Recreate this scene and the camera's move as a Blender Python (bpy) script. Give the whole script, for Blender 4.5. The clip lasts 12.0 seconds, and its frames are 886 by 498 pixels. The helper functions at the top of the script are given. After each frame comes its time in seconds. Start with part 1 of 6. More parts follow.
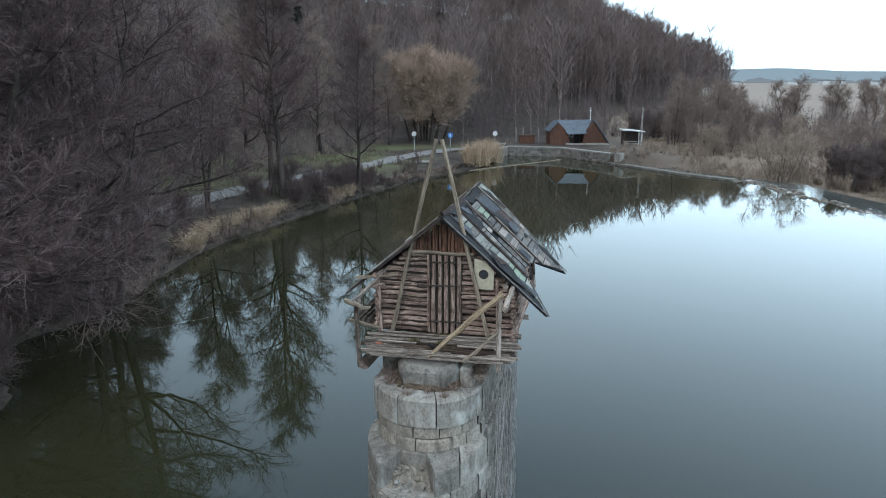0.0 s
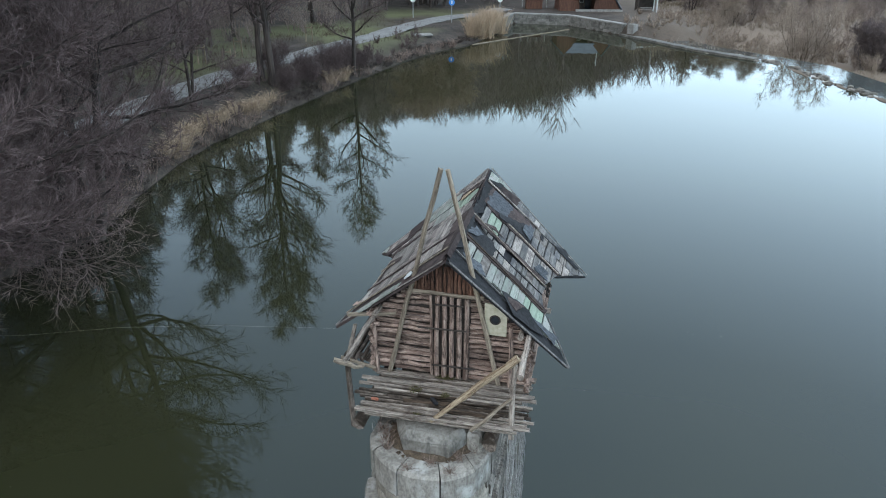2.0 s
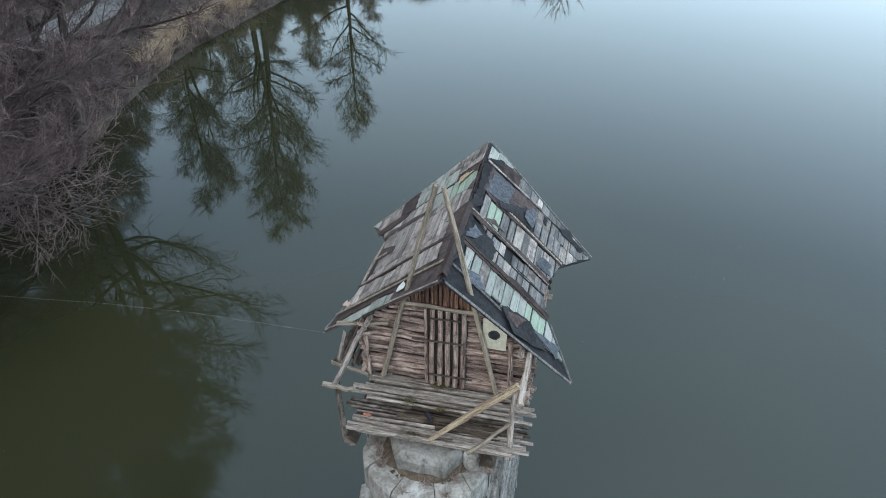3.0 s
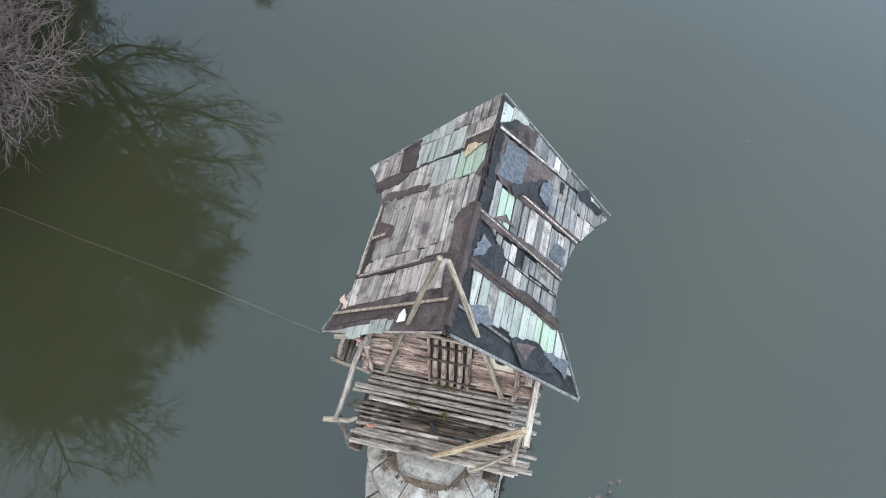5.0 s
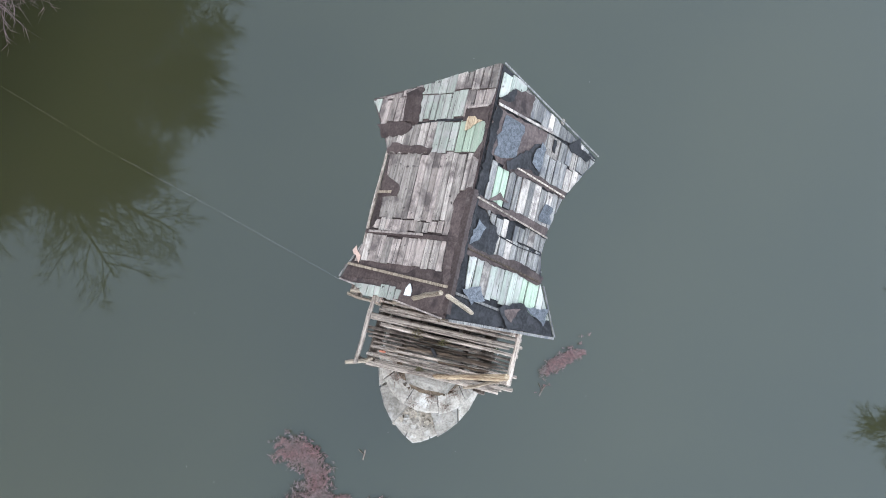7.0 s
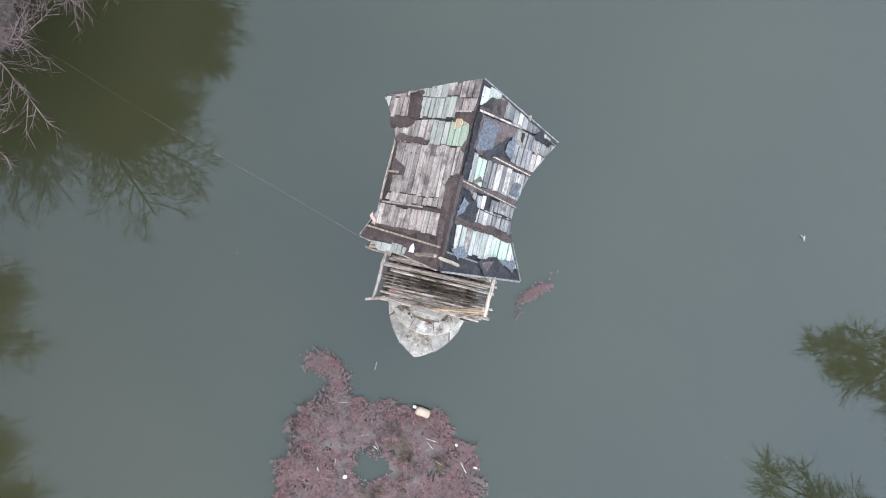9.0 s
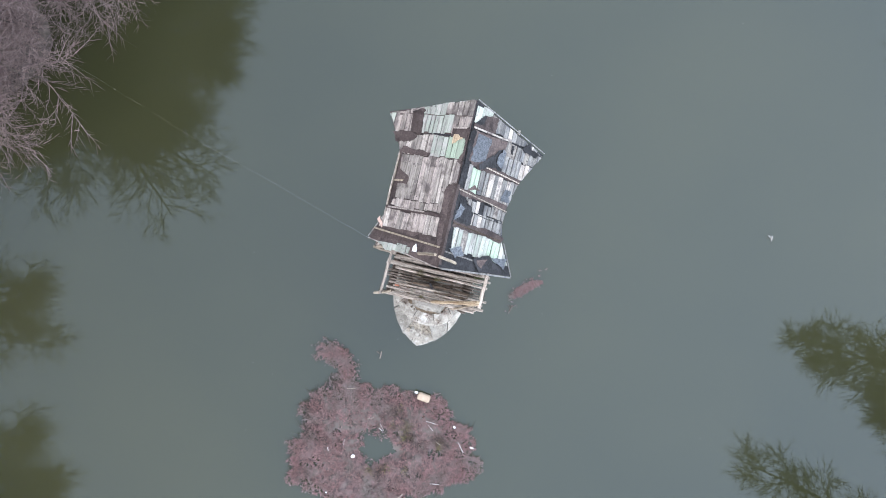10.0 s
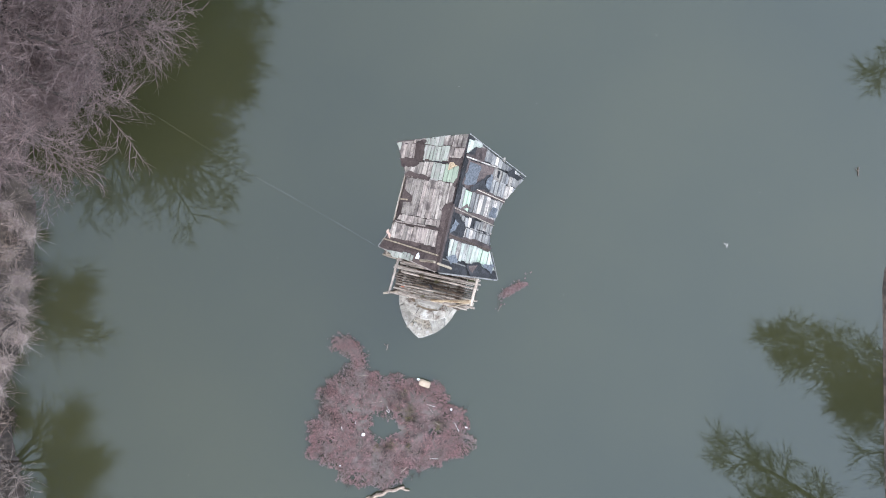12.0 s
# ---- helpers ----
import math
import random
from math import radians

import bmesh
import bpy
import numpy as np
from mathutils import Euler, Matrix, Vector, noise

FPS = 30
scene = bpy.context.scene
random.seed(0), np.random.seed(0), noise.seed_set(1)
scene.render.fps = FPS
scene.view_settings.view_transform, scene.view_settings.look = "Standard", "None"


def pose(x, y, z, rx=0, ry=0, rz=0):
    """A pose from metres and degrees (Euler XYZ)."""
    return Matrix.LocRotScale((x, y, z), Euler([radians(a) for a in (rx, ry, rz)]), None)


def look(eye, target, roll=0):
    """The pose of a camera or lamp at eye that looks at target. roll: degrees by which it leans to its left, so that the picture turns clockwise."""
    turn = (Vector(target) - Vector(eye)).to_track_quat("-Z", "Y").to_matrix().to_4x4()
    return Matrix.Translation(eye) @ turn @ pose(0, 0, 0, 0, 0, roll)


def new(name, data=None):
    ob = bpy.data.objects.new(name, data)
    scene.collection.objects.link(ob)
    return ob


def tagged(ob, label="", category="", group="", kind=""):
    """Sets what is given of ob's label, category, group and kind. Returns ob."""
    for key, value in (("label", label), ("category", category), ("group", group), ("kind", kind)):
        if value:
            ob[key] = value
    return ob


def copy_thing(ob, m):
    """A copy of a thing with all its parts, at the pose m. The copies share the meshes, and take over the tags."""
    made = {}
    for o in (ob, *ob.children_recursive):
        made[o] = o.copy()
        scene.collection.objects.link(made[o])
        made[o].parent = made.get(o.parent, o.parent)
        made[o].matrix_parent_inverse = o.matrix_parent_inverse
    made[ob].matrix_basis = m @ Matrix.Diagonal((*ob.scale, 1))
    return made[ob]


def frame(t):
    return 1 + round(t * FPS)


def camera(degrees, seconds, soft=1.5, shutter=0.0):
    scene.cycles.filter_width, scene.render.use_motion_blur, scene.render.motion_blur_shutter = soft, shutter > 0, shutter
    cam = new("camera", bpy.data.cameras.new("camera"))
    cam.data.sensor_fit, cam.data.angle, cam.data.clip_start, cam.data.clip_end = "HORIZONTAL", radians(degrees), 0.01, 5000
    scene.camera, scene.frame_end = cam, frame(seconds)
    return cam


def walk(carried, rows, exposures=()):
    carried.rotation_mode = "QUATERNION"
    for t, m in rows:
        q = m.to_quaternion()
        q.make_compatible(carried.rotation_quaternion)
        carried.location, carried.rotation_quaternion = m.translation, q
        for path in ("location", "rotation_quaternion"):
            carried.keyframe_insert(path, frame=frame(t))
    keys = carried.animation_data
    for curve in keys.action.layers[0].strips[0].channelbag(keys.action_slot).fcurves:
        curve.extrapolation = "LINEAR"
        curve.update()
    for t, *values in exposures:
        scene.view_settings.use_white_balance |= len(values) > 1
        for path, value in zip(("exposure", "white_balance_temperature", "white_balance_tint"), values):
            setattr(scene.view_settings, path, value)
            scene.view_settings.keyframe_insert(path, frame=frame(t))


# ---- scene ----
cam = camera(63.8, 12.0, soft=1.0)
METRES, EYE, TILT, LEAN, TURN = 20.0, 8.0, -13.4, 0.0, 0.0
ROWS = [
    (0.0, 0.0, 0.0, 0.0, 0.0, 0.0, -0.0),
    (0.5, 0.0002, 0.0156, 0.0221, -0.02, -1.89, -0.03),
    (1.0, -0.0001, 0.0379, 0.0516, 0.04, -4.61, -0.1),
    (1.5, -0.0019, 0.0623, 0.0819, 0.09, -7.68, -0.22),
    (2.0, -0.0038, 0.0908, 0.1167, -0.01, -11.7, -0.22),
    (2.5, -0.0037, 0.1184, 0.149, -0.22, -16.22, -0.22),
    (3.0, -0.0032, 0.1491, 0.1837, -0.25, -21.52, -0.29),
    (5.0, -0.0046, 0.2774, 0.3028, -0.03, -43.58, -0.29),
    (5.5, -0.0057, 0.3085, 0.3318, -0.01, -49.42, -0.4),
    (6.0, -0.0066, 0.3405, 0.3646, 0.08, -55.72, -0.46),
    (6.5, -0.0068, 0.364, 0.4007, 0.17, -61.57, -0.58),
    (7.0, -0.0071, 0.3789, 0.4426, 0.32, -67.03, -0.67),
    (9.0, -0.0047, 0.3573, 0.6129, 0.59, -73.75, -0.82),
    (9.5, -0.0054, 0.3451, 0.6524, 0.55, -73.81, -0.85),
    (10.0, -0.0059, 0.3336, 0.6966, 0.53, -73.83, -0.9),
    (10.5, -0.006, 0.3261, 0.7368, 0.52, -73.86, -0.92),
    (11.0, -0.0057, 0.3175, 0.7797, 0.53, -73.84, -0.9),
    (11.5, -0.0056, 0.3087, 0.8181, 0.51, -73.84, -0.91),
    (12.0, -0.0055, 0.3, 0.845, 0.5, -73.8, -0.9),
]
walk(cam, [(t, pose(0, 0, EYE, TILT, LEAN, TURN) @ pose(METRES * x, METRES * y, METRES * z, 90 + pitch, roll, yaw)) for t, x, y, z, yaw, pitch, roll in ROWS],
     exposures=[(0.0, 0.02, 6290, 10), (0.5, 0.1, 6290, 10), (1.5, 0.17, 6270, 10), (3.0, 0.37, 6300, 11), (5.0, 1.06, 6520, 14), (7.0, 1.19, 6600, 17), (9.0, 1.34, 6620, 19), (12.0, 1.36, 6620, 19)])

# ---- sky and light ----
world = bpy.data.worlds.new("overcast_sky")
scene.world = world
world.use_nodes = True
wn = world.node_tree.nodes
wl = world.node_tree.links
sky = wn.new("ShaderNodeTexSky")
sky.sky_type = "NISHITA"
sky.sun_disc = False
sky.sun_elevation = radians(38)
sky.sun_rotation = radians(210)
sky.dust_density = 4.0
cloud = wn.new("ShaderNodeMix")
cloud.data_type = "RGBA"
cloud.inputs["Factor"].default_value = 0.85
up = wn.new("ShaderNodeTexCoord")
high = wn.new("ShaderNodeSeparateXYZ")
band = wn.new("ShaderNodeValToRGB")
band.color_ramp.elements[0].position, band.color_ramp.elements[1].position = 0.17, 0.52
band.color_ramp.elements[0].color = (18.0, 23.4, 26.6, 1.0)
band.color_ramp.elements[1].color = (8.8, 11.4, 13.9, 1.0)
for at, tone in ((0.74, (10.5, 12.8, 14.7, 1.0)), (0.96, (13.0, 15.4, 16.8, 1.0))):
    band.color_ramp.elements.new(at).color = tone
wl.new(up.outputs["Generated"], high.inputs["Vector"])
wl.new(high.outputs["Z"], band.inputs["Fac"])
wl.new(band.outputs["Color"], cloud.inputs["B"])
wl.new(sky.outputs["Color"], cloud.inputs["A"])
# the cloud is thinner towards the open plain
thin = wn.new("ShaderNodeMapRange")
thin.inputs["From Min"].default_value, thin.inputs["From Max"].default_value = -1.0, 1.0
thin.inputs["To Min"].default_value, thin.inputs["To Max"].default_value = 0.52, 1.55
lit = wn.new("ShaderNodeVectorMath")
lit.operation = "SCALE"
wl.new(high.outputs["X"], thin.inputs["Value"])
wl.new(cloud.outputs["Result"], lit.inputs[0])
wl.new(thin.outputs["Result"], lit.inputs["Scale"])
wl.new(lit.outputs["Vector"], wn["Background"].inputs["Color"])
wn["Background"].inputs["Strength"].default_value = 0.1

sun_data = bpy.data.lights.new("sun", "SUN")
sun_data.energy = 0.6
sun_data.angle = radians(30)
sun_data.color = (1.0, 0.96, 0.9)
sun = new("sun", sun_data)
sun.matrix_world = look((-32, -38, 46), (0, 0, 7))


# ---- materials ----
def material(name, dark, light, scale=4.0, stretch=(1, 1, 1), rough=0.85, bump=0.3, spread=0.25, stain=None, stain_at=(0.55, 0.7),
             stain_scale=1.5, metal=0.0, islands=False, coords="Object", fine=6.0, spec=0.3, streak=False, marks=()):
    """Noise at two scales between two colours, an optional stain, brightness varied from piece to piece, and relief."""
    m = bpy.data.materials.new(name)
    m.use_nodes = True
    n, l = m.node_tree.nodes, m.node_tree.links
    b = n["Principled BSDF"]
    b.inputs["Roughness"].default_value = rough
    b.inputs["Metallic"].default_value = metal
    b.inputs["Specular IOR Level"].default_value = spec
    tc = n.new("ShaderNodeTexCoord")
    mp = n.new("ShaderNodeMapping")
    mp.inputs["Scale"].default_value = stretch
    rnd = n.new("ShaderNodeNewGeometry") if islands else n.new("ShaderNodeObjectInfo")
    rs = rnd.outputs["Random Per Island" if islands else "Random"]
    shift = n.new("ShaderNodeMath")
    shift.operation = "MULTIPLY"
    shift.inputs[1].default_value = 37.0
    l.new(rs, shift.inputs[0])
    l.new(shift.outputs[0], mp.inputs["Location"])
    l.new(tc.outputs[coords], mp.inputs["Vector"])
    big = n.new("ShaderNodeTexNoise")
    big.inputs["Scale"].default_value = scale
    big.inputs["Detail"].default_value = 5.0
    big.inputs["Roughness"].default_value = 0.65
    small = n.new("ShaderNodeTexNoise")
    small.inputs["Scale"].default_value = scale * fine
    small.inputs["Detail"].default_value = 4.0
    for t in (big, small):
        l.new(mp.outputs[0], t.inputs["Vector"])
    both = n.new("ShaderNodeMath")
    both.operation = "MULTIPLY_ADD"
    both.inputs[1].default_value = 0.55
    half = n.new("ShaderNodeMath")
    half.operation = "MULTIPLY"
    half.inputs[1].default_value = 0.45
    l.new(small.outputs["Fac"], half.inputs[0])
    l.new(big.outputs["Fac"], both.inputs[0])
    l.new(half.outputs[0], both.inputs[2])
    ramp = n.new("ShaderNodeValToRGB")
    ramp.color_ramp.elements[0].position = 0.405
    ramp.color_ramp.elements[1].position = 0.605
    ramp.color_ramp.elements[0].color = (*dark, 1)
    ramp.color_ramp.elements[1].color = (*light, 1)
    l.new(both.outputs[0], ramp.inputs["Fac"])
    colour = ramp.outputs["Color"]
    if stain:
        spot = n.new("ShaderNodeTexNoise")
        spot.inputs["Scale"].default_value = stain_scale
        spot.inputs["Detail"].default_value = 6.0
        spot.inputs["Roughness"].default_value = 0.7
        l.new(mp.outputs[0] if streak else tc.outputs[coords], spot.inputs["Vector"])
        edge = n.new("ShaderNodeMapRange")
        edge.inputs["From Min"].default_value, edge.inputs["From Max"].default_value = stain_at
        l.new(spot.outputs["Fac"], edge.inputs["Value"])
        mix = n.new("ShaderNodeMix")
        mix.data_type = "RGBA"
        mix.inputs["B"].default_value = (*stain, 1)
        l.new(edge.outputs["Result"], mix.inputs["Factor"])
        l.new(colour, mix.inputs["A"])
        colour = mix.outputs["Result"]
    # marks: colour, noise size, stretch (none: one pattern across all pieces), threshold from, to
    for k, (tint, size, pull, lo, hi) in enumerate(marks):
        mm = n.new("ShaderNodeMapping")
        if pull is None:
            l.new(n.new("ShaderNodeNewGeometry").outputs["Position"], mm.inputs["Vector"])
        else:
            mm.inputs["Scale"].default_value = pull
            l.new(shift.outputs[0], mm.inputs["Location"])
            l.new(tc.outputs[coords], mm.inputs["Vector"])
        spot = n.new("ShaderNodeTexNoise")
        spot.inputs["Scale"].default_value = size
        spot.inputs["Detail"].default_value = 4.0
        spot.inputs["Roughness"].default_value = 0.62
        l.new(mm.outputs[0], spot.inputs["Vector"])
        edge = n.new("ShaderNodeMapRange")
        edge.inputs["From Min"].default_value, edge.inputs["From Max"].default_value = lo, hi
        l.new(spot.outputs["Fac"], edge.inputs["Value"])
        mix = n.new("ShaderNodeMix")
        mix.data_type = "RGBA"
        mix.inputs["B"].default_value = (*tint, 1)
        l.new(edge.outputs["Result"], mix.inputs["Factor"])
        l.new(colour, mix.inputs["A"])
        colour = mix.outputs["Result"]
    vary = n.new("ShaderNodeMapRange")
    vary.inputs["To Min"].default_value, vary.inputs["To Max"].default_value = 1 - spread, 1 + spread
    l.new(rs, vary.inputs["Value"])
    hsv = n.new("ShaderNodeHueSaturation")
    l.new(colour, hsv.inputs["Color"])
    l.new(vary.outputs["Result"], hsv.inputs["Value"])
    l.new(hsv.outputs["Color"], b.inputs["Base Color"])
    if bump:
        bp = n.new("ShaderNodeBump")
        bp.inputs["Strength"].default_value = bump
        bp.inputs["Distance"].default_value = 0.02
        l.new(both.outputs[0], bp.inputs["Height"])
        l.new(bp.outputs["Normal"], b.inputs["Normal"])
    return m


GRAIN = (0.6, 9.0, 9.0)
CRACK = ((0.04, 0.034, 0.033), 3.0, (0.35, 16, 16), 0.6, 0.67)
GREYED = ((0.13, 0.11, 0.102), 2.6, (0.9, 2.4, 2.4), 0.5, 0.68)
DAMP = ((0.115, 0.094, 0.088), 2.7, None, 0.52, 0.64)
SPOTS = ((0.06, 0.05, 0.047), 13.0, None, 0.62, 0.7)
M_PLANK = material("weathered_plank", (0.205, 0.176, 0.157), (0.4, 0.352, 0.315), 3, GRAIN, 0.9, 0.7, 0.38, (0.1, 0.082, 0.08), (0.57, 0.72), 1.6, streak=True, marks=(GREYED, DAMP, SPOTS, CRACK))
M_PLANK_PINK = material("bleached_plank", (0.205, 0.167, 0.15), (0.395, 0.334, 0.3), 3, GRAIN, 0.9, 0.7, 0.28, (0.11, 0.085, 0.083), (0.57, 0.72), 1.5, streak=True, marks=(GREYED, DAMP, SPOTS, CRACK))
# damp planks, darkened further to paint the right slope's shade
M_PLANK_DARK = material("damp_shaded_plank", (0.085, 0.078, 0.073), (0.225, 0.208, 0.195), 3, GRAIN, 0.8, 0.5, 0.32, (0.06, 0.06, 0.065), (0.54, 0.7), 1.6, streak=True, marks=(((0.075, 0.073, 0.078), 2.6, (0.9, 2.2, 2.2), 0.52, 0.66), CRACK))
M_MINT = material("mint_paint", (0.215, 0.228, 0.198), (0.33, 0.352, 0.302), 3, GRAIN, 0.8, 0.4, 0.18, (0.25, 0.232, 0.213), (0.48, 0.62), 1.8, streak=True, marks=(((0.15, 0.14, 0.13), 3.5, (0.7, 3, 3), 0.58, 0.7), ((0.3, 0.285, 0.265), 3.4, None, 0.5, 0.6), SPOTS, CRACK))
M_GREEN = material("green_paint", (0.205, 0.25, 0.19), (0.31, 0.365, 0.285), 3, GRAIN, 0.8, 0.3, 0.1, (0.25, 0.245, 0.215), (0.55, 0.68), 1.8, streak=True, marks=(CRACK,))
M_LOG = material("wall_stick", (0.085, 0.05, 0.038), (0.46, 0.335, 0.275), 4, (0.5, 6, 6), 0.9, 0.6, 0.4, (0.05, 0.032, 0.027), (0.55, 0.68), 4, marks=(((0.16, 0.1, 0.08), 2.0, (0.8, 2, 2), 0.53, 0.7), CRACK))
M_GABLE = material("gable_stick", (0.06, 0.028, 0.019), (0.23, 0.122, 0.082), 4, (0.5, 6, 6), 0.9, 0.6, 0.35)
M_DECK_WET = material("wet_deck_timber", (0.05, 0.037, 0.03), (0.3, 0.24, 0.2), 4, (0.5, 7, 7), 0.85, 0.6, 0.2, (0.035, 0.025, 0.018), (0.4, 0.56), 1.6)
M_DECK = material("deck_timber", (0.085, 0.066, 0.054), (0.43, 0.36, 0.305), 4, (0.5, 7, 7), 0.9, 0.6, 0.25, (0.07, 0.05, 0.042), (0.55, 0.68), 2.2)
M_ROT = material("rotten_wood", (0.018, 0.0125, 0.009), (0.085, 0.058, 0.04), 5, (0.5, 5, 5), 0.95, 0.7, 0.25)
M_POLE = material("peeled_pole", (0.11, 0.084, 0.062), (0.35, 0.283, 0.215), 4, (0.5, 7, 7), 0.85, 0.4, 0.2)
M_PEELED = material("peeling_paint", (0.34, 0.22, 0.18), (0.5, 0.36, 0.3), 9, spread=0.1)
M_FRESH = material("split_timber", (0.13, 0.075, 0.042), (0.48, 0.375, 0.255), 4, (0.6, 9, 9), 0.8, 0.5, 0.15)
M_TAR = material("brown_roofing_felt", (0.05, 0.037, 0.035), (0.09, 0.068, 0.064), 5, (1, 1, 1), 0.9, 0.4, 0.2, (0.13, 0.105, 0.1), (0.58, 0.75), 6, spec=0.1, marks=(((0.035, 0.027, 0.027), 4.0, (1, 1, 1), 0.55, 0.68),))
M_TAR_BLACK = material("black_roofing_felt", (0.015, 0.0145, 0.0155), (0.034, 0.033, 0.036), 4, (1, 1, 1), 0.7, 0.4, 0.2, (0.06, 0.057, 0.058), (0.6, 0.75), 5, spec=0.1)
M_TAR_BLUE = material("mineral_roofing_felt", (0.05, 0.053, 0.06), (0.125, 0.132, 0.147), 18, (1, 1, 1), 0.8, 0.6, 0.15, (0.06, 0.062, 0.07), (0.58, 0.68), 7, spec=0.1)
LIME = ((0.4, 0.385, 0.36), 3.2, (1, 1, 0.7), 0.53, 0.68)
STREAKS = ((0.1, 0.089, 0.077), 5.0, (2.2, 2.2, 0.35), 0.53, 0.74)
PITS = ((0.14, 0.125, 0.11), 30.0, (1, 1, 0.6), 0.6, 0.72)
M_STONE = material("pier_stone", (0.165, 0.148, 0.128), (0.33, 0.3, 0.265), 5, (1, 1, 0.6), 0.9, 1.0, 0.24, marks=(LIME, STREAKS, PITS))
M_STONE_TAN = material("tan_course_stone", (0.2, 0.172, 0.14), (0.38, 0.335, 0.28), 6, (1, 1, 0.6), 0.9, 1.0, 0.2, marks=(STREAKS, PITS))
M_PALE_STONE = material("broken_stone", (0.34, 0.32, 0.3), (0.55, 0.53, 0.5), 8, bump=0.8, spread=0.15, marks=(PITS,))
# stains, plus the shade of the pier's sides, both put into this colour
M_STONE_DARK = material("stained_shaded_stone", (0.075, 0.064, 0.054), (0.26, 0.23, 0.2), 5, (1, 1, 0.4), 0.9, 0.9, 0.22, (0.05, 0.046, 0.042), (0.5, 0.66), 4, marks=(PITS,))
M_EARTH = material("dry_earth", (0.05, 0.035, 0.024), (0.15, 0.11, 0.075), 14, bump=0.9, spread=0.1)
M_MORTAR = material("dark_joint", (0.022, 0.02, 0.018), (0.07, 0.063, 0.057), 8, bump=0.5)
M_VINE = material("dry_vine", (0.22, 0.2, 0.19), (0.48, 0.45, 0.43), 6, spread=0.3, islands=True)
M_BARK = material("bark", (0.028, 0.021, 0.018), (0.09, 0.07, 0.06), 3, (4, 4, 1), 0.95, 0.7, 0.25, coords="Generated")
M_TWIG = material("bare_twig", (0.052, 0.036, 0.034), (0.172, 0.119, 0.112), 5, bump=0, spread=0.3, islands=True)
M_TWIG_WILLOW = material("willow_twig", (0.23, 0.16, 0.12), (0.43, 0.315, 0.245), 5, bump=0, spread=0.3, islands=True)
M_TWIG_SHRUB = material("shrub_twig", (0.13, 0.095, 0.082), (0.31, 0.24, 0.21), 5, bump=0, spread=0.35, islands=True)
M_WOODS = material("far_bare_wood", (0.088, 0.065, 0.06), (0.225, 0.17, 0.157), 0.3, bump=0, spread=0.4, islands=True)
M_PINE = material("pine_needles", (0.012, 0.022, 0.014), (0.035, 0.055, 0.03), 2, bump=0, spread=0.3, islands=True)
M_REED = material("dry_reed", (0.115, 0.077, 0.062), (0.33, 0.243, 0.2), 5, bump=0, spread=0.3, islands=True)
M_MAT = material("floating_weed", (0.045, 0.03, 0.03), (0.15, 0.096, 0.095), 6, (1, 1, 1), 0.9, 0.9, 0.05, (0.1, 0.084, 0.077), (0.46, 0.58), 1.1, marks=(((0.03, 0.023, 0.02), 9.0, (1, 1, 1), 0.58, 0.68),))
M_MAT_BITS = material("weed_stems", (0.07, 0.04, 0.04), (0.235, 0.128, 0.125), 2.5, bump=0, spread=0.5, islands=True, stain=(0.125, 0.103, 0.096), stain_at=(0.46, 0.62), stain_scale=0.9)
M_PATH = material("gravel_path", (0.15, 0.142, 0.138), (0.25, 0.238, 0.23), 2, spread=0.05, bump=0.3)
M_QUAY = material("quay_stone", (0.1, 0.092, 0.082), (0.25, 0.232, 0.21), 1.5, spread=0.2, stain=(0.1, 0.09, 0.08), stain_scale=0.9)
M_CONCRETE = material("pale_concrete", (0.17, 0.158, 0.146), (0.32, 0.3, 0.28), 2, spread=0.08)
M_CLAD = material("brown_cladding", (0.055, 0.026, 0.018), (0.13, 0.062, 0.04), 2, (6, 6, 0.5), 0.8, 0.3, 0.2)
M_SHEET = material("blue_grey_sheet_roof", (0.07, 0.088, 0.112), (0.125, 0.148, 0.178), 1.5, rough=0.55, bump=0.1, spread=0.05)
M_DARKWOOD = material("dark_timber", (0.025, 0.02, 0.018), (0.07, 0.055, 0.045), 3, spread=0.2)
M_WHITE = material("white_paint", (0.5, 0.5, 0.5), (0.68, 0.68, 0.67), 2, rough=0.5, bump=0.05, spread=0.05)
M_CREAM = material("cream_board", (0.44, 0.39, 0.285), (0.58, 0.53, 0.41), 4, rough=0.6, bump=0.1, spread=0.03, stain=(0.36, 0.32, 0.22), stain_scale=6)
M_BLUE = material("blue_sign", (0.05, 0.18, 0.5), (0.07, 0.24, 0.6), 3, rough=0.4, bump=0, spread=0.02)
M_STEEL = material("galvanised_steel", (0.3, 0.31, 0.32), (0.45, 0.46, 0.47), 5, rough=0.45, bump=0.1, metal=0.6, spread=0.05)
M_PLASTIC = material("pale_plastic", (0.26, 0.19, 0.14), (0.35, 0.275, 0.21), 5, rough=0.5, bump=0.05, spread=0.1)
M_RED = material("orange_scrap", (0.26, 0.09, 0.055), (0.4, 0.165, 0.11), 6, spread=0.1)
M_BITS = material("leaf_scraps", (0.03, 0.026, 0.022), (0.22, 0.2, 0.17), 3, spread=0.5, islands=True, bump=0)
M_MOSS = material("moss", (0.045, 0.042, 0.018), (0.15, 0.125, 0.055), 9, spread=0.3, islands=True, bump=0)
M_GLASS = material("dark_pane", (0.015, 0.017, 0.02), (0.03, 0.034, 0.04), 2, rough=0.08, bump=0, spec=0.5)


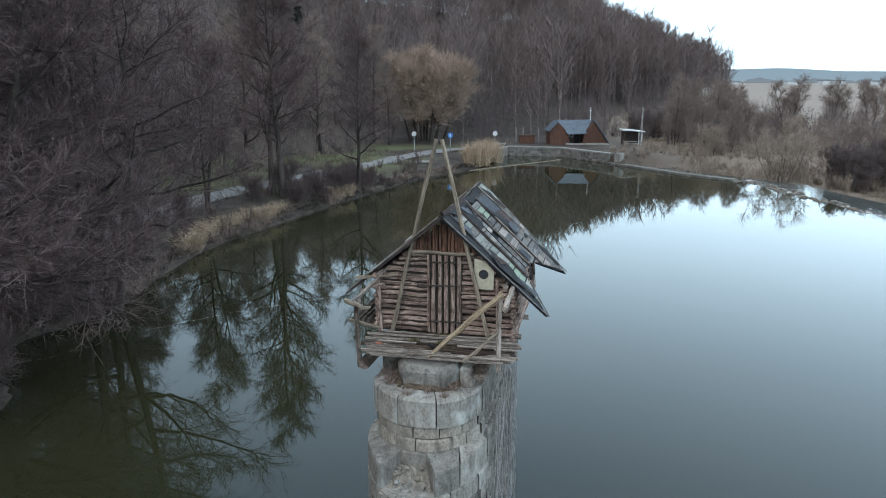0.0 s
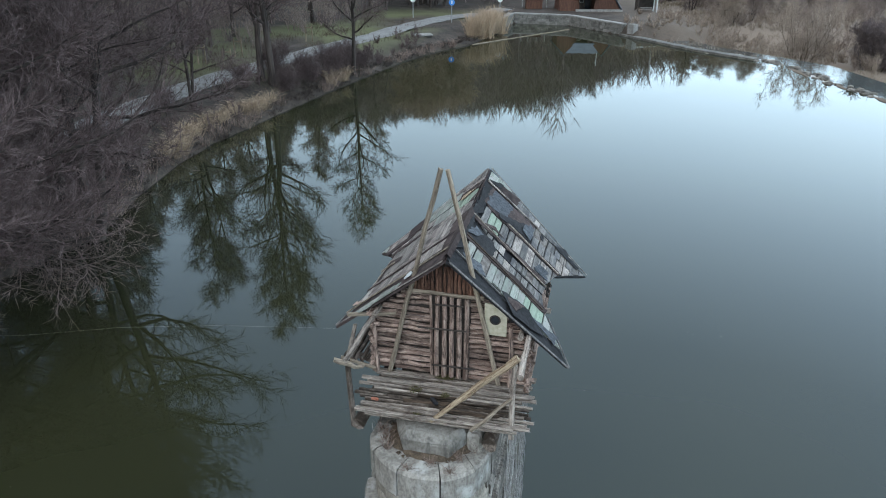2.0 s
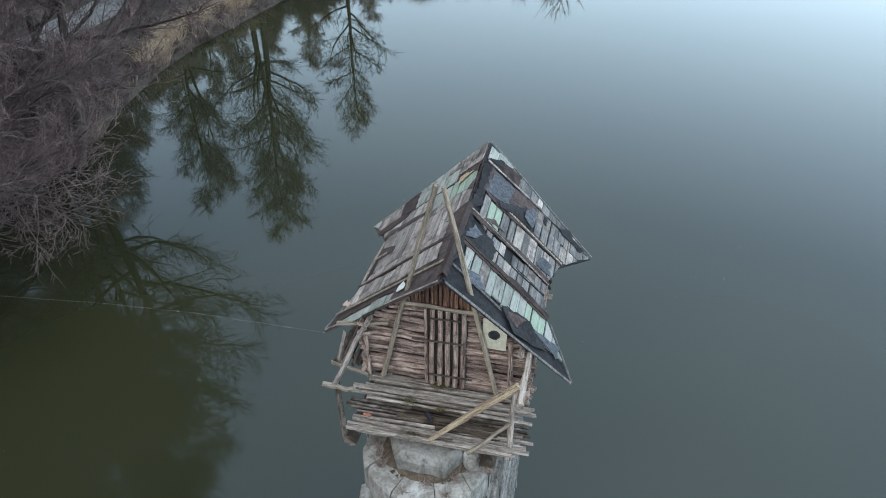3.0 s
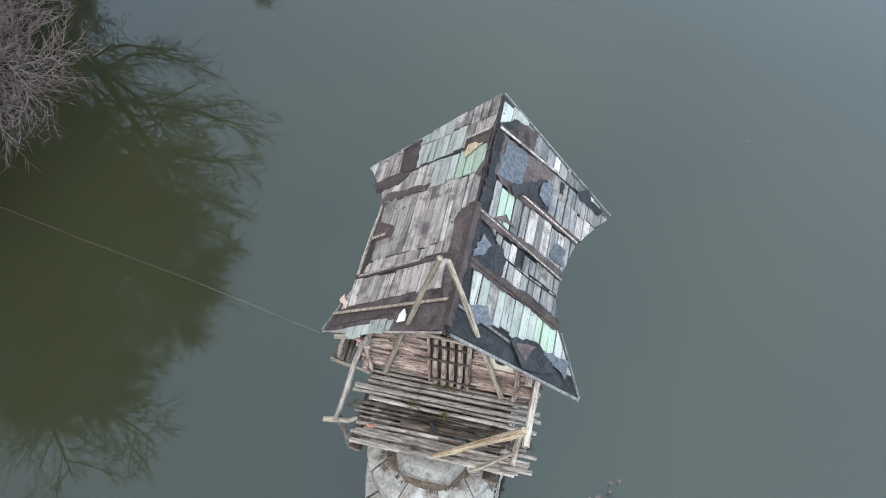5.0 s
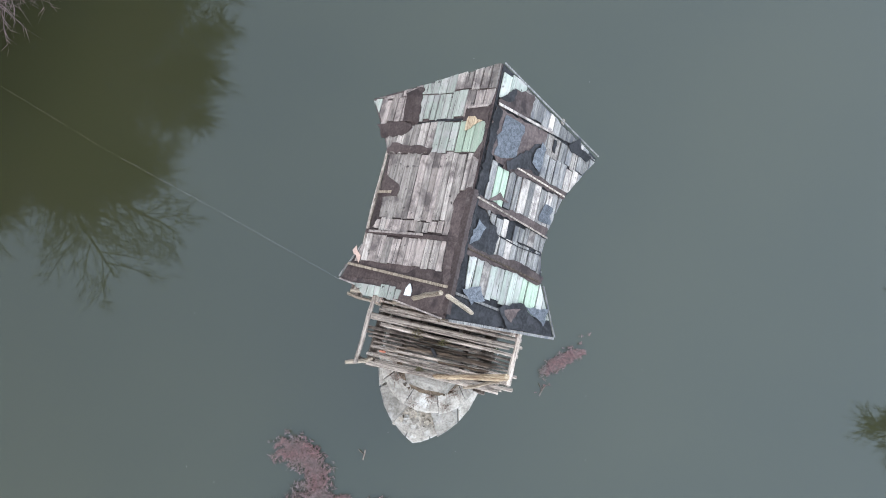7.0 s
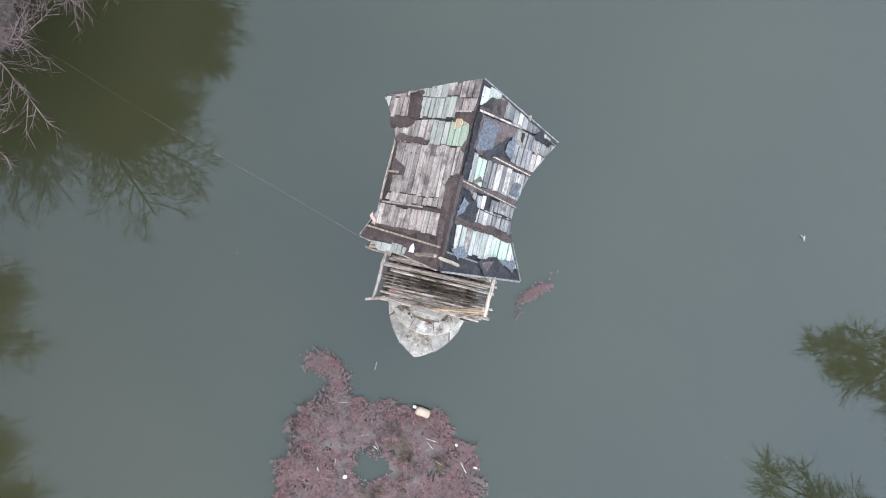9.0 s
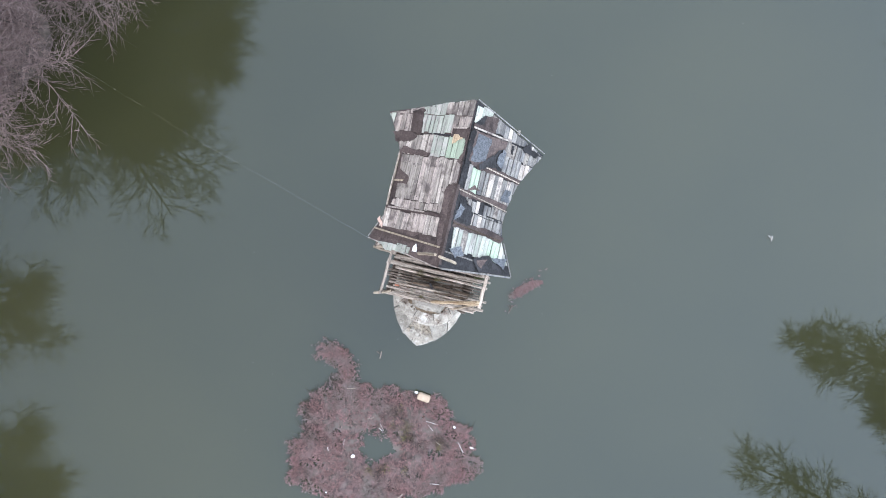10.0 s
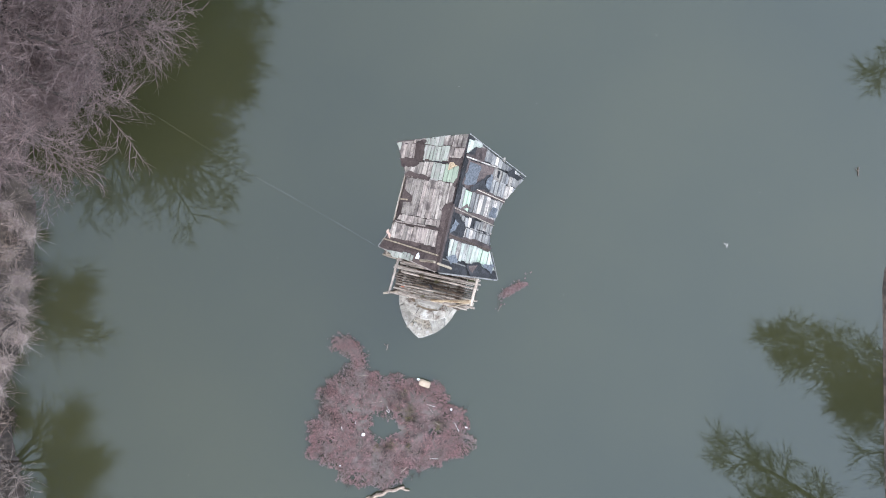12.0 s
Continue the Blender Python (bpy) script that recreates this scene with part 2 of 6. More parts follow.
def water_material():
    m = bpy.data.materials.new("pond_water")
    m.use_nodes = True
    n, l = m.node_tree.nodes, m.node_tree.links
    b = n["Principled BSDF"]
    b.inputs["Roughness"].default_value = 0.015
    b.inputs["IOR"].default_value = 1.49
    b.inputs["Specular Tint"].default_value = (0.7, 0.84, 1.0, 1)
    tc = n.new("ShaderNodeTexCoord")
    cl = n.new("ShaderNodeTexNoise")
    cl.inputs["Scale"].default_value = 0.07
    cl.inputs["Detail"].default_value = 3.0
    l.new(tc.outputs["Object"], cl.inputs["Vector"])
    ramp = n.new("ShaderNodeValToRGB")
    ramp.color_ramp.elements[0].position, ramp.color_ramp.elements[1].position = 0.3, 0.7
    ramp.color_ramp.elements[0].color = (0.0185, 0.0202, 0.0102, 1)
    ramp.color_ramp.elements[1].color = (0.0325, 0.0315, 0.0140, 1)
    l.new(cl.outputs["Fac"], ramp.inputs["Fac"])
    l.new(ramp.outputs["Color"], b.inputs["Base Color"])
    wv = n.new("ShaderNodeTexNoise")
    wv.inputs["Scale"].default_value = 1.3
    wv.inputs["Detail"].default_value = 3.0
    l.new(tc.outputs["Object"], wv.inputs["Vector"])
    bp = n.new("ShaderNodeBump")
    bp.inputs["Strength"].default_value = 0.03
    bp.inputs["Distance"].default_value = 0.02
    l.new(wv.outputs["Fac"], bp.inputs["Height"])
    l.new(bp.outputs["Normal"], b.inputs["Normal"])
    return m


M_WATER = water_material()
M_STREAM = material("rippled_stream", (0.05, 0.055, 0.05), (0.09, 0.1, 0.1), 1.2, (1, 1, 1), 0.08, 0.25, 0.0, spec=0.6)


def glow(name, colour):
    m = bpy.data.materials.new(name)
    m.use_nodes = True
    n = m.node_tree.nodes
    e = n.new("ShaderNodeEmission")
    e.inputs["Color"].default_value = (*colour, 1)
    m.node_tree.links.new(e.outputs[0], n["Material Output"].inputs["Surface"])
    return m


# backdrop strips glow flatly, with the distance haze painted into their colour
M_FAR_HILL = glow("hazy_hills_glow", (0.28, 0.38, 0.45))
M_FAR_WOOD = glow("hazy_woods_glow", (0.22, 0.265, 0.3))


# ---- building helpers ----
def mesh(name, verts, faces, mat, smooth=False):
    me = bpy.data.meshes.new(name)
    me.from_pydata([tuple(v) for v in verts], [], faces)
    me.materials.append(mat)
    if smooth:
        me.shade_smooth()
    return me


def part(name, me, parent, m=None, label=""):
    ob = new(name, me)
    if parent is not None:
        ob.parent = parent
    if m is not None:
        ob.matrix_basis = m
    return tagged(ob, label)


def thing(name, m, label, category, group="", kind=""):
    ob = new(name)
    ob.matrix_basis = m
    return tagged(ob, label, category, group, kind)


def box_data(x0, x1, y0, y1, z0, z1, b=0.0):
    """A box; b bevels its upright and top edges."""
    if b <= 0:
        v = [(x, y, z) for z in (z0, z1) for x, y in ((x0, y0), (x1, y0), (x1, y1), (x0, y1))]
        f = [(3, 2, 1, 0), (4, 5, 6, 7), (0, 1, 5, 4), (1, 2, 6, 5), (2, 3, 7, 6), (3, 0, 4, 7)]
        return v, f
    ring = [(x0 + b, y0), (x1 - b, y0), (x1, y0 + b), (x1, y1 - b), (x1 - b, y1), (x0 + b, y1), (x0, y1 - b), (x0, y0 + b)]
    cx, cy = (x0 + x1) / 2, (y0 + y1) / 2
    def shrink(p):
        return (p[0] + math.copysign(min(b, abs(cx - p[0])), cx - p[0]) * 0.8, p[1] + math.copysign(min(b, abs(cy - p[1])), cy - p[1]) * 0.8)
    v = [(*p, z0) for p in ring] + [(*p, z1 - b) for p in ring] + [(*shrink(p), z1) for p in ring]
    f = [tuple(range(7, -1, -1)), tuple(range(16, 24))]
    for k in (0, 8):
        f += [(k + i, k + (i + 1) % 8, k + 8 + (i + 1) % 8, k + 8 + i) for i in range(8)]
    return v, f


def box(name, dims, mat, parent, m=None, b=0.0, label=""):
    return part(name, mesh(name, *box_data(*dims, b), mat), parent, m, label)


def prism_data(poly, z0, z1):
    n = len(poly)
    v = [(x, y, z0) for x, y in poly] + [(x, y, z1) for x, y in poly]
    f = [tuple(range(n - 1, -1, -1)), tuple(range(n, 2 * n))] + [(i, (i + 1) % n, n + (i + 1) % n, n + i) for i in range(n)]
    return v, f


def tube_data(points, radii, sides=6, base=0, cap=True):
    """A tube along points; returns verts and faces numbered from base."""
    v, f = [], []
    pts = [Vector(p) for p in points]
    for i, p in enumerate(pts):
        d = (pts[min(i + 1, len(pts) - 1)] - pts[max(i - 1, 0)]).normalized()
        a = d.orthogonal().normalized() if i == 0 else (a - a.dot(d) * d).normalized()
        c = d.cross(a)
        for k in range(sides):
            w = math.tau * k / sides
            v.append(p + radii[i] * (math.cos(w) * a + math.sin(w) * c))
    for i in range(len(pts) - 1):
        for k in range(sides):
            f.append((base + i * sides + k, base + i * sides + (k + 1) % sides, base + (i + 1) * sides + (k + 1) % sides, base + (i + 1) * sides + k))
    if cap:
        f.append(tuple(base + k for k in range(sides - 1, -1, -1)))
        f.append(tuple(base + (len(pts) - 1) * sides + k for k in range(sides)))
    return v, f


def log_mesh(name, length, r, mat, rng, sides=6, rings=4, wob=0.25, taper=0.15, flat=1.0):
    """A rough round timber along x, from 0 to length."""
    v, f = [], []
    bend = [(rng.uniform(-1, 1) * r * wob * 1.6, rng.uniform(-1, 1) * r * wob) for _ in range(rings)]
    for i in range(rings):
        t = i / (rings - 1)
        for k in range(sides):
            w = math.tau * k / sides
            q = r * (1 - taper * t) * (1 + rng.uniform(-wob, wob) * 0.6)
            ragged = rng.uniform(-0.25, 0.25) * r if i in (0, rings - 1) else 0
            v.append((t * length + ragged, q * math.cos(w) + bend[i][0], q * math.sin(w) * flat + bend[i][1]))
    for i in range(rings - 1):
        for k in range(sides):
            f.append((i * sides + k, (i + 1) * sides + k, (i + 1) * sides + (k + 1) % sides, i * sides + (k + 1) % sides))
    f.append(tuple(range(sides)))
    f.append(tuple((rings - 1) * sides + k for k in range(sides - 1, -1, -1)))
    return mesh(name, v, f, mat)


def along(a, b, roll=0.0):
    """The pose that lays local x from a towards b."""
    d = Vector(b) - Vector(a)
    return Matrix.Translation(a) @ d.to_track_quat("X", "Z").to_matrix().to_4x4() @ Matrix.Rotation(roll, 4, "X")


def log(name, a, b, r, mat, parent, rng, label="", **kw):
    return part(name, log_mesh(name, (Vector(b) - Vector(a)).length, r, mat, rng, **kw), parent, along(a, b, rng.uniform(0, 6)), label)


def clip(poly, a, b, c):
    """The part of a polygon where a*x + b*y <= c."""
    out = []
    for i, p in enumerate(poly):
        q = poly[(i + 1) % len(poly)]
        sp, sq = a * p[0] + b * p[1] - c, a * q[0] + b * q[1] - c
        if sp <= 0:
            out.append(p)
        if sp * sq < 0:
            t = sp / (sp - sq)
            out.append((p[0] + t * (q[0] - p[0]), p[1] + t * (q[1] - p[1])))
    return out


def smooth_step(a, b, x):
    t = np.clip((x - a) / (b - a), 0, 1)
    return t * t * (3 - 2 * t)
# ---- ground, pond and distance ----
POND = [(-12.7, -14), (-13.0, 3.0), (-13.8, 6.2), (-13.2, 8.0), (-13.0, 12.0), (-13.6, 13.8), (-11.6, 15.4), (-11.0, 16.4), (-11.4, 17.4), (-13.0, 18.6), (-13.3, 21.0), (-12.2, 23.3), (-11.7, 24.3), (-11.9, 28.0), (-11.6, 32.0), (-11.0, 35.2), (-10.0, 37.8),
        (-9.2, 40.3), (-8.0, 43.7), (-5.65, 49.8), (-3.4, 55.4), (-0.9, 60.2), (2.0, 63.8), (4.7, 69.5), (7.0, 77.5), (12.4, 75.9),
        (16.3, 69.5), (20.2, 61.2), (24.4, 56.0), (25.0, 50.0), (26.5, 41.0), (22.0, 31.0), (17.2, 20.0), (14.6, 10.0), (14.4, -14.0)]


def shore(x, y):
    """Metres to the waterline, minus on the water; for arrays."""
    x, y = np.asarray(x, float), np.asarray(y, float)
    best, inside = np.full(x.shape, 1e9), np.zeros(x.shape, bool)
    for (ax, ay), (bx, by) in zip(POND, POND[1:] + POND[:1]):
        dx, dy = bx - ax, by - ay
        t = np.clip(((x - ax) * dx + (y - ay) * dy) / (dx * dx + dy * dy), 0, 1)
        best = np.minimum(best, np.hypot(x - ax - t * dx, y - ay - t * dy))
        if dy:
            inside ^= ((ay > y) != (by > y)) & (x < ax + (y - ay) * dx / dy)
    return np.where(inside, -best, best)


def hill(x, y):
    crest = np.where(x < 20, 22 + np.clip(20 - x, 0, 200) * 0.12, 22 * (1 - smooth_step(20, 90, x)))
    s = np.maximum(y - 90 - np.clip(x - 10, 0, 80) * 0.6, (-x - 32) * 0.9)
    return crest * smooth_step(0, 110, s), s


def ground_height(x, y):
    x, y = np.asarray(x, float), np.asarray(y, float)
    d = shore(x, y)
    rough = 0.12 * np.sin(x * 0.9 + 1.3 * np.sin(y * 0.7)) * np.sin(y * 0.8 + x * 0.3) * smooth_step(0.3, 2, d) * smooth_step(60, 40, np.abs(x)) * smooth_step(112, 88, np.abs(y))
    left = smooth_step(8, -4, x) * 0.45
    bank = -1.3 + 1.55 * smooth_step(-1.4, 0.35, d) + (0.2 + left) * smooth_step(0.3, 3.5, d)
    # downstream of the weir the land lies lower than the pond
    low = smooth_step(16.5, 18.5, x) * smooth_step(33, 40, y) * smooth_step(72, 68, y) * smooth_step(0.0, 0.6, d)
    bank = bank + low * (-0.55 - 0.45 * smooth_step(0.4, 3, d) + 0.9 * smooth_step(14, 40, d) - bank + rough * 2)
    # the filled terrace behind the quay wall
    fill = smooth_step(4.8, 6.4, x) * smooth_step(25, 21, x) * smooth_step(67, 69.5, y) * smooth_step(0.05, 0.4, d)
    bank = bank + fill * (0.97 - bank)
    return bank + rough * 0.6 * (1 - fill) + hill(x, y)[0]


def axis(lo, hi, step, far):
    mid = list(np.arange(lo, hi + step / 2, step))
    out, s, p = [], step, hi
    while p < far:
        s *= 1.22
        p += s
        out.append(p)
    back, s, p = [], step, lo
    while p > -far:
        s *= 1.22
        p -= s
        back.append(p)
    return np.array(back[::-1] + mid + out)


def sheet(name, xs, ys, height, mat):
    gx, gy = np.meshgrid(xs, ys)
    v = np.stack([gx, gy, height(gx, gy)], -1).reshape(-1, 3)
    w = len(xs)
    i = (np.arange(len(ys) - 1)[:, None] * w + np.arange(w - 1)[None]).ravel()
    me = mesh(name, v.tolist(), np.stack([i, i + 1, i + w + 1, i + w], -1).tolist(), mat, True)
    return new(name, me)


def ground_material():
    m = material("bank_soil", (0.022, 0.0165, 0.0135), (0.078, 0.059, 0.047), 0.8, spread=0.0, bump=0.8, fine=9.0)
    n, l = m.node_tree.nodes, m.node_tree.links
    tc = n.new("ShaderNodeTexCoord")
    patch = n.new("ShaderNodeTexNoise")
    patch.inputs["Scale"].default_value = 0.06
    patch.inputs["Detail"].default_value = 6.0
    l.new(tc.outputs["Object"], patch.inputs["Vector"])
    sep = n.new("ShaderNodeSeparateXYZ")
    l.new(tc.outputs["Object"], sep.inputs["Vector"])
    edge = n.new("ShaderNodeMapRange")
    edge.inputs["From Min"].default_value, edge.inputs["From Max"].default_value = 0.44, 0.54
    l.new(patch.outputs["Fac"], edge.inputs["Value"])
    mix = n.new("ShaderNodeMix")
    mix.data_type = "RGBA"
    mix.inputs["B"].default_value = (0.1, 0.1, 0.045, 1)
    hsv = next(x for x in n if x.type == "HUE_SAT")
    l.new(hsv.outputs["Color"], mix.inputs["A"])
    keep = edge.outputs["Result"]
    beyond = n.new("ShaderNodeMath")
    beyond.operation = "MULTIPLY_ADD"
    beyond.inputs[1].default_value = -0.435
    l.new(sep.outputs["Y"], beyond.inputs[0])
    l.new(sep.outputs["X"], beyond.inputs[2])
    for out, lo, hi in ((sep.outputs["X"], 6.0, 3.0), (sep.outputs["Y"], 43.0, 49.0), (sep.outputs["Y"], 84.0, 76.0), (beyond.outputs[0], -28.5, -31.5)):
        gate = n.new("ShaderNodeMapRange")
        gate.inputs["From Min"].default_value, gate.inputs["From Max"].default_value = lo, hi
        l.new(out, gate.inputs["Value"])
        both = n.new("ShaderNodeMath")
        both.operation = "MULTIPLY"
        l.new(keep, both.inputs[0])
        l.new(gate.outputs["Result"], both.inputs[1])
        keep = both.outputs[0]
    l.new(keep, mix.inputs["Factor"])
    # pale stubble on the plain beyond the pond, distance haze lightening its colour
    stub_haze = n.new("ShaderNodeMix")
    stub_haze.data_type = "RGBA"
    stub_haze.inputs["B"].default_value = (0.24, 0.185, 0.145, 1)
    keep = None
    for out, lo, hi in (("X", 15.0, 30.0), ("Y", 38.0, 46.0), ("Z", 4.0, 1.8)):
        gate = n.new("ShaderNodeMapRange")
        gate.inputs["From Min"].default_value, gate.inputs["From Max"].default_value = lo, hi
        l.new(sep.outputs[out], gate.inputs["Value"])
        if keep is None:
            keep = gate.outputs["Result"]
        else:
            both = n.new("ShaderNodeMath")
            both.operation = "MULTIPLY"
            l.new(keep, both.inputs[0])
            l.new(gate.outputs["Result"], both.inputs[1])
            keep = both.outputs[0]
    part_of = n.new("ShaderNodeMapRange")
    part_of.inputs["From Min"].default_value, part_of.inputs["From Max"].default_value = 0.15, 0.42
    l.new(patch.outputs["Fac"], part_of.inputs["Value"])
    both = n.new("ShaderNodeMath")
    both.operation = "MULTIPLY"
    l.new(keep, both.inputs[0])
    l.new(part_of.outputs["Result"], both.inputs[1])
    l.new(both.outputs[0], stub_haze.inputs["Factor"])
    l.new(mix.outputs["Result"], stub_haze.inputs["A"])
    l.new(stub_haze.outputs["Result"], n["Principled BSDF"].inputs["Base Color"])
    return m


ground = sheet("ground", axis(-34, 44, 0.6, 3600), axis(-16, 100, 0.6, 3600), ground_height, ground_material())
tagged(ground, "brown winter soil and grass round the pond", "ground", kind="structure")
weir_side = range(26, 31)
pool = []
for i, p in enumerate(POND):
    a, b = Vector(POND[i - 1]), Vector(POND[(i + 1) % len(POND)])
    d = (b - a).normalized()
    out = 0.05 if i in weir_side else 0.9
    pool.append((p[0] - d.y * out, p[1] + d.x * out, 0.0))
water = new("water", mesh("water", pool, [tuple(range(len(pool)))[::-1]], M_WATER))
tagged(water, "still murky green pond water mirroring the sky", "water", kind="structure")


def ribbon(name, line, width, mat, lift, label, category):
    pts = [Vector((*p, 0)) for p in line]
    fine_line = []
    for a, b in zip(pts, pts[1:]):
        k = max(2, int((b - a).length / 0.8))
        fine_line += [a.lerp(b, i / k) for i in range(k)]
    fine_line.append(pts[-1])
    for _ in range(12):
        fine_line = [fine_line[0]] + [(a + b * 2 + c) / 4 for a, b, c in zip(fine_line, fine_line[1:], fine_line[2:])] + [fine_line[-1]]
    v, f = [], []
    for i, p in enumerate(fine_line):
        d = (fine_line[min(i + 1, len(fine_line) - 1)] - fine_line[max(i - 1, 0)]).normalized()
        s = Vector((-d.y, d.x, 0)) * width / 2
        zs = [float(ground_height((p + s * k).x, (p + s * k).y)) for k in (-1, 0, 1)]
        v += [(*(p + s * k).xy, max(zs) + lift - (0.05 if k else 0)) for k in (-1, 0, 1)]
        if i:
            b = 3 * i
            f += [(b - 3, b - 2, b + 1, b), (b - 2, b - 1, b + 2, b + 1)]
    ob = new(name, mesh(name, v, f, mat, True))
    return tagged(ob, label, category, kind="structure")


ribbon("path", [(-23, 8), (-20.2, 18), (-17.6, 27.4), (-16.6, 32.5), (-15.9, 37.5), (-14.5, 43), (-12.6, 48.4), (-9.4, 55), (-5.4, 63), (-2.0, 71), (1.5, 77), (6.5, 81)], 2.3, M_PATH, 0.07,
       "pale gravel footpath following the bank", "path")

# far plain, buildings and hills
rng = random.Random(5)


def skyline(name, y, x0, x1, base, tops, mat, label):
    n = len(tops)
    v = [(x0 + (x1 - x0) * i / (n - 1), y, z) for z_row in (0, 1) for i, z in enumerate([base] * n if z_row == 0 else tops)]
    ob = new(name, mesh(name, v, [(i, i + 1, n + i + 1, n + i) for i in range(n - 1)], mat))
    return tagged(ob, label, "backdrop", kind="structure")


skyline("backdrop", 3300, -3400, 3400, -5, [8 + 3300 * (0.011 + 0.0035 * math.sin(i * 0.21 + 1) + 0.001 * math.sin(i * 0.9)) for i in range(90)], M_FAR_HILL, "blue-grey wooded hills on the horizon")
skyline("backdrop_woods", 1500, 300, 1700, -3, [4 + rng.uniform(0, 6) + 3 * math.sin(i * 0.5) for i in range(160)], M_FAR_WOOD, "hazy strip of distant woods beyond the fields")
for k in range(8):
    bx, by = 405 + k * 70 + rng.uniform(-15, 15), 1000 + rng.uniform(-60, 60)
    barn = thing("far_building", pose(bx, by, 0.4, 0, 0, rng.uniform(-12, 12)), "pale industrial building far across the plain", "building", "far buildings")
    w, h = rng.uniform(10, 34), rng.uniform(3.5, 6)
    box("wall", (-w / 2, w / 2, -8, 8, 0, h), M_WHITE, barn)
    v, f = prism_data([(-w / 2 - 1, 0), (w / 2 + 1, 0), (w / 2 + 1, 0.5), (-w / 2 - 1, 0.5)], -9, 9)
    part("roof", mesh("roof", [(a, c, h + b + (1.5 - abs(c) / 6)) for a, b, c in v], f, M_SHEET), barn)

# ---- the old bridge pier ----
SITE = pose(0.33, 11.55, 0, 0, 0, -13.5)
rng = random.Random(11)
pier = thing("bridge_pier", SITE @ pose(-0.03, 0, 0), "old grey stone bridge pier standing in the pond", "pier")
RC = 0.87
R, NOSE, BACK = 0.79, -2.07, 0.4


def rim(s, r, pointed):
    """The pier's outline from its left back (s=0) round the nose to its right back (s=1)."""
    straight = NOSE - BACK
    if s < 0.25:
        return (-r, BACK + straight * s / 0.25)
    if s > 0.75:
        return (r, BACK + straight * (1 - s) / 0.25)
    w = (s - 0.25) / 0.5 * math.pi
    x, y = -r * math.cos(w), NOSE - r * math.sin(w)
    if pointed:
        arc = (r * r + 1.36 ** 2) / (2 * r)
        y = NOSE - 0.03 - math.sqrt(max(0.0, arc * arc - (abs(x) + arc - r) ** 2))
    return (x, y)


def course(z0, z1, cuts, r, pointed, mat, skip=(), slope=0.0, depth=0.35, gap=0.015, jut=0.018):
    """One ring of stone blocks."""
    for i, (a, b) in enumerate(zip(cuts, cuts[1:])):
        if i in skip:
            continue
        out = r + rng.uniform(-jut, jut)
        g = gap / 9
        steps = 3 if (b > 0.25 and a < 0.75) else 1
        ss = [a + g + (b - a - 2 * g) * k / steps for k in range(steps + 1)]
        outer = [rim(s, out, pointed) for s in ss]
        inner = [(p[0] * (1 - depth / r), p[1] + (depth if p[1] < NOSE else 0)) for p in outer]
        n = steps + 1
        bev = 0.018 + rng.uniform(0, 0.012)
        top = z1 - gap * 0.5 + rng.uniform(-0.008, 0.008)
        edge = [(p[0] * (1 - bev / r), p[1] + (bev if p[1] < NOSE else 0)) for p in outer]
        v = [(*p, z0 + gap * 0.5) for p in outer] + [(*p, top - bev - slope * 0.5) for p in outer] + [(*p, top - slope * 0.35) for p in edge]
        v += [(*p, top) for p in inner] + [(*p, z0 + gap * 0.5) for p in inner]
        f = []
        for row in range(4):
            f += [(row * n + k, row * n + k + 1, (row + 1) * n + k + 1, (row + 1) * n + k) for k in range(n - 1)]
        f += [tuple(row * n for row in range(5))[::-1], tuple(row * n + n - 1 for row in range(5))]
        # right-flank blocks take the darker stone, that side's shade painted in
        part("stone_block", mesh("stone_block", v, f, M_STONE_DARK if a > 0.7 else mat), pier)


def cuts(n, off):
    c = [0.0] + sorted(min(max((k + off + rng.uniform(-0.16, 0.16)) / n, 0.01), 0.99) for k in range(n)) + [1.0]
    return [a for a, b in zip(c, c[1:] + [2]) if b - a > 0.02 or a == 1.0]


core = [rim(k / 28, R - 0.09, False) for k in range(29)]
part("core", mesh("core", *prism_data(core, -1.2, 3.80), M_MORTAR), pier)
core = [rim(k / 28, RC - 0.05, True) for k in range(29)]
part("cutwater_core", mesh("cutwater_core", *prism_data([(x, max(y, -3.3)) for x, y in core], -1.2, 2.665), M_STONE), pier)
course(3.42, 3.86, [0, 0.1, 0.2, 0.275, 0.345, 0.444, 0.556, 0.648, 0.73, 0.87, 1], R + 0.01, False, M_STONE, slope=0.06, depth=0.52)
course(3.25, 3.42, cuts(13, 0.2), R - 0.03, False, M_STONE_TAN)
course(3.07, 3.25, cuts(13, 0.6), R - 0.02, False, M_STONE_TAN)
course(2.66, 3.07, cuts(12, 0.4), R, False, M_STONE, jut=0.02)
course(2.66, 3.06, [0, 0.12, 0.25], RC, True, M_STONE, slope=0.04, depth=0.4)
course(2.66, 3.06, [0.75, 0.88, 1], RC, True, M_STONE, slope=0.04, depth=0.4)


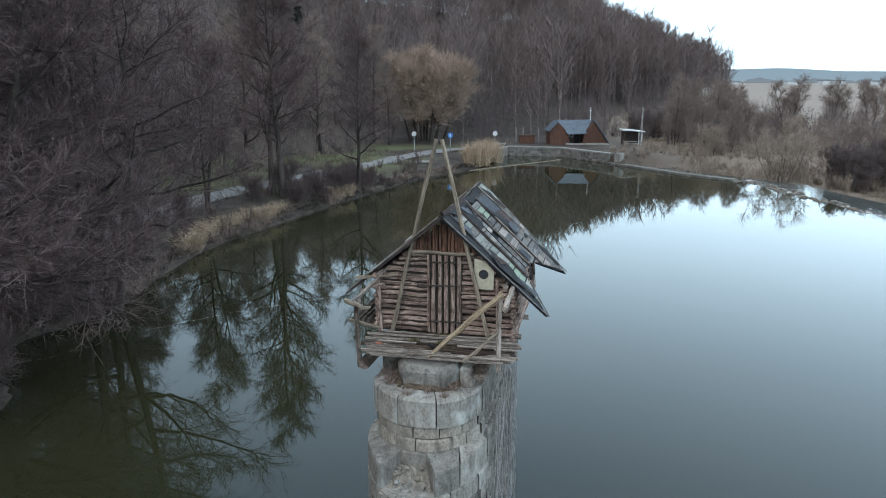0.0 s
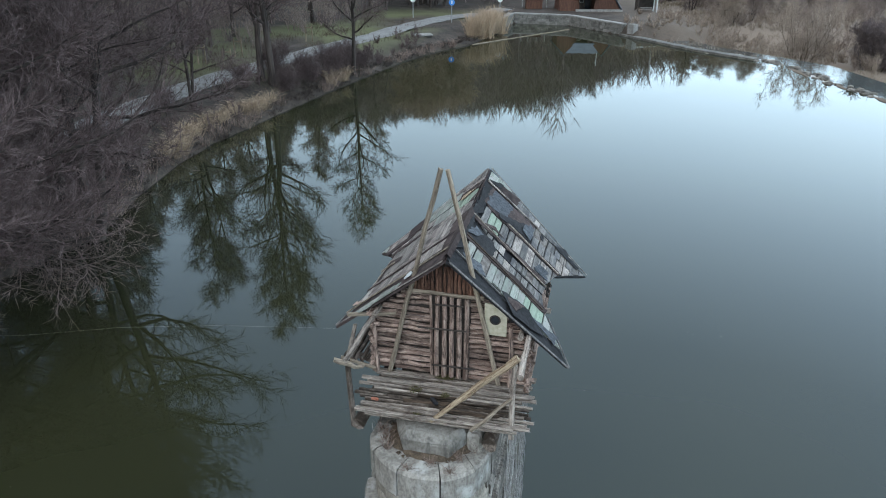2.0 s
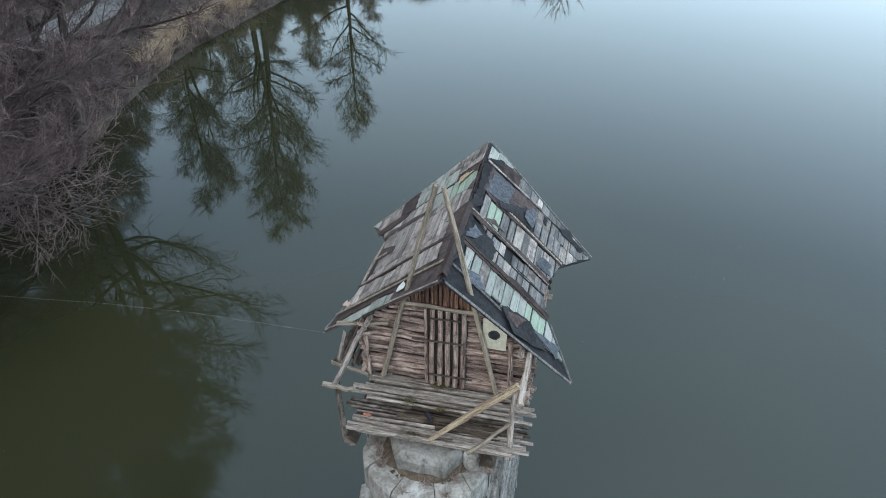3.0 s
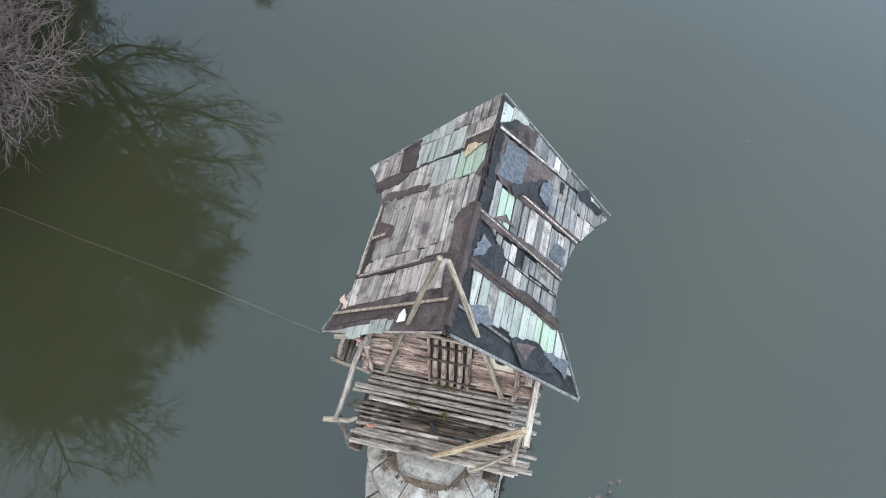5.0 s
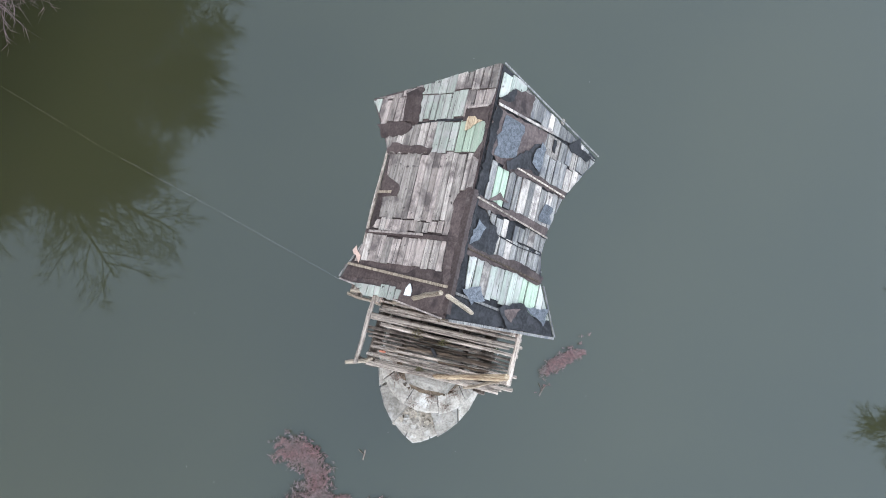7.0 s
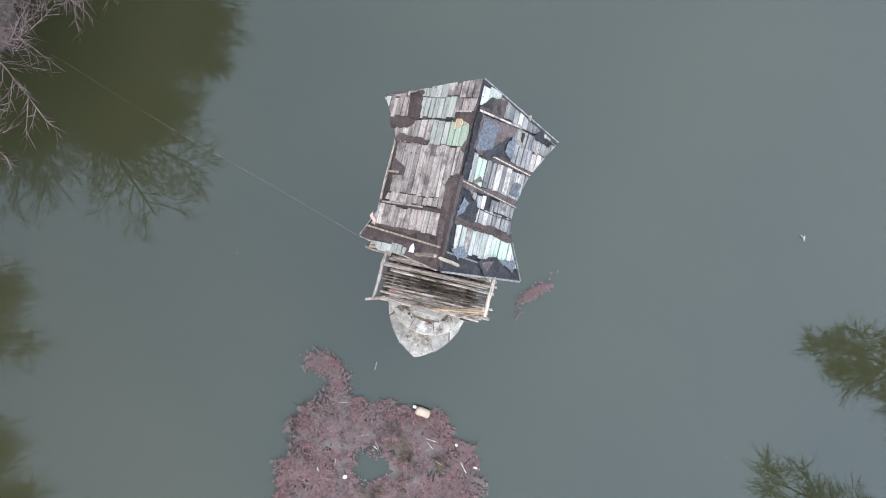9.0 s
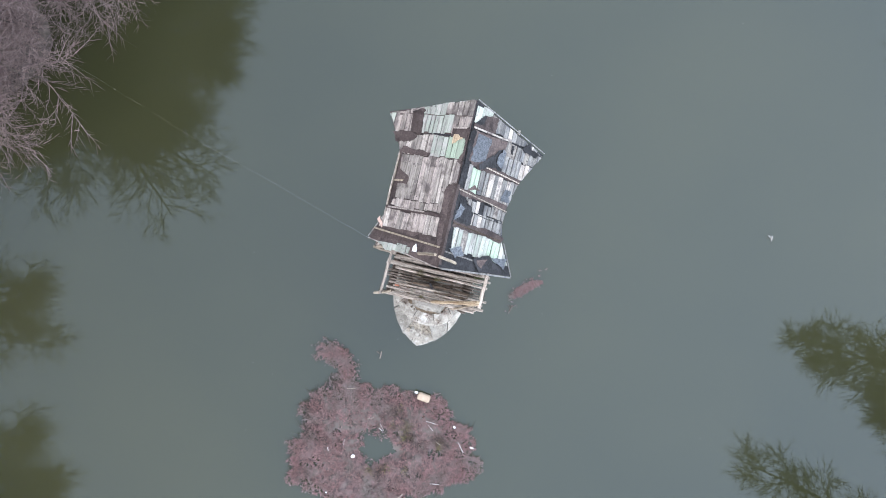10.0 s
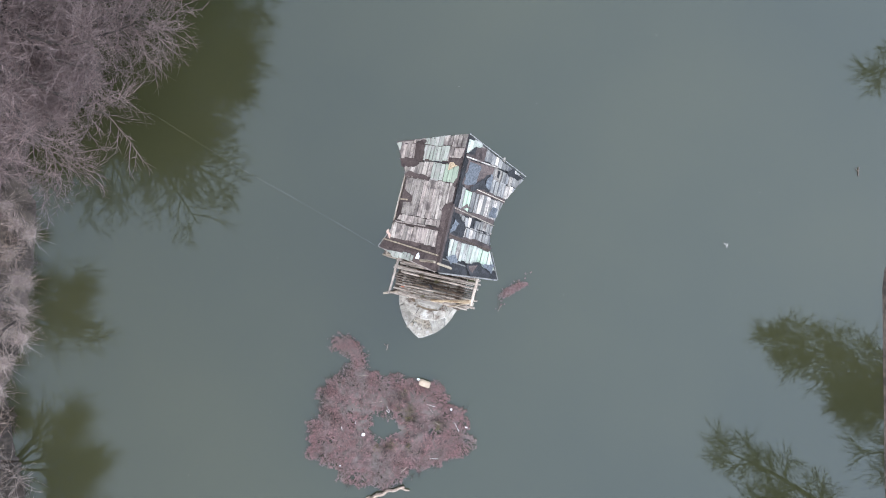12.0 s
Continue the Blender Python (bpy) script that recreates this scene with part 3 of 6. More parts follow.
def shoulder(poly, z0, z1, dip):
    """A cutwater block whose top slopes outward."""
    n = len(poly)
    c = Vector((sum(p[0] for p in poly) / n, sum(p[1] for p in poly) / n))
    def lid(p, k):
        q = c + (Vector(p) - c) * k
        reach = math.hypot(q.x, q.y + 2.07) - 0.75
        return (q.x, q.y, z1 - dip * max(0.0, reach) + rng.uniform(-0.008, 0.008))
    v = [(*p, z0) for p in poly] + [(*p, lid(p, 1)[2] - 0.025) for p in poly] + [lid(p, 0.95) for p in poly]
    f = [tuple(range(n - 1, -1, -1)), tuple(range(2 * n, 3 * n))]
    for k in (0, n):
        f += [(k + i, k + (i + 1) % n, k + n + (i + 1) % n, k + n + i) for i in range(n)]
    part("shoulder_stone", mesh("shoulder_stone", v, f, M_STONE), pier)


def on_arc(x):
    arc = (RC * RC + 1.36 ** 2) / (2 * RC)
    return (x, NOSE - 0.03 - math.sqrt(max(0.0, arc * arc - (abs(x) + arc - RC) ** 2)))


shoulder([(-0.7, -2.12), on_arc(-0.865), on_arc(-0.84), on_arc(-0.76), (-0.5, -2.45)], 2.66, 3.1, 0.25)
shoulder([(-0.5, -2.45), on_arc(-0.75), on_arc(-0.6), on_arc(-0.4), (-0.17, -2.75), (-0.3, -2.6)], 2.66, 3.1, 0.25)
shoulder([(0.5, -2.45), (0.2, -2.62), (0.08, -2.75), on_arc(0.36), on_arc(0.5), on_arc(0.62)], 2.66, 3.1, 0.25)
shoulder([(0.7, -2.12), (0.5, -2.45), on_arc(0.63), on_arc(0.76), on_arc(0.865)], 2.66, 3.1, 0.25)
z = 2.66
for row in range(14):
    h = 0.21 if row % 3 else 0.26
    # rows below the first get the stone with shade in its colour
    course(z - h, z, cuts(15, 0.2 + 0.4 * (row % 2)), RC, True, M_STONE if row == 0 else M_STONE_DARK, depth=0.5 if row == 0 else 0.3)
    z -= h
# seat stone and rubble on the cap
seat = [(-0.45, -2.16), (-0.29, -2.47), (-0.02, -2.5), (0.3, -2.48), (0.46, -2.22), (0.46, -1.75), (-0.42, -1.75)]
sc = Vector((0.0, -2.05))
v = []
for zz, k in ((3.8, 0.97), (3.9, 1.0), (4.03, 1.03), (4.06, 1.01), (4.145, 0.84)):
    v += [(sc.x + (x - sc.x) * k + rng.uniform(-0.012, 0.012), sc.y + (y - sc.y) * k + rng.uniform(-0.012, 0.012), zz + rng.uniform(-0.012, 0.012)) for x, y in seat]
n = len(seat)
f = [tuple(range(n - 1, -1, -1)), tuple(range(4 * n, 5 * n))] + [(r0 * n + i, r0 * n + (i + 1) % n, (r0 + 1) * n + (i + 1) % n, (r0 + 1) * n + i) for r0 in range(4) for i in range(n)]
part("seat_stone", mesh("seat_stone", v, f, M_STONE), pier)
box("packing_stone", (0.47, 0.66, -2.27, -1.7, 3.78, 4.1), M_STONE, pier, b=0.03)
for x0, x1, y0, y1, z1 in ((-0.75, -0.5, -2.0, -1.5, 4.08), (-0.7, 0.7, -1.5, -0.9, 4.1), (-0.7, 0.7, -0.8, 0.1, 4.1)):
    box("packing_stone", (x0, x1, y0, y1, 3.78, z1), M_STONE_DARK, pier, b=0.03)
v, f = [], []
for i in range(15):
    for k in range(15):
        x, y = -0.42 + 0.72 * k / 14, -2.68 - 0.56 * i / 14
        v.append((x, y, 2.6 + 0.36 * max(0.0, 1 - i / 12) + 0.1 * noise.noise(Vector((x * 9, y * 9, 3))) + 0.05 * noise.noise(Vector((x * 25, y * 25, 5)))))
        if i and k:
            n = len(v) - 1
            f.append((n - 16, n - 15, n, n - 1))
part("broken_core", mesh("broken_core", v, f, M_STONE_TAN), pier, label="crumbled mortar and rubble")
for k in range(22):
    y = rng.uniform(-3.15, -2.75)
    x = -0.05 + rng.uniform(-1, 1) * (0.1 + (-2.7 - y) * 0.5)
    s = rng.uniform(0.02, 0.055)
    v, f = box_data(-s, s, -s, s * 0.8, -0.5 * s, s * 0.5, 0.01)
    v = [(a + rng.uniform(-0.3, 0.3) * s, b + rng.uniform(-0.3, 0.3) * s, c + rng.uniform(-0.2, 0.2) * s) for a, b, c in v]
    part("rubble", mesh("rubble", v, f, M_STONE if k % 3 else M_STONE_TAN), pier, pose(x, y, 2.63 + 0.36 * max(0.0, 1 + (y + 2.68) / 0.48), rng.uniform(-25, 25), rng.uniform(-25, 25), rng.uniform(0, 90)))


def blades(name, spots, mat, count, length, width, lean, rng, parent=None, droop=0.3):
    """Thin bent blades in tufts, joined into one mesh. Spots: x, y, z, radius."""
    v, f = [], []
    for x, y, z, r in spots:
        for _ in range(count):
            a, q = rng.uniform(0, math.tau), r * math.sqrt(rng.random())
            p = Vector((x + q * math.cos(a), y + q * math.sin(a), z))
            l, b = length * rng.uniform(0.5, 1.15), rng.uniform(0, math.tau)
            t = Vector((math.cos(b), math.sin(b), 0)) * lean * rng.uniform(0.2, 1.0)
            d = (t + Vector((0, 0, 1))).normalized()
            s = d.orthogonal().normalized()
            s.rotate(Matrix.Rotation(rng.uniform(0, 6.28), 3, d))
            s *= width / 2
            mid, tip = p + d * l * 0.55, p + d * l * 0.9 + t * l * droop - Vector((0, 0, droop * l * 0.3))
            n = len(v)
            v += [p - s, p + s, mid - s * 0.8, mid + s * 0.8, tip]
            f += [(n, n + 1, n + 3, n + 2), (n + 2, n + 3, n + 4)]
    me = mesh(name, v, f, mat)
    return part(name, me, parent) if parent is not None else new(name, me)


tufts = [(-0.62, -2.15, 3.84, 0.08), (-0.55, -2.3, 3.84, 0.06), (0.55, -2.25, 3.84, 0.08), (0.6, -2.05, 3.84, 0.08), (0.1, -2.62, 3.84, 0.06), (0.42, -2.45, 3.84, 0.06), (0.75, -1.9, 3.86, 0.07),
         (-0.5, -2.45, 3.83, 0.04), (-0.15, -2.75, 3.8, 0.03), (0.36, -2.68, 3.8, 0.03)]
tagged(blades("dry_grass", tufts, M_REED, 45, 0.2, 0.006, 1.1, rng, pier), "dry straw-coloured grass in the joints", kind="stuff")
# dry climbers hanging down the pier's sides
for side, count in ((1, 34), (-1, 9)):
    vv, ff = [], []
    for k in range(count):
        u = rng.uniform(-1.75, BACK)
        pts, zz, uu = [], rng.uniform(3.4, 4.1), u
        drift = rng.choice((-0.11, -0.06, 0.05, 0.1)) * rng.uniform(0.5, 1.2)
        while zz > 0.1:
            pts.append((side * (RC + 0.03 + rng.uniform(0, 0.06)), uu, zz))
            zz -= rng.uniform(0.25, 0.45)
            uu = min(BACK, max(-2.0, uu + drift + rng.uniform(-0.06, 0.06)))
        a, b = tube_data(pts, [0.004 + 0.003 * rng.random()] * len(pts), 3, len(vv), False)
        vv += a
        ff += b
    tagged(part("climber", mesh("climber", vv, ff, M_VINE), pier), "dry leafless climber stems", kind="stuff")
# earth and crumbs caught round the seat stone
vv, ff = [], []
for k in range(60):
    w = rng.uniform(-0.15, math.pi + 0.15)
    q = rng.uniform(0.98, 1.2)
    x, y, s0 = -0.5 * q * math.cos(w), -2.05 - 0.47 * q * math.sin(w), rng.uniform(0.012, 0.045)
    n = len(vv)
    vv += [(x + s0 * math.cos(j * 2.1 + k), y + s0 * math.sin(j * 2.1 + k), 3.84) for j in range(3)] + [(x, y, 3.85 + s0 * 0.8)]
    ff += [(n, n + 1, n + 3), (n + 1, n + 2, n + 3), (n + 2, n, n + 3)]
m = 36
bed = []
for q in (0.8, 1.0, 1.3):
    for k in range(m):
        w = -0.35 + (math.pi + 0.7) * k / (m - 1)
        grow = q if q < 1.3 else 1.13 + 0.13 * noise.noise(Vector((k * 0.45, 3.0, 0)))
        bed.append((-0.5 * grow * math.cos(w), -2.05 - 0.47 * grow * math.sin(w), 3.9 if q < 1.3 else 3.846))
part("earth_bed", mesh("earth_bed", bed, [(r0 * m + k, r0 * m + k + 1, (r0 + 1) * m + k + 1, (r0 + 1) * m + k) for r0 in (0, 1) for k in range(m - 1)], M_EARTH), pier, None, "brown earth packed round the seat stone")
tagged(part("earth", mesh("earth", vv, ff, M_EARTH), pier), "dark earth and crumbs round the seat stone", kind="stuff")
# ---- the hut on the pier ----
rng = random.Random(23)
hut = thing("log_hut", SITE, "small weathered log hut with a patched board roof", "hut")
DECK = 4.2
RIDGE = 6.06
SLOPE = {-1: 0.83, 1: 0.93}
WALL = 1.05
FRONT, REAR = -1.30, 1.32


def under_roof(v):
    return RIDGE - 0.06 - SLOPE[1 if v > 0 else -1] * abs(v)


# sill beams and deck
for v0, u0, r in ((-0.92, -2.36, 0.1), (0.74, -2.36, 0.11), (-0.3, -2.1, 0.07), (0.35, -2.1, 0.07)):
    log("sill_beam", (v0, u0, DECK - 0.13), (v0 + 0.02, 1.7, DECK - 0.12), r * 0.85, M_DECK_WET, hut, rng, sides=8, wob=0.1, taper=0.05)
u, k = -2.30, 0
while u < -1.32:
    w = rng.uniform(0.026, 0.036)
    left, right = -1.0 + rng.uniform(-0.16, 0.14), 1.12 + rng.uniform(-0.1, 0.12)
    tilt = 0.10 + rng.uniform(-0.02, 0.03)
    lift = rng.uniform(-0.012, 0.012)
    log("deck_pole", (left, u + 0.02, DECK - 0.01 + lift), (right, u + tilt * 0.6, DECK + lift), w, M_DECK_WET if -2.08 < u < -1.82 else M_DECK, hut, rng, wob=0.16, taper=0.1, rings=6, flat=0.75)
    u += w * 1.95 + rng.uniform(0.0, 0.016)
# second layer of loose slats on the deck
for a, b, r in (((-0.98, -2.33, 4.27), (1.0, -2.28, 4.27), 0.04), ((-0.95, -2.18, 4.25), (0.3, -2.2, 4.25), 0.033), ((-1.12, -1.64, 4.25), (1.15, -1.57, 4.25), 0.036), ((-0.96, -1.48, 4.24), (1.1, -1.41, 4.24), 0.034),
                ((0.2, -2.28, 4.24), (1.2, -2.2, 4.26), 0.035)):
    log("deck_slat", a, b, r, M_DECK, hut, rng, wob=0.15, rings=5, flat=0.6)
for v0, v1, u0, w in ((-0.45, 0.5, -1.98, 0.06), (-0.1, 0.85, -1.89, 0.06), (0.05, 0.8, -2.08, 0.06), (-0.3, 0.3, -1.83, 0.05), (0.25, 0.9, -1.96, 0.06)):
    log("rotten_board", (v0, u0, DECK + 0.03), (v1, u0 + 0.05, DECK + 0.035), w * 0.5, M_ROT, hut, rng, "dark rotten deck board", flat=0.5, wob=0.35, rings=5)

# stick walls
def stick_wall(name, mats, spans):
    z = DECK + 0.07
    while z < RIDGE - 0.2:
        step = rng.uniform(0.066, 0.095)
        r = step * 0.435
        for a, b in spans(z):
            log(name, a, b, r, mats, hut, rng, wob=0.24, rings=6)
        z += step


def front_spans(z):
    out = []
    lo = -min(WALL, (RIDGE - 0.1 - z) / SLOPE[-1])
    hi = min(WALL + 0.05, (RIDGE - 0.1 - z) / SLOPE[1])
    if z < 5.5:
        j = lambda: rng.uniform(-0.05, 0.04)
        out.append(((lo + j(), FRONT + rng.uniform(-0.015, 0.015), z), (-0.25 + j() * 0.3, FRONT + rng.uniform(-0.015, 0.015), z + rng.uniform(-0.012, 0.012))))
        out.append(((0.27 + j() * 0.3, FRONT + rng.uniform(-0.015, 0.015), z), (hi + j(), FRONT + rng.uniform(-0.015, 0.015), z + rng.uniform(-0.012, 0.012))))
    return out


stick_wall("wall_stick", M_LOG, front_spans)


def rear_spans(z):
    w = min(WALL, (RIDGE - 0.1 - z) / SLOPE[1])
    return [((-w, REAR, z), (w, REAR, z))]


def side_spans(side):
    def spans(z):
        if z > under_roof(side * WALL):
            return []
        return [((side * WALL, FRONT - 0.1 + rng.uniform(-0.05, 0.05), z), (side * WALL, REAR + 0.1, z))]
    return spans


stick_wall("wall_stick", M_LOG, rear_spans)
stick_wall("wall_stick", M_LOG, side_spans(-1))
stick_wall("wall_stick", M_LOG, side_spans(1))
# dark sheets added behind the sticks, standing for shade in the gaps
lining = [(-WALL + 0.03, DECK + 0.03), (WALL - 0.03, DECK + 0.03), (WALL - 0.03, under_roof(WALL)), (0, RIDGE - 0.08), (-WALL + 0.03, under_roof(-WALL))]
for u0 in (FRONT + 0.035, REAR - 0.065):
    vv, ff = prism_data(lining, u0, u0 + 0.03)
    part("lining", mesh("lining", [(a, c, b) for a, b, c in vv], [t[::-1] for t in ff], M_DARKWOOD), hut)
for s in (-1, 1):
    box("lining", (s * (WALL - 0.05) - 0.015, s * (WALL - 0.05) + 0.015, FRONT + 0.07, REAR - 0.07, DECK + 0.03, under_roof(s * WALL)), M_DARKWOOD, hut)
# gable of upright sticks
v0 = -0.5
while v0 < 0.47:
    top = under_roof(v0) + 0.02
    if top > 5.56:
        log("gable_stick", (v0, FRONT - 0.01, 5.5), (v0 + rng.uniform(-0.01, 0.01), FRONT - 0.012, top), rng.uniform(0.02, 0.03), M_GABLE, hut, rng, wob=0.25)
    v0 += rng.uniform(0.042, 0.056)
log("lintel", (-0.53, FRONT - 0.06, 5.49), (0.45, FRONT - 0.06, 5.51), 0.03, M_POLE, hut, rng)
# barred door
door = part("door", mesh("door", *box_data(-0.25, 0.27, FRONT - 0.03, FRONT + 0.02, DECK + 0.05, 5.48), M_DARKWOOD), hut, None, "barred stick door with iron-dark cross bars")
for v0 in (-0.235, -0.165, -0.06, 0.04, 0.14, 0.235):
    log("door_bar", (v0, FRONT - 0.065, DECK + 0.06), (v0 + rng.uniform(-0.012, 0.012), FRONT - 0.065, 5.46), 0.036 if v0 > -0.2 else 0.022, M_LOG, door, rng, sides=7, wob=0.15, rings=5)
for z0, a, b in ((4.44, -0.22, 0.36), (5.0, -0.4, 0.24), (5.36, -0.2, 0.2)):
    log("cross_stick", (a, FRONT - 0.11, z0), (b, FRONT - 0.11, z0 + 0.015), 0.014, M_DARKWOOD, door, rng)
# cream panel with its round entrance hole
panel = part("nest_panel", mesh("nest_panel", [(0.46, FRONT - 0.05, 4.98), (0.75, FRONT - 0.05, 4.98), (0.75, FRONT - 0.05, 5.27), (0.62, FRONT - 0.05, 5.41), (0.46, FRONT - 0.05, 5.44),
                                               (0.46, FRONT - 0.03, 4.98), (0.75, FRONT - 0.03, 4.98), (0.75, FRONT - 0.03, 5.27), (0.62, FRONT - 0.03, 5.41), (0.46, FRONT - 0.03, 5.44)],
             [(0, 1, 2, 3, 4), (9, 8, 7, 6, 5), (0, 5, 6, 1), (1, 6, 7, 2), (2, 7, 8, 3), (3, 8, 9, 4), (4, 9, 5, 0)], M_CREAM), hut, None, "cream painted board panel with a round hole")
a, b = tube_data([(0.6, FRONT - 0.056, 5.21), (0.6, FRONT - 0.048, 5.21)], [0.062, 0.062], 16)
part("entrance_hole", mesh("entrance_hole", a, b, M_GLASS), panel)
ring_pts = [(0.6 + 0.062 * math.cos(t * math.tau / 16), FRONT - 0.055, 5.21 + 0.062 * math.sin(t * math.tau / 16)) for t in range(17)]
a, b = tube_data(ring_pts, [0.011] * 17, 5)
part("hole_rim", mesh("hole_rim", a, b, M_DARKWOOD), panel)
# crossing gable poles
log("gable_pole", (-0.82, FRONT - 0.08, DECK + 0.03), (-0.11, FRONT - 0.07, 7.17), 0.033, M_POLE, hut, rng, sides=8, rings=9, wob=0.14, taper=0.1)
log("gable_pole", (0.68, FRONT - 0.08, DECK + 0.03), (-0.02, FRONT - 0.09, 7.17), 0.033, M_POLE, hut, rng, sides=8, rings=7, wob=0.1, taper=0.15)
# posts, rails and braces of the deck
log("deck_post", (-1.0, -2.32, 4.0), (-1.05, -2.28, 4.97), 0.038, M_DECK_WET, hut, rng, sides=8, wob=0.15)
log("deck_post", (0.97, -2.16, 4.05), (0.96, -2.06, 5.06), 0.038, M_DECK, hut, rng, sides=8, wob=0.15)
log("rail", (-1.05, -2.36, 4.98), (-1.02, -1.3, 5.05), 0.033, M_DECK, hut, rng, sides=8)
log("broken_rail", (0.0, -2.3, 4.24), (0.99, -2.06, 5.16), 0.03, M_FRESH, hut, rng, "pale freshly split fallen rail", sides=8, rings=8, wob=0.25, taper=-0.6)
log("brace", (0.5, -2.34, 4.22), (0.96, -2.14, 4.62), 0.028, M_POLE, hut, rng)
log("corner_post", (-0.99, FRONT - 0.09, DECK), (-1.02, FRONT - 0.08, 5.1), 0.035, M_LOG, hut, rng, sides=7, wob=0.3, rings=6)
log("knot_rail", (-1.1, FRONT - 0.1, 4.92), (-0.93, FRONT - 0.12, 4.98), 0.04, M_LOG, hut, rng)
log("eave_beam", (-1.36, FRONT - 0.12, 5.05), (-0.72, FRONT - 0.04, 5.13), 0.03, M_POLE, hut, rng)
log("rail", (1.04, -2.16, 4.96), (1.04, FRONT - 0.02, 5.05), 0.042, M_DECK, hut, rng, sides=8, wob=0.2, rings=6)
# gallery of slanting poles along the left wall
for k in range(5):
    log("gallery_pole", (-1.14 - 0.075 * k, -1.38 + rng.uniform(-0.08, 0.05), 4.33 + 0.012 * k), (-1.12 - 0.07 * k, 0.9 + rng.uniform(-0.2, 0.2), 4.42), 0.034, M_DECK_WET, hut, rng)
log("gallery_rail", (-1.5, -1.42, 4.36), (-0.98, -1.46, 4.29), 0.03, M_POLE, hut, rng)
log("gallery_rail", (-1.42, -1.38, 4.34), (-1.32, -1.3, 4.84), 0.03, M_DECK, hut, rng)
log("forked_branch", (-1.18, -2.4, 5.0), (-0.86, -2.26, 4.86), 0.035, M_POLE, hut, rng, wob=0.4, rings=5)
log("corner_post", (0.83, FRONT - 0.08, DECK), (0.82, FRONT - 0.08, 5.15), 0.035, M_LOG, hut, rng, sides=7, wob=0.35, rings=6)
for u0 in (-1.1, -0.2, 0.8):
    log("outrigger", (-1.35, u0, 4.2), (1.15, u0, 4.2), 0.05, M_DECK, hut, rng)


# roof
roofs = {}
for s in (-1, 1):
    roofs[s] = part("roof_slope", mesh("roof_slope", *box_data(-0.03, 0.03, -1.5, 1.75, RIDGE - 0.1, RIDGE - 0.03), M_DARKWOOD), hut, None,
                    "grey and mint boards patched with torn roofing felt")


def slope_point(s, v, u, h):
    k = SLOPE[s]
    q = math.sqrt(1 + k * k)
    sag = -0.03 * math.cos((u - 0.1) / 1.7 * math.pi / 2)
    twist = -0.06 * (u + 1.5) / 3.3 * max(0.0, 1 - v / 1.5)
    lift = 0.045 * max(0.0, (u + 1.5) / 3.3) ** 2 * max(0.0, 1 - v / 1.5)
    return (s * (v + h * k / q) + twist, u, RIDGE + sag + lift - k * v + h / q)


def slab(name, s, poly, h0, h1, mat, label="", warp=0.0, parent=None):
    """A flat piece lying on a roof slope. Poly: metres from the ridge along the plan, and along the ridge."""
    if len(poly) < 3:
        return None
    c = [sum(p[i] for p in poly) / len(poly) for i in (0, 1)]
    n = len(poly)
    tv, tu = rng.uniform(-warp, warp), rng.uniform(-warp, warp)
    vv = []
    for h in (h0, h1):
        vv += [Vector(slope_point(s, v, u, h + (v - c[0]) * tv + (u - c[1]) * tu)) for v, u in poly]
    at = Vector(slope_point(s, c[0], c[1], h0))
    y_axis = Vector((s, 0, -SLOPE[s])).normalized()
    x_axis = Vector((0, 1, 0))
    m = Matrix((x_axis, y_axis, x_axis.cross(y_axis))).transposed().to_4x4()
    m.translation = at
    inv = m.inverted()
    vv = [inv @ p for p in vv]
    ff = [tuple(range(n - 1, -1, -1)), tuple(range(n, 2 * n))] + [(i, (i + 1) % n, n + (i + 1) % n, n + i) for i in range(n)]
    me = mesh(name, vv, ff, mat)
    bm = bmesh.new()
    bm.from_mesh(me)
    bmesh.ops.recalc_face_normals(bm, faces=bm.faces)
    bm.to_mesh(me)
    bm.free()
    return part(name, me, parent or roofs[s], m, label)


def torn(poly, rough, step=0.09):
    """A polygon with a ragged edge."""
    out = []
    for a, b in zip(poly, poly[1:] + poly[:1]):
        k = max(1, int(math.dist(a, b) / step))
        for i in range(k):
            t = i / k
            out.append((a[0] + (b[0] - a[0]) * t + rng.uniform(-rough, rough), a[1] + (b[1] - a[1]) * t + rng.uniform(-rough, rough)))
    return out


def felt(s, mat, h, warp, *points):
    """A torn piece of roofing felt nailed on a slope; one black piece paints a hole."""
    slab("felt_patch", s, torn(list(points), 0.02, 0.055), h, h + 0.006, mat, warp=warp)


def batten(s, mat, w, h, a, b):
    d = Vector((b[0] - a[0], b[1] - a[1]))
    q = Vector((-d.y, d.x)).normalized() * w / 2
    slab("batten", s, [(a[0] - q.x, a[1] - q.y), (b[0] - q.x, b[1] - q.y), (b[0] + q.x, b[1] + q.y), (a[0] + q.x, a[1] + q.y)], h, h + 0.011, mat)


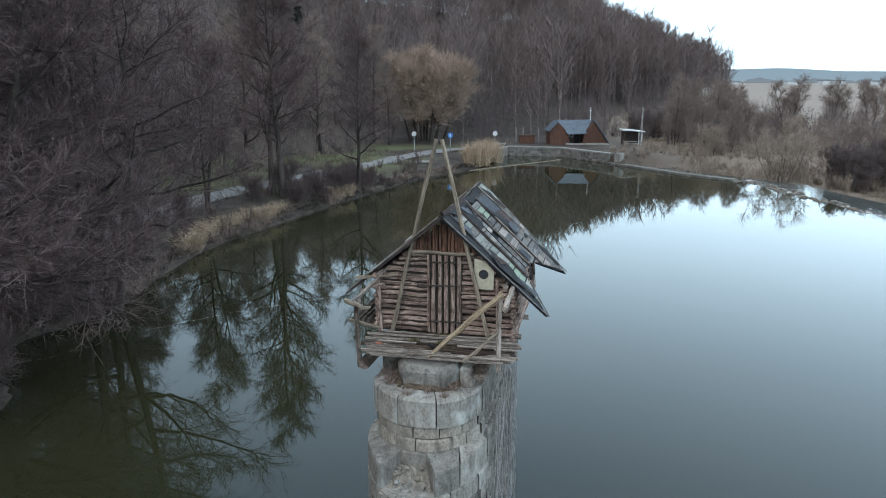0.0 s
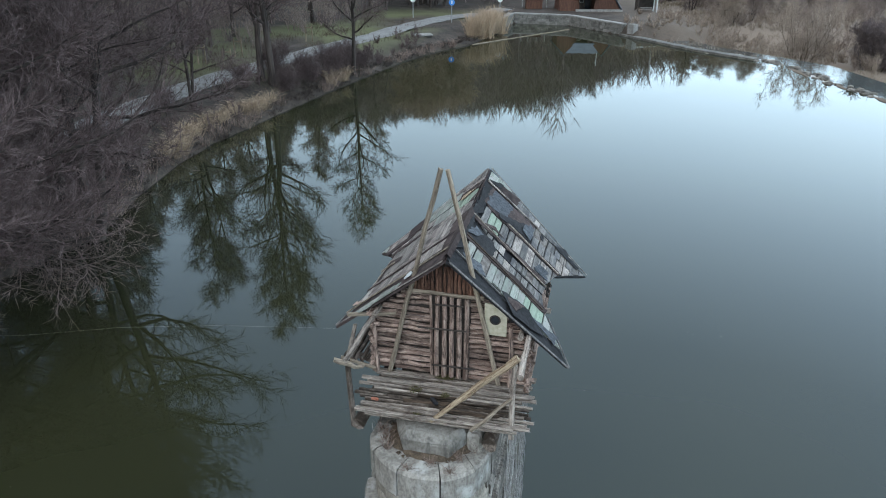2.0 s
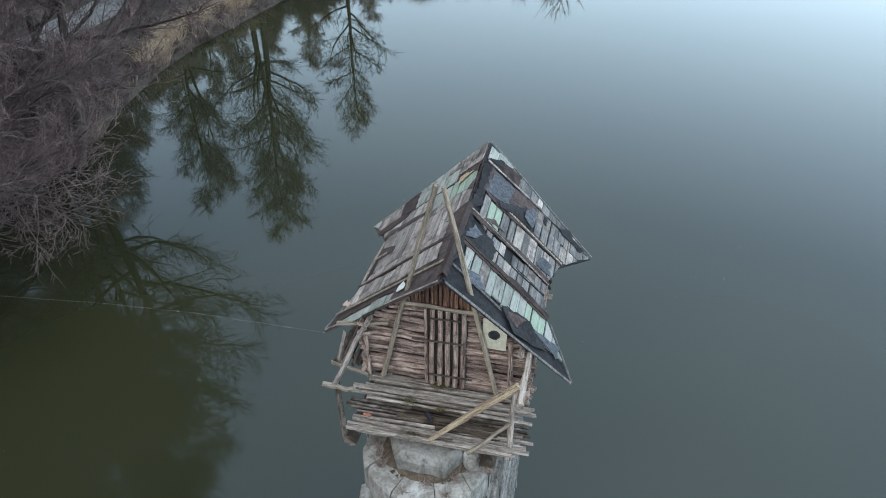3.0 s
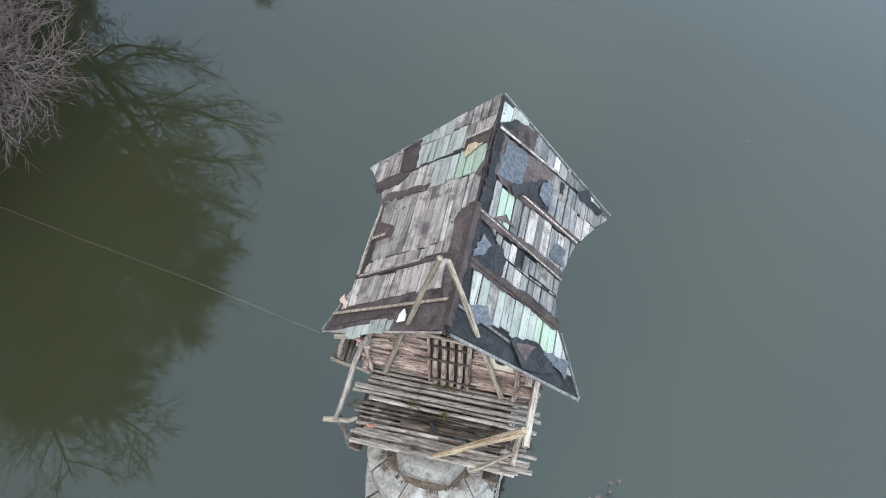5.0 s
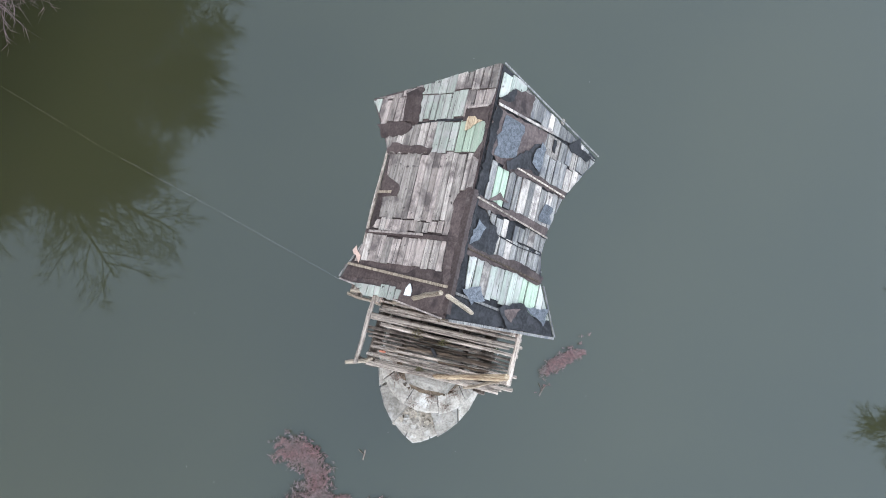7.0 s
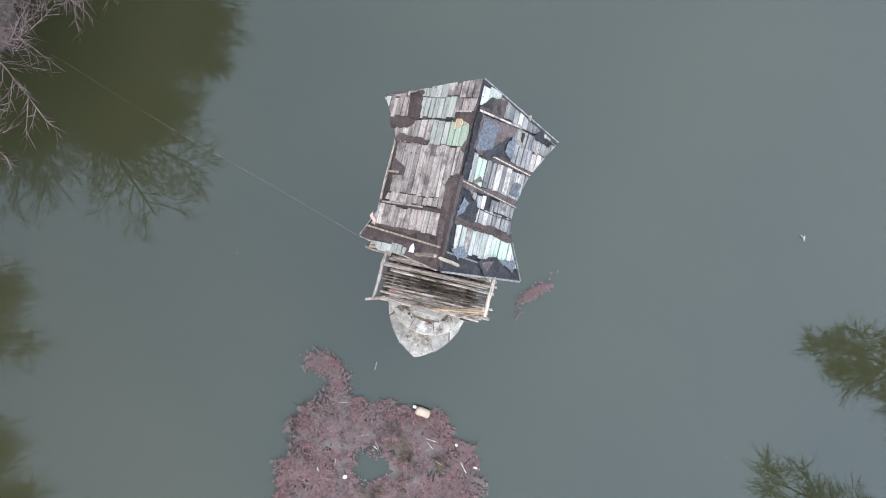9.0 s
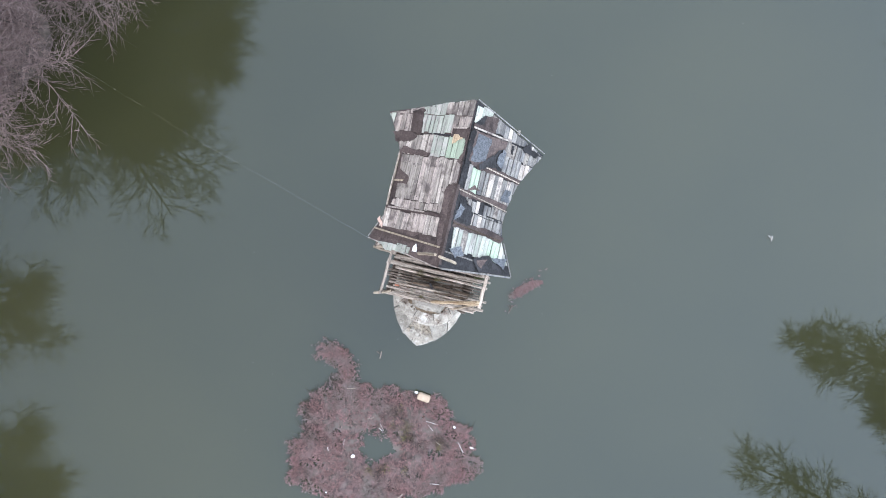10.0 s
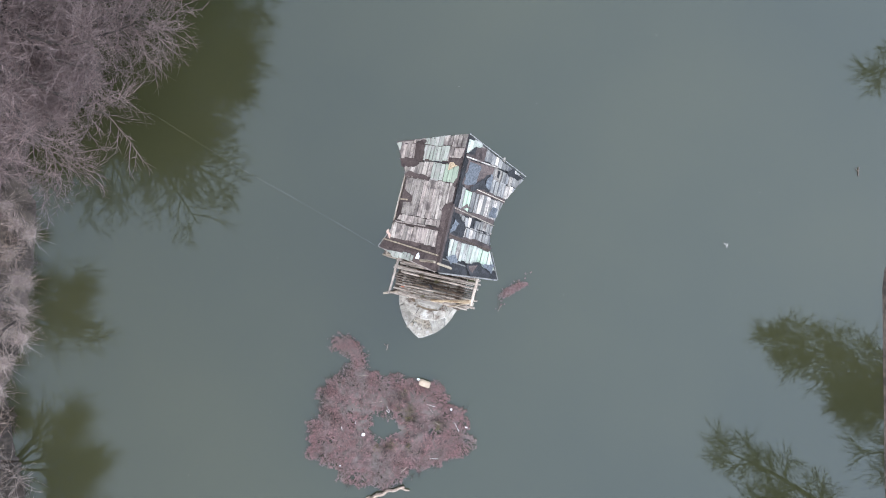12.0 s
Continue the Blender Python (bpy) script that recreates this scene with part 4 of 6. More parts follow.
def boards(s, quad, widths, pick, h=0.022, thick=0.016, skew=0.0, drop=0.0):
    """Boards that run along the ridge, filling a quad: v at the ridge side and the eave side for u0 and u1."""
    (a0, a1, u0), (b0, b1, u1) = quad
    frame_poly = [(a0, u0), (a1, u0), (b1, u1), (b0, u1)]
    v = min(a0, b0)
    end = max(a1, b1)
    while v < end:
        w = rng.uniform(*widths)
        p = clip(frame_poly, 1, skew, v + w - rng.choice((0.005, 0.007, 0.01, 0.018)))
        p = clip(p, -1, -skew, -v)
        j0, j1 = rng.uniform(-0.02, 0.025), rng.uniform(-0.03, 0.02)
        p = [(x, y + (j0 if y < (u0 + u1) / 2 else j1)) for x, y in p]
        if len(p) > 2 and rng.random() >= drop:
            slab("board", s, p, h + rng.uniform(0, 0.004), h + thick + rng.uniform(0, 0.005), pick((v - min(a0, b0)) / (end - min(a0, b0))), warp=0.012)
        v += w


def sheath(s, quads):
    for (a0, a1, u0), (b0, b1, u1) in quads:
        slab("sheathing", s, [(a0, u0), (a1, u0), (b1, u1), (b0, u1)], -0.012, 0.016, M_TAR if s < 0 else M_TAR_BLACK)


sheath(-1, [((0, 0.02, -1.56), (0, 1.6, -1.27)), ((0, 1.6, -1.27), (0, 1.36, -0.72)), ((0, 1.34, -0.72), (0, 1.34, 0.62)), ((0, 1.36, 0.62), (0, 1.52, 0.95)), ((0, 1.52, 0.95), (0, 1.86, 1.53)), ((0, 1.84, 1.535), (0, 0.02, 1.84))])
grey = lambda t: rng.choice((M_PLANK, M_PLANK, M_PLANK_PINK))
pink = lambda t: rng.choice((M_PLANK_PINK, M_PLANK_PINK, M_PLANK))
boards(-1, ((0.16, 1.42, -0.98), (0.18, 1.34, -0.59)), (0.08, 0.13), pink)
boards(-1, ((0.18, 1.28, -0.5), (0.18, 1.24, -0.34)), (0.07, 0.13), pink)
boards(-1, ((0.165, 1.22, -0.335), (0.165, 1.3, 0.62)), (0.07, 0.13), grey, skew=-0.02)
boards(-1, ((0.015, 0.16, 0.12), (0.015, 0.16, 0.62)), (0.06, 0.09), grey)
boards(-1, ((0.03, 1.36, 0.63), (0.03, 1.5, 1.07)), (0.08, 0.13), lambda t: M_GREEN if t < 0.18 else M_MINT if t < 0.42 else M_PLANK)
boards(-1, ((0.04, 1.6, 1.12), (0.0, 1.82, 1.5)), (0.08, 0.13), lambda t: M_MINT if 0.2 < t < 0.55 or t > 0.9 else M_PLANK_PINK)
boards(-1, ((0.0, 1.8, 1.515), (0.0, 0.1, 1.83)), (0.08, 0.13), lambda t: M_PLANK if t < 0.3 else M_MINT if t < 0.55 else M_PLANK_PINK)
boards(-1, ((0.64, 1.14, -1.44), (0.62, 1.36, -1.27)), (0.08, 0.12), lambda t: M_MINT, h=0.03)
felt(-1, M_TAR, 0.03, 0.01, (0.0, -1.55), (0.62, -1.44), (0.66, -1.2), (0.0, -1.16))
felt(-1, M_TAR, 0.026, 0.01, (0.66, -1.2), (1.55, -1.22), (1.58, -1.06), (1.27, -1.03), (0.62, -1.06), (0.46, -0.95), (0.13, -1.0), (0.05, -1.18))
felt(-1, M_TAR, 0.045, 0.01, (0.0, -1.2), (0.12, -1.1), (0.15, -0.8), (0.18, -0.4), (0.19, -0.03), (0.12, 0.1), (0.0, 0.14))
felt(-1, M_TAR, 0.05, 0.01, (0.0, 0.95), (0.05, 1.05), (0.32, 1.06), (0.32, 1.24), (0.0, 1.27))
felt(-1, M_TAR, 0.045, 0.01, (0.0, 0.5), (0.07, 0.58), (0.05, 0.72), (0.0, 0.8))
felt(-1, M_TAR, 0.044, 0.01, (1.3, 1.57), (1.03, 1.63), (0.99, 1.08), (1.25, 1.14))
felt(-1, M_TAR, 0.046, 0.01, (1.65, 1.1), (1.22, 1.12), (1.06, 1.03), (1.19, 0.9), (1.5, 0.89))
felt(-1, M_TAR, 0.045, 0.01, (1.38, 0.72), (1.3, 0.8), (1.01, 0.75), (0.69, 0.69), (0.69, 0.61), (1.37, 0.65))
felt(-1, M_TAR, 0.045, 0.01, (1.27, 0.31), (1.02, 0.15), (1.02, -0.01), (1.25, -0.01), (1.28, 0.1))
felt(-1, M_FRESH, 0.06, 0.01, (0.08, 1.05), (0.25, 1.12), (0.26, 0.9))
felt(-1, M_PEELED, 0.05, 0.01, (1.5, -0.84), (1.43, -0.77), (1.33, -0.91), (1.33, -1.01))
batten(-1, M_POLE, 0.035, 0.05, (0.02, -1.17), (1.5, -1.04))
batten(-1, M_TAR, 0.06, 0.045, (0.02, -0.56), (1.36, -0.54))
batten(-1, M_PLANK_PINK, 0.03, 0.055, (0.5, -0.53), (1.3, -0.54))
batten(-1, M_PLANK_PINK, 0.03, 0.06, (0.03, 1.25), (0.3, 1.24))
batten(-1, M_POLE, 0.035, 0.055, (1.12, 0.05), (1.33, 0.04))
batten(-1, M_PLANK_PINK, 0.022, 0.03, (0.02, -1.57), (1.58, -1.27))
batten(-1, M_PLANK_DARK, 0.02, 0.03, (1.6, -1.24), (1.37, -0.74))
# black strips laid on the boards as the darkness of an open seam
batten(-1, M_TAR_BLACK, 0.03, 0.03, (0.35, 1.085), (0.72, 1.1))
batten(-1, M_TAR_BLACK, 0.015, 0.03, (0.72, 1.09), (1.0, 1.07))
log("eave_rail", slope_point(-1, 1.39, -0.72, -0.02), slope_point(-1, 1.42, 0.75, -0.02), 0.025, M_DECK, hut, rng)

sheath(1, [((0, 0.02, -1.56), (0, 1.54, -1.33)), ((0, 1.54, -1.33), (0, 1.17, -0.69)), ((0, 1.17, -0.69), (0, 1.07, -0.25)), ((0, 1.07, -0.25), (0, 1.1, 0.05)), ((0, 1.1, 0.05), (0, 1.04, 0.33)), ((0, 1.04, 0.33), (0, 1.22, 0.6)),
           ((0, 1.22, 0.6), (0, 1.62, 1.42)), ((0, 1.6, 1.42), (0, 0.02, 1.83))])
mint = lambda t: M_GREEN if 0.55 < t < 0.78 else rng.choice((M_MINT, M_MINT, M_PLANK))
# right-slope boards mix in the darkened plank to dim that side
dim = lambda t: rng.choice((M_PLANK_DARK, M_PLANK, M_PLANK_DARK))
boards(1, ((0.14, 1.4, -1.14), (0.1, 1.15, -0.69)), (0.08, 0.12), mint)
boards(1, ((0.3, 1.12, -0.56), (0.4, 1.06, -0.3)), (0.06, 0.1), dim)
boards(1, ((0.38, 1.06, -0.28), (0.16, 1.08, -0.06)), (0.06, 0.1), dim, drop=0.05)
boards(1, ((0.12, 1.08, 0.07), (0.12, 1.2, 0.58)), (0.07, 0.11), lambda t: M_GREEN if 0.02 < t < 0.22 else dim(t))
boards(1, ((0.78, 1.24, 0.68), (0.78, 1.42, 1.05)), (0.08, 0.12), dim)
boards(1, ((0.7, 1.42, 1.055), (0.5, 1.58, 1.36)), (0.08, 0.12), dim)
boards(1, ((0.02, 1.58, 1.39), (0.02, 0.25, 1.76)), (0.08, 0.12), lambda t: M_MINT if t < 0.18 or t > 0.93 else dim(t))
felt(1, M_TAR_BLACK, 0.03, 0.0, (0.0, -1.55), (1.5, -1.34), (1.3, -1.16), (0.5, -1.22), (0.0, -1.22))
felt(1, M_TAR, 0.042, 0.0, (0.0, 1.25), (0.75, 1.33), (0.75, 1.02), (0.66, 0.67), (0.28, 0.57), (0.02, 0.66))
felt(1, M_TAR_BLUE, 0.056, 0.02, (0.15, 1.23), (0.41, 1.21), (0.41, 1.04), (0.4, 0.74), (0.27, 0.68), (0.11, 0.67), (0.11, 0.87))
felt(1, M_TAR_BLACK, 0.06, 0.06, (0.39, 0.79), (0.69, 1.15), (0.76, 0.97), (0.73, 0.74), (0.5, 0.67), (0.3, 0.54), (0.26, 0.64))
felt(1, M_TAR_BLUE, 0.085, 0.08, (0.67, 1.13), (0.74, 1.07), (0.74, 0.76), (0.59, 0.81))
felt(1, M_TAR, 0.045, 0.01, (0.0, 1.35), (0.21, 1.61), (0.46, 1.71), (0.48, 1.38), (0.42, 1.32), (0.0, 1.28))
felt(1, M_TAR_BLACK, 0.055, 0.01, (0.02, 1.37), (0.21, 1.61), (0.2, 1.44))
felt(1, M_TAR_BLACK, 0.055, 0.05, (1.1, 1.35), (1.23, 1.52), (1.3, 1.39), (1.48, 1.37), (1.45, 1.27), (1.15, 1.27))
# narrow black patch put on the boards as the dark of a hole
felt(1, M_TAR_BLACK, 0.05, 0.0, (0.86, 1.28), (0.91, 1.31), (0.93, 1.13), (0.88, 1.11))
felt(1, M_TAR, 0.05, 0.0, (0.28, 0.22), (0.42, 0.17), (0.16, 0.08))
felt(1, M_TAR_BLACK, 0.05, 0.02, (0.09, -0.21), (0.36, -0.21), (0.4, -0.41), (0.38, -0.59), (0.06, -0.6), (0.02, -0.57))
felt(1, M_TAR_BLUE, 0.062, 0.03, (0.09, -0.22), (0.2, -0.27), (0.15, -0.46), (0.03, -0.56))
felt(1, M_TAR, 0.048, 0.0, (0.02, -0.58), (0.48, -0.57), (0.78, -0.52), (1.18, -0.61), (1.12, -0.73), (0.76, -0.68), (0.5, -0.7), (0.04, -0.7))
felt(1, M_TAR, 0.048, 0.0, (0.01, 0.07), (0.4, 0.07), (0.69, 0.09), (1.07, 0.08), (1.06, -0.02), (0.68, -0.01), (0.35, -0.05), (0.0, -0.07))
felt(1, M_TAR, 0.048, 0.0, (0.3, 0.72), (0.8, 0.7), (1.22, 0.68), (1.2, 0.58), (0.7, 0.6), (0.25, 0.55))
felt(1, M_TAR_BLACK, 0.07, 0.12, (0.6, -1.23), (0.67, -1.16), (0.88, -1.03), (1.18, -1.23), (1.02, -1.36), (0.79, -1.44))
felt(1, M_TAR, 0.095, 0.16, (0.64, -1.24), (0.85, -1.13), (0.8, -1.37))
felt(1, M_TAR_BLUE, 0.06, 0.03, (0.98, -1.09), (1.34, -0.99), (1.31, -1.24))
felt(1, M_TAR_BLUE, 0.06, 0.03, (0.08, -1.13), (0.32, -1.04), (0.39, -1.18), (0.23, -1.28))
felt(1, M_TAR_BLUE, 0.055, 0.02, (0.92, 0.37), (1.05, 0.39), (1.07, 0.13), (0.89, 0.14))
felt(1, M_TAR_BLACK, 0.046, 0.0, (0.0, -1.2), (0.08, -1.0), (0.07, -0.6), (0.06, 0.1), (0.12, 0.3), (0.08, 0.6), (0.1, 1.25), (0.0, 1.28))
# thin black strips paint a crack's dark line across the boards
batten(1, M_TAR_BLACK, 0.01, 0.046, (0.39, -0.31), (0.69, -0.34))
batten(1, M_TAR_BLACK, 0.01, 0.046, (0.69, -0.34), (1.05, -0.32))
batten(1, M_PLANK_DARK, 0.03, 0.05, (0.02, -1.22), (0.62, -1.24))
batten(1, M_DECK, 0.022, 0.055, (0.02, 0.04), (1.08, -0.05))
batten(1, M_DECK, 0.022, 0.055, (0.3, 0.66), (1.2, 0.62))
batten(1, M_PLANK, 0.032, 0.06, (0.02, 1.3), (0.82, 1.36))
batten(1, M_PLANK_DARK, 0.035, 0.03, (0.02, -1.57), (1.54, -1.36))
batten(1, M_PLANK_DARK, 0.02, 0.03, (1.55, -1.34), (1.2, -0.7))
batten(1, M_PLANK_DARK, 0.02, 0.03, (0.0, 1.85), (1.62, 1.46))
batten(1, M_ROT, 0.025, 0.055, (0.05, -0.63), (1.1, -0.68))
# felt folded over the ridge, torn off behind
vv, ff = [], []
for i in range(16):
    u0 = -1.5 + 1.62 * i / 15
    wl_, wr_ = 0.03 + rng.uniform(-0.01, 0.03), 0.012 + rng.uniform(-0.005, 0.012)
    top = slope_point(1, 0, u0, 0.0)[2] + 0.085 + rng.uniform(-0.006, 0.006)
    vv += [slope_point(-1, wl_, u0, 0.054), (slope_point(1, 0, u0, 0.0)[0], u0, top), slope_point(1, wr_, u0, 0.054)]
    if i:
        k = 3 * i
        ff += [(k - 3, k - 2, k + 1, k), (k - 2, k - 1, k + 2, k + 1)]
part("ridge_felt", mesh("ridge_felt", vv, ff, M_TAR), hut, None, "brown felt strip folded over the ridge")
# white chip lying on the roof, and rags under the eaves
slab("paint_chip", -1, [(0.46, -1.36), (0.55, -1.36), (0.54, -1.26), (0.5, -1.2), (0.46, -1.28)], 0.06, 0.075, M_WHITE)
for u0 in (0.3, 0.45, 0.62):
    log("rafter_end", (1.0, u0, 5.05), (1.12, u0 + 0.05, 4.7), 0.03, M_DARKWOOD, hut, rng)
for s, u0 in ((-1, -1.2), (-1, 1.2), (1, -1.2), (1, 1.2)):
    log("purlin", (s * 0.95, u0 - 0.3, under_roof(s * 0.95) - 0.05), (s * 0.95, u0 + 0.5, under_roof(s * 0.95) - 0.05), 0.035, M_DECK, hut, rng)
# bits lying on the deck
for nm, at, size, mat, label, cat in (("slate_scrap", (-0.05, -1.95, 4.26), 0.075, M_TAR_BLACK, "dark slate scrap on the hut's deck", "scrap"), ("orange_scrap", (-0.78, -2.12, 4.29), 0.05, M_RED, "orange scrap on the hut's deck", "scrap")):
    ob = new(nm, mesh(nm, *box_data(-size, size, -size * 0.35, size * 0.35, 0, 0.03, 0.01), mat))
    ob.matrix_basis = SITE @ pose(*at, 0, 0, -50 if nm[0] == "s" else 0)
    tagged(ob, label, cat)
moss_spots = [(-0.1 + 0.03 * k, -1.42 + 0.01 * k, 4.23, 0.07) for k in range(5)] + [(-0.35, -1.75, 4.24, 0.08), (0.05, -1.78, 4.24, 0.05), (-0.2, -2.24, 4.24, 0.06)]
moss = blades("moss", moss_spots, M_MOSS, 90, 0.05, 0.008, 1.2, rng, hut)
tagged(moss, "yellow-green moss on the deck", kind="stuff")


# ---- trees and plants ----
def triangles(name, verts, faces, mat):
    """A mesh from arrays of corners and triangles."""
    me = bpy.data.meshes.new(name)
    me.vertices.add(len(verts))
    me.vertices.foreach_set("co", np.asarray(verts, np.float32).ravel())
    me.loops.add(faces.size)
    me.loops.foreach_set("vertex_index", np.asarray(faces, np.int32).ravel())
    me.polygons.add(len(faces))
    me.polygons.foreach_set("loop_start", np.arange(0, faces.size, 3, dtype=np.int32))
    me.update()
    me.validate()
    me.materials.append(mat)
    return me


def unit(a):
    return a / np.maximum(np.linalg.norm(a, axis=-1, keepdims=True), 1e-9)


def shoots(g, lines, count, length, side, lift):
    """Bent shoots that leave polylines: bases, knees, tips, and each one's own way."""
    n, k = lines.shape[:2]
    s = ((np.arange(count)[None] + g.random((n, count))) / count * 0.92 + 0.08) * (k - 1)
    i = np.minimum(s.astype(int), k - 2)
    row = np.arange(n)[:, None]
    a, b = lines[row, i].reshape(-1, 3), lines[row, i + 1].reshape(-1, 3)
    q = (s - i).reshape(-1, 1)
    base, along_it = a + (b - a) * q, unit(b - a)
    off = g.normal(size=base.shape)
    off = unit(off - (off * along_it).sum(-1, keepdims=True) * along_it)
    up_way = np.array((0, 0, 1.0))
    d = unit(along_it * 0.8 + off * side + up_way * lift)
    size = g.uniform(*length, (len(base), 1))
    knee = base + d * size * 0.5
    tip = knee + unit(d + g.normal(size=d.shape) * 0.22 + up_way * lift * 1.2) * size * 0.5
    return base, knee, tip


def ribbons(g, base, knee, tip, w):
    """Tapering bent strips, three triangles each."""
    d = unit(tip - base)
    s = g.normal(size=d.shape)
    s = unit(s - (s * d).sum(-1, keepdims=True) * d) * w / 2
    v = np.stack([base - s, base + s, knee - s * 0.75, knee + s * 0.75, tip], 1).reshape(-1, 3)
    k = np.arange(len(base))[:, None, None] * 5
    return v, (k + np.array([[0, 1, 3], [0, 3, 2], [2, 3, 4]])[None]).reshape(-1, 3)


def spines(g, base, tip, w):
    """Straight tapering twigs, one triangle each."""
    d = unit(tip - base)
    s = g.normal(size=d.shape)
    s = unit(s - (s * d).sum(-1, keepdims=True) * d) * w / 2
    v = np.stack([base - s, base + s, tip], 1).reshape(-1, 3)
    return v, np.arange(len(v)).reshape(-1, 3)


class Tree:
    """A bare tree: tapered stems and limbs in one mesh, branches, shoots and twigs in another.
    stems: foot x, y and lean x, y of each."""

    def __init__(self, seed, height, reach, limbs=20, subs=9, fine=8, twigs=10, trunk_r=0.17, stems=((0, 0, 0, 0),), clear=0.2, low=0.1, high=1.2, droop=0.0,
                 fine_len=(0.45, 1.0), twig_len=(0.18, 0.45), twig_w=0.012, extra=()):
        self.rng = random.Random(seed)
        g = self.rng
        self.tv, self.tf, self.lines = [], [], []
        self.bv, self.bf = [], []
        for n, (sx, sy, lx, ly) in enumerate(stems):
            tall = height * (1 if n == 0 else g.uniform(0.78, 0.98))
            path = self.path(Vector((sx, sy, -0.3)), Vector((lx, ly, 1)).normalized(), tall, 10, 0.05, 0.06)
            self.tube(path, [trunk_r * (1 - 0.92 * i / 10) * (1.3 if i == 0 else 1) for i in range(11)], 8, True)
            turn = g.uniform(0, 6)
            for k in range(limbs):
                u = (k + g.random() * 0.8) / limbs
                t = clear + (0.97 - clear) * u
                p, d = self.on(path, t)
                a = turn + k * 2.4 + g.uniform(-0.5, 0.5)
                rise = low + (high - low) * u ** 1.3 + g.uniform(-0.15, 0.15)
                way = Vector((math.cos(a), math.sin(a), rise)).normalized()
                long = reach * (1 - 0.68 * u ** 1.4) * g.uniform(0.72, 1.08)
                self.limb(p, way, long, trunk_r * (1 - 0.9 * t) * 0.5 + 0.012, subs, droop * (1 - u))
        for p, way, long, r in extra:
            self.limb(Vector(p), Vector(way).normalized(), long, r, subs * 2, 0.07 if p[2] < 3.5 else 0.03)
        ng = np.random.default_rng(seed)
        lines = np.array(self.lines)
        f1 = shoots(ng, lines, fine, fine_len, 0.8, 0.1 - droop)
        v1, t1 = ribbons(ng, *f1, twig_w * 1.25)
        f2 = shoots(ng, np.stack(f1, 1), twigs, twig_len, 0.65, 0.12 - droop)
        v2, t2 = spines(ng, f2[0], f2[2], twig_w)
        bv, bf = np.array(self.bv), np.array(self.bf)
        bf = np.concatenate([bf[:, [0, 1, 2]], bf[:, [0, 2, 3]]])
        self.cv = np.concatenate([bv, v1, v2])
        self.cf = np.concatenate([bf, t1 + len(bv), t2 + len(bv) + len(v1)])

    def path(self, p, d, length, n, wobble, up):
        pts, g = [p], self.rng
        for _ in range(n):
            d = (d + Vector((g.uniform(-1, 1), g.uniform(-1, 1), g.uniform(-1, 1))) * wobble * 1.5 + Vector((0, 0, up))).normalized()
            p = p + d * length / n
            pts.append(p)
        return pts

    def on(self, path, t):
        i = min(int(t * (len(path) - 1)), len(path) - 2)
        q = t * (len(path) - 1) - i
        return path[i].lerp(path[i + 1], q), (path[i + 1] - path[i]).normalized()

    def tube(self, path, radii, sides, trunk):
        v, f = (self.tv, self.tf) if trunk else (self.bv, self.bf)
        a, b = tube_data(path, radii, sides, len(v), False)
        v += a
        f += b

    def limb(self, p, d, length, r, subs, droop):
        g = self.rng
        path = self.path(p, d, length, 7, 0.15, 0.05 - droop)
        self.tube(path, [r * (1 - 0.85 * i / 7) for i in range(8)], 5, True)
        self.lines.append([tuple(path[j]) for j in (3, 4, 5, 6, 7)])
        for k in range(subs):
            t = 0.14 + 0.84 * (k + g.random()) / subs
            q, e = self.on(path, t)
            flat_side = e.cross(Vector((0, 0, 1)))
            if flat_side.length < 0.2:
                flat_side = Vector((g.uniform(-1, 1), g.uniform(-1, 1), 0))
            way = e * 0.75 + flat_side.normalized() * (1 if k % 2 else -1) * g.uniform(0.4, 1.0) + Vector((g.uniform(-0.3, 0.3), g.uniform(-0.3, 0.3), g.uniform(-0.3, 0.6) - droop))
            sub = self.path(q, way.normalized(), max(0.5, length * (0.56 - 0.34 * t) * g.uniform(0.7, 1.2)), 4, 0.16, 0.07 - droop)
            self.tube(sub, [max(0.005, r * 0.38 * (1 - t * 0.5) * (1 - 0.8 * i / 4)) for i in range(5)], 3, False)
            self.lines.append([tuple(x) for x in sub])

    def thing(self, name, twig, bark, label, category, group):
        ob = thing(name, Matrix.Identity(4), label, category, group)
        part("trunk", mesh("trunk", self.tv, self.tf, bark, True), ob)
        part("crown", triangles("crown", self.cv, self.cf, twig), ob)
        return ob


rng = random.Random(31)


def plant(protos, places, name_rng):
    """Sets copies of the prototypes at x, y, scale; the first place of each moves the prototype itself."""
    used = set()
    for i, (x, y, s) in enumerate(places):
        k = i % len(protos)
        m = pose(x, y, float(ground_height(x, y)) - 0.05, 0, 0, name_rng.uniform(0, 360))
        if k in used:
            ob = copy_thing(protos[k], m)
        else:
            ob = protos[k]
            ob.matrix_basis = m
            used.add(k)
        ob.scale = (s, s, s * name_rng.uniform(0.94, 1.06))


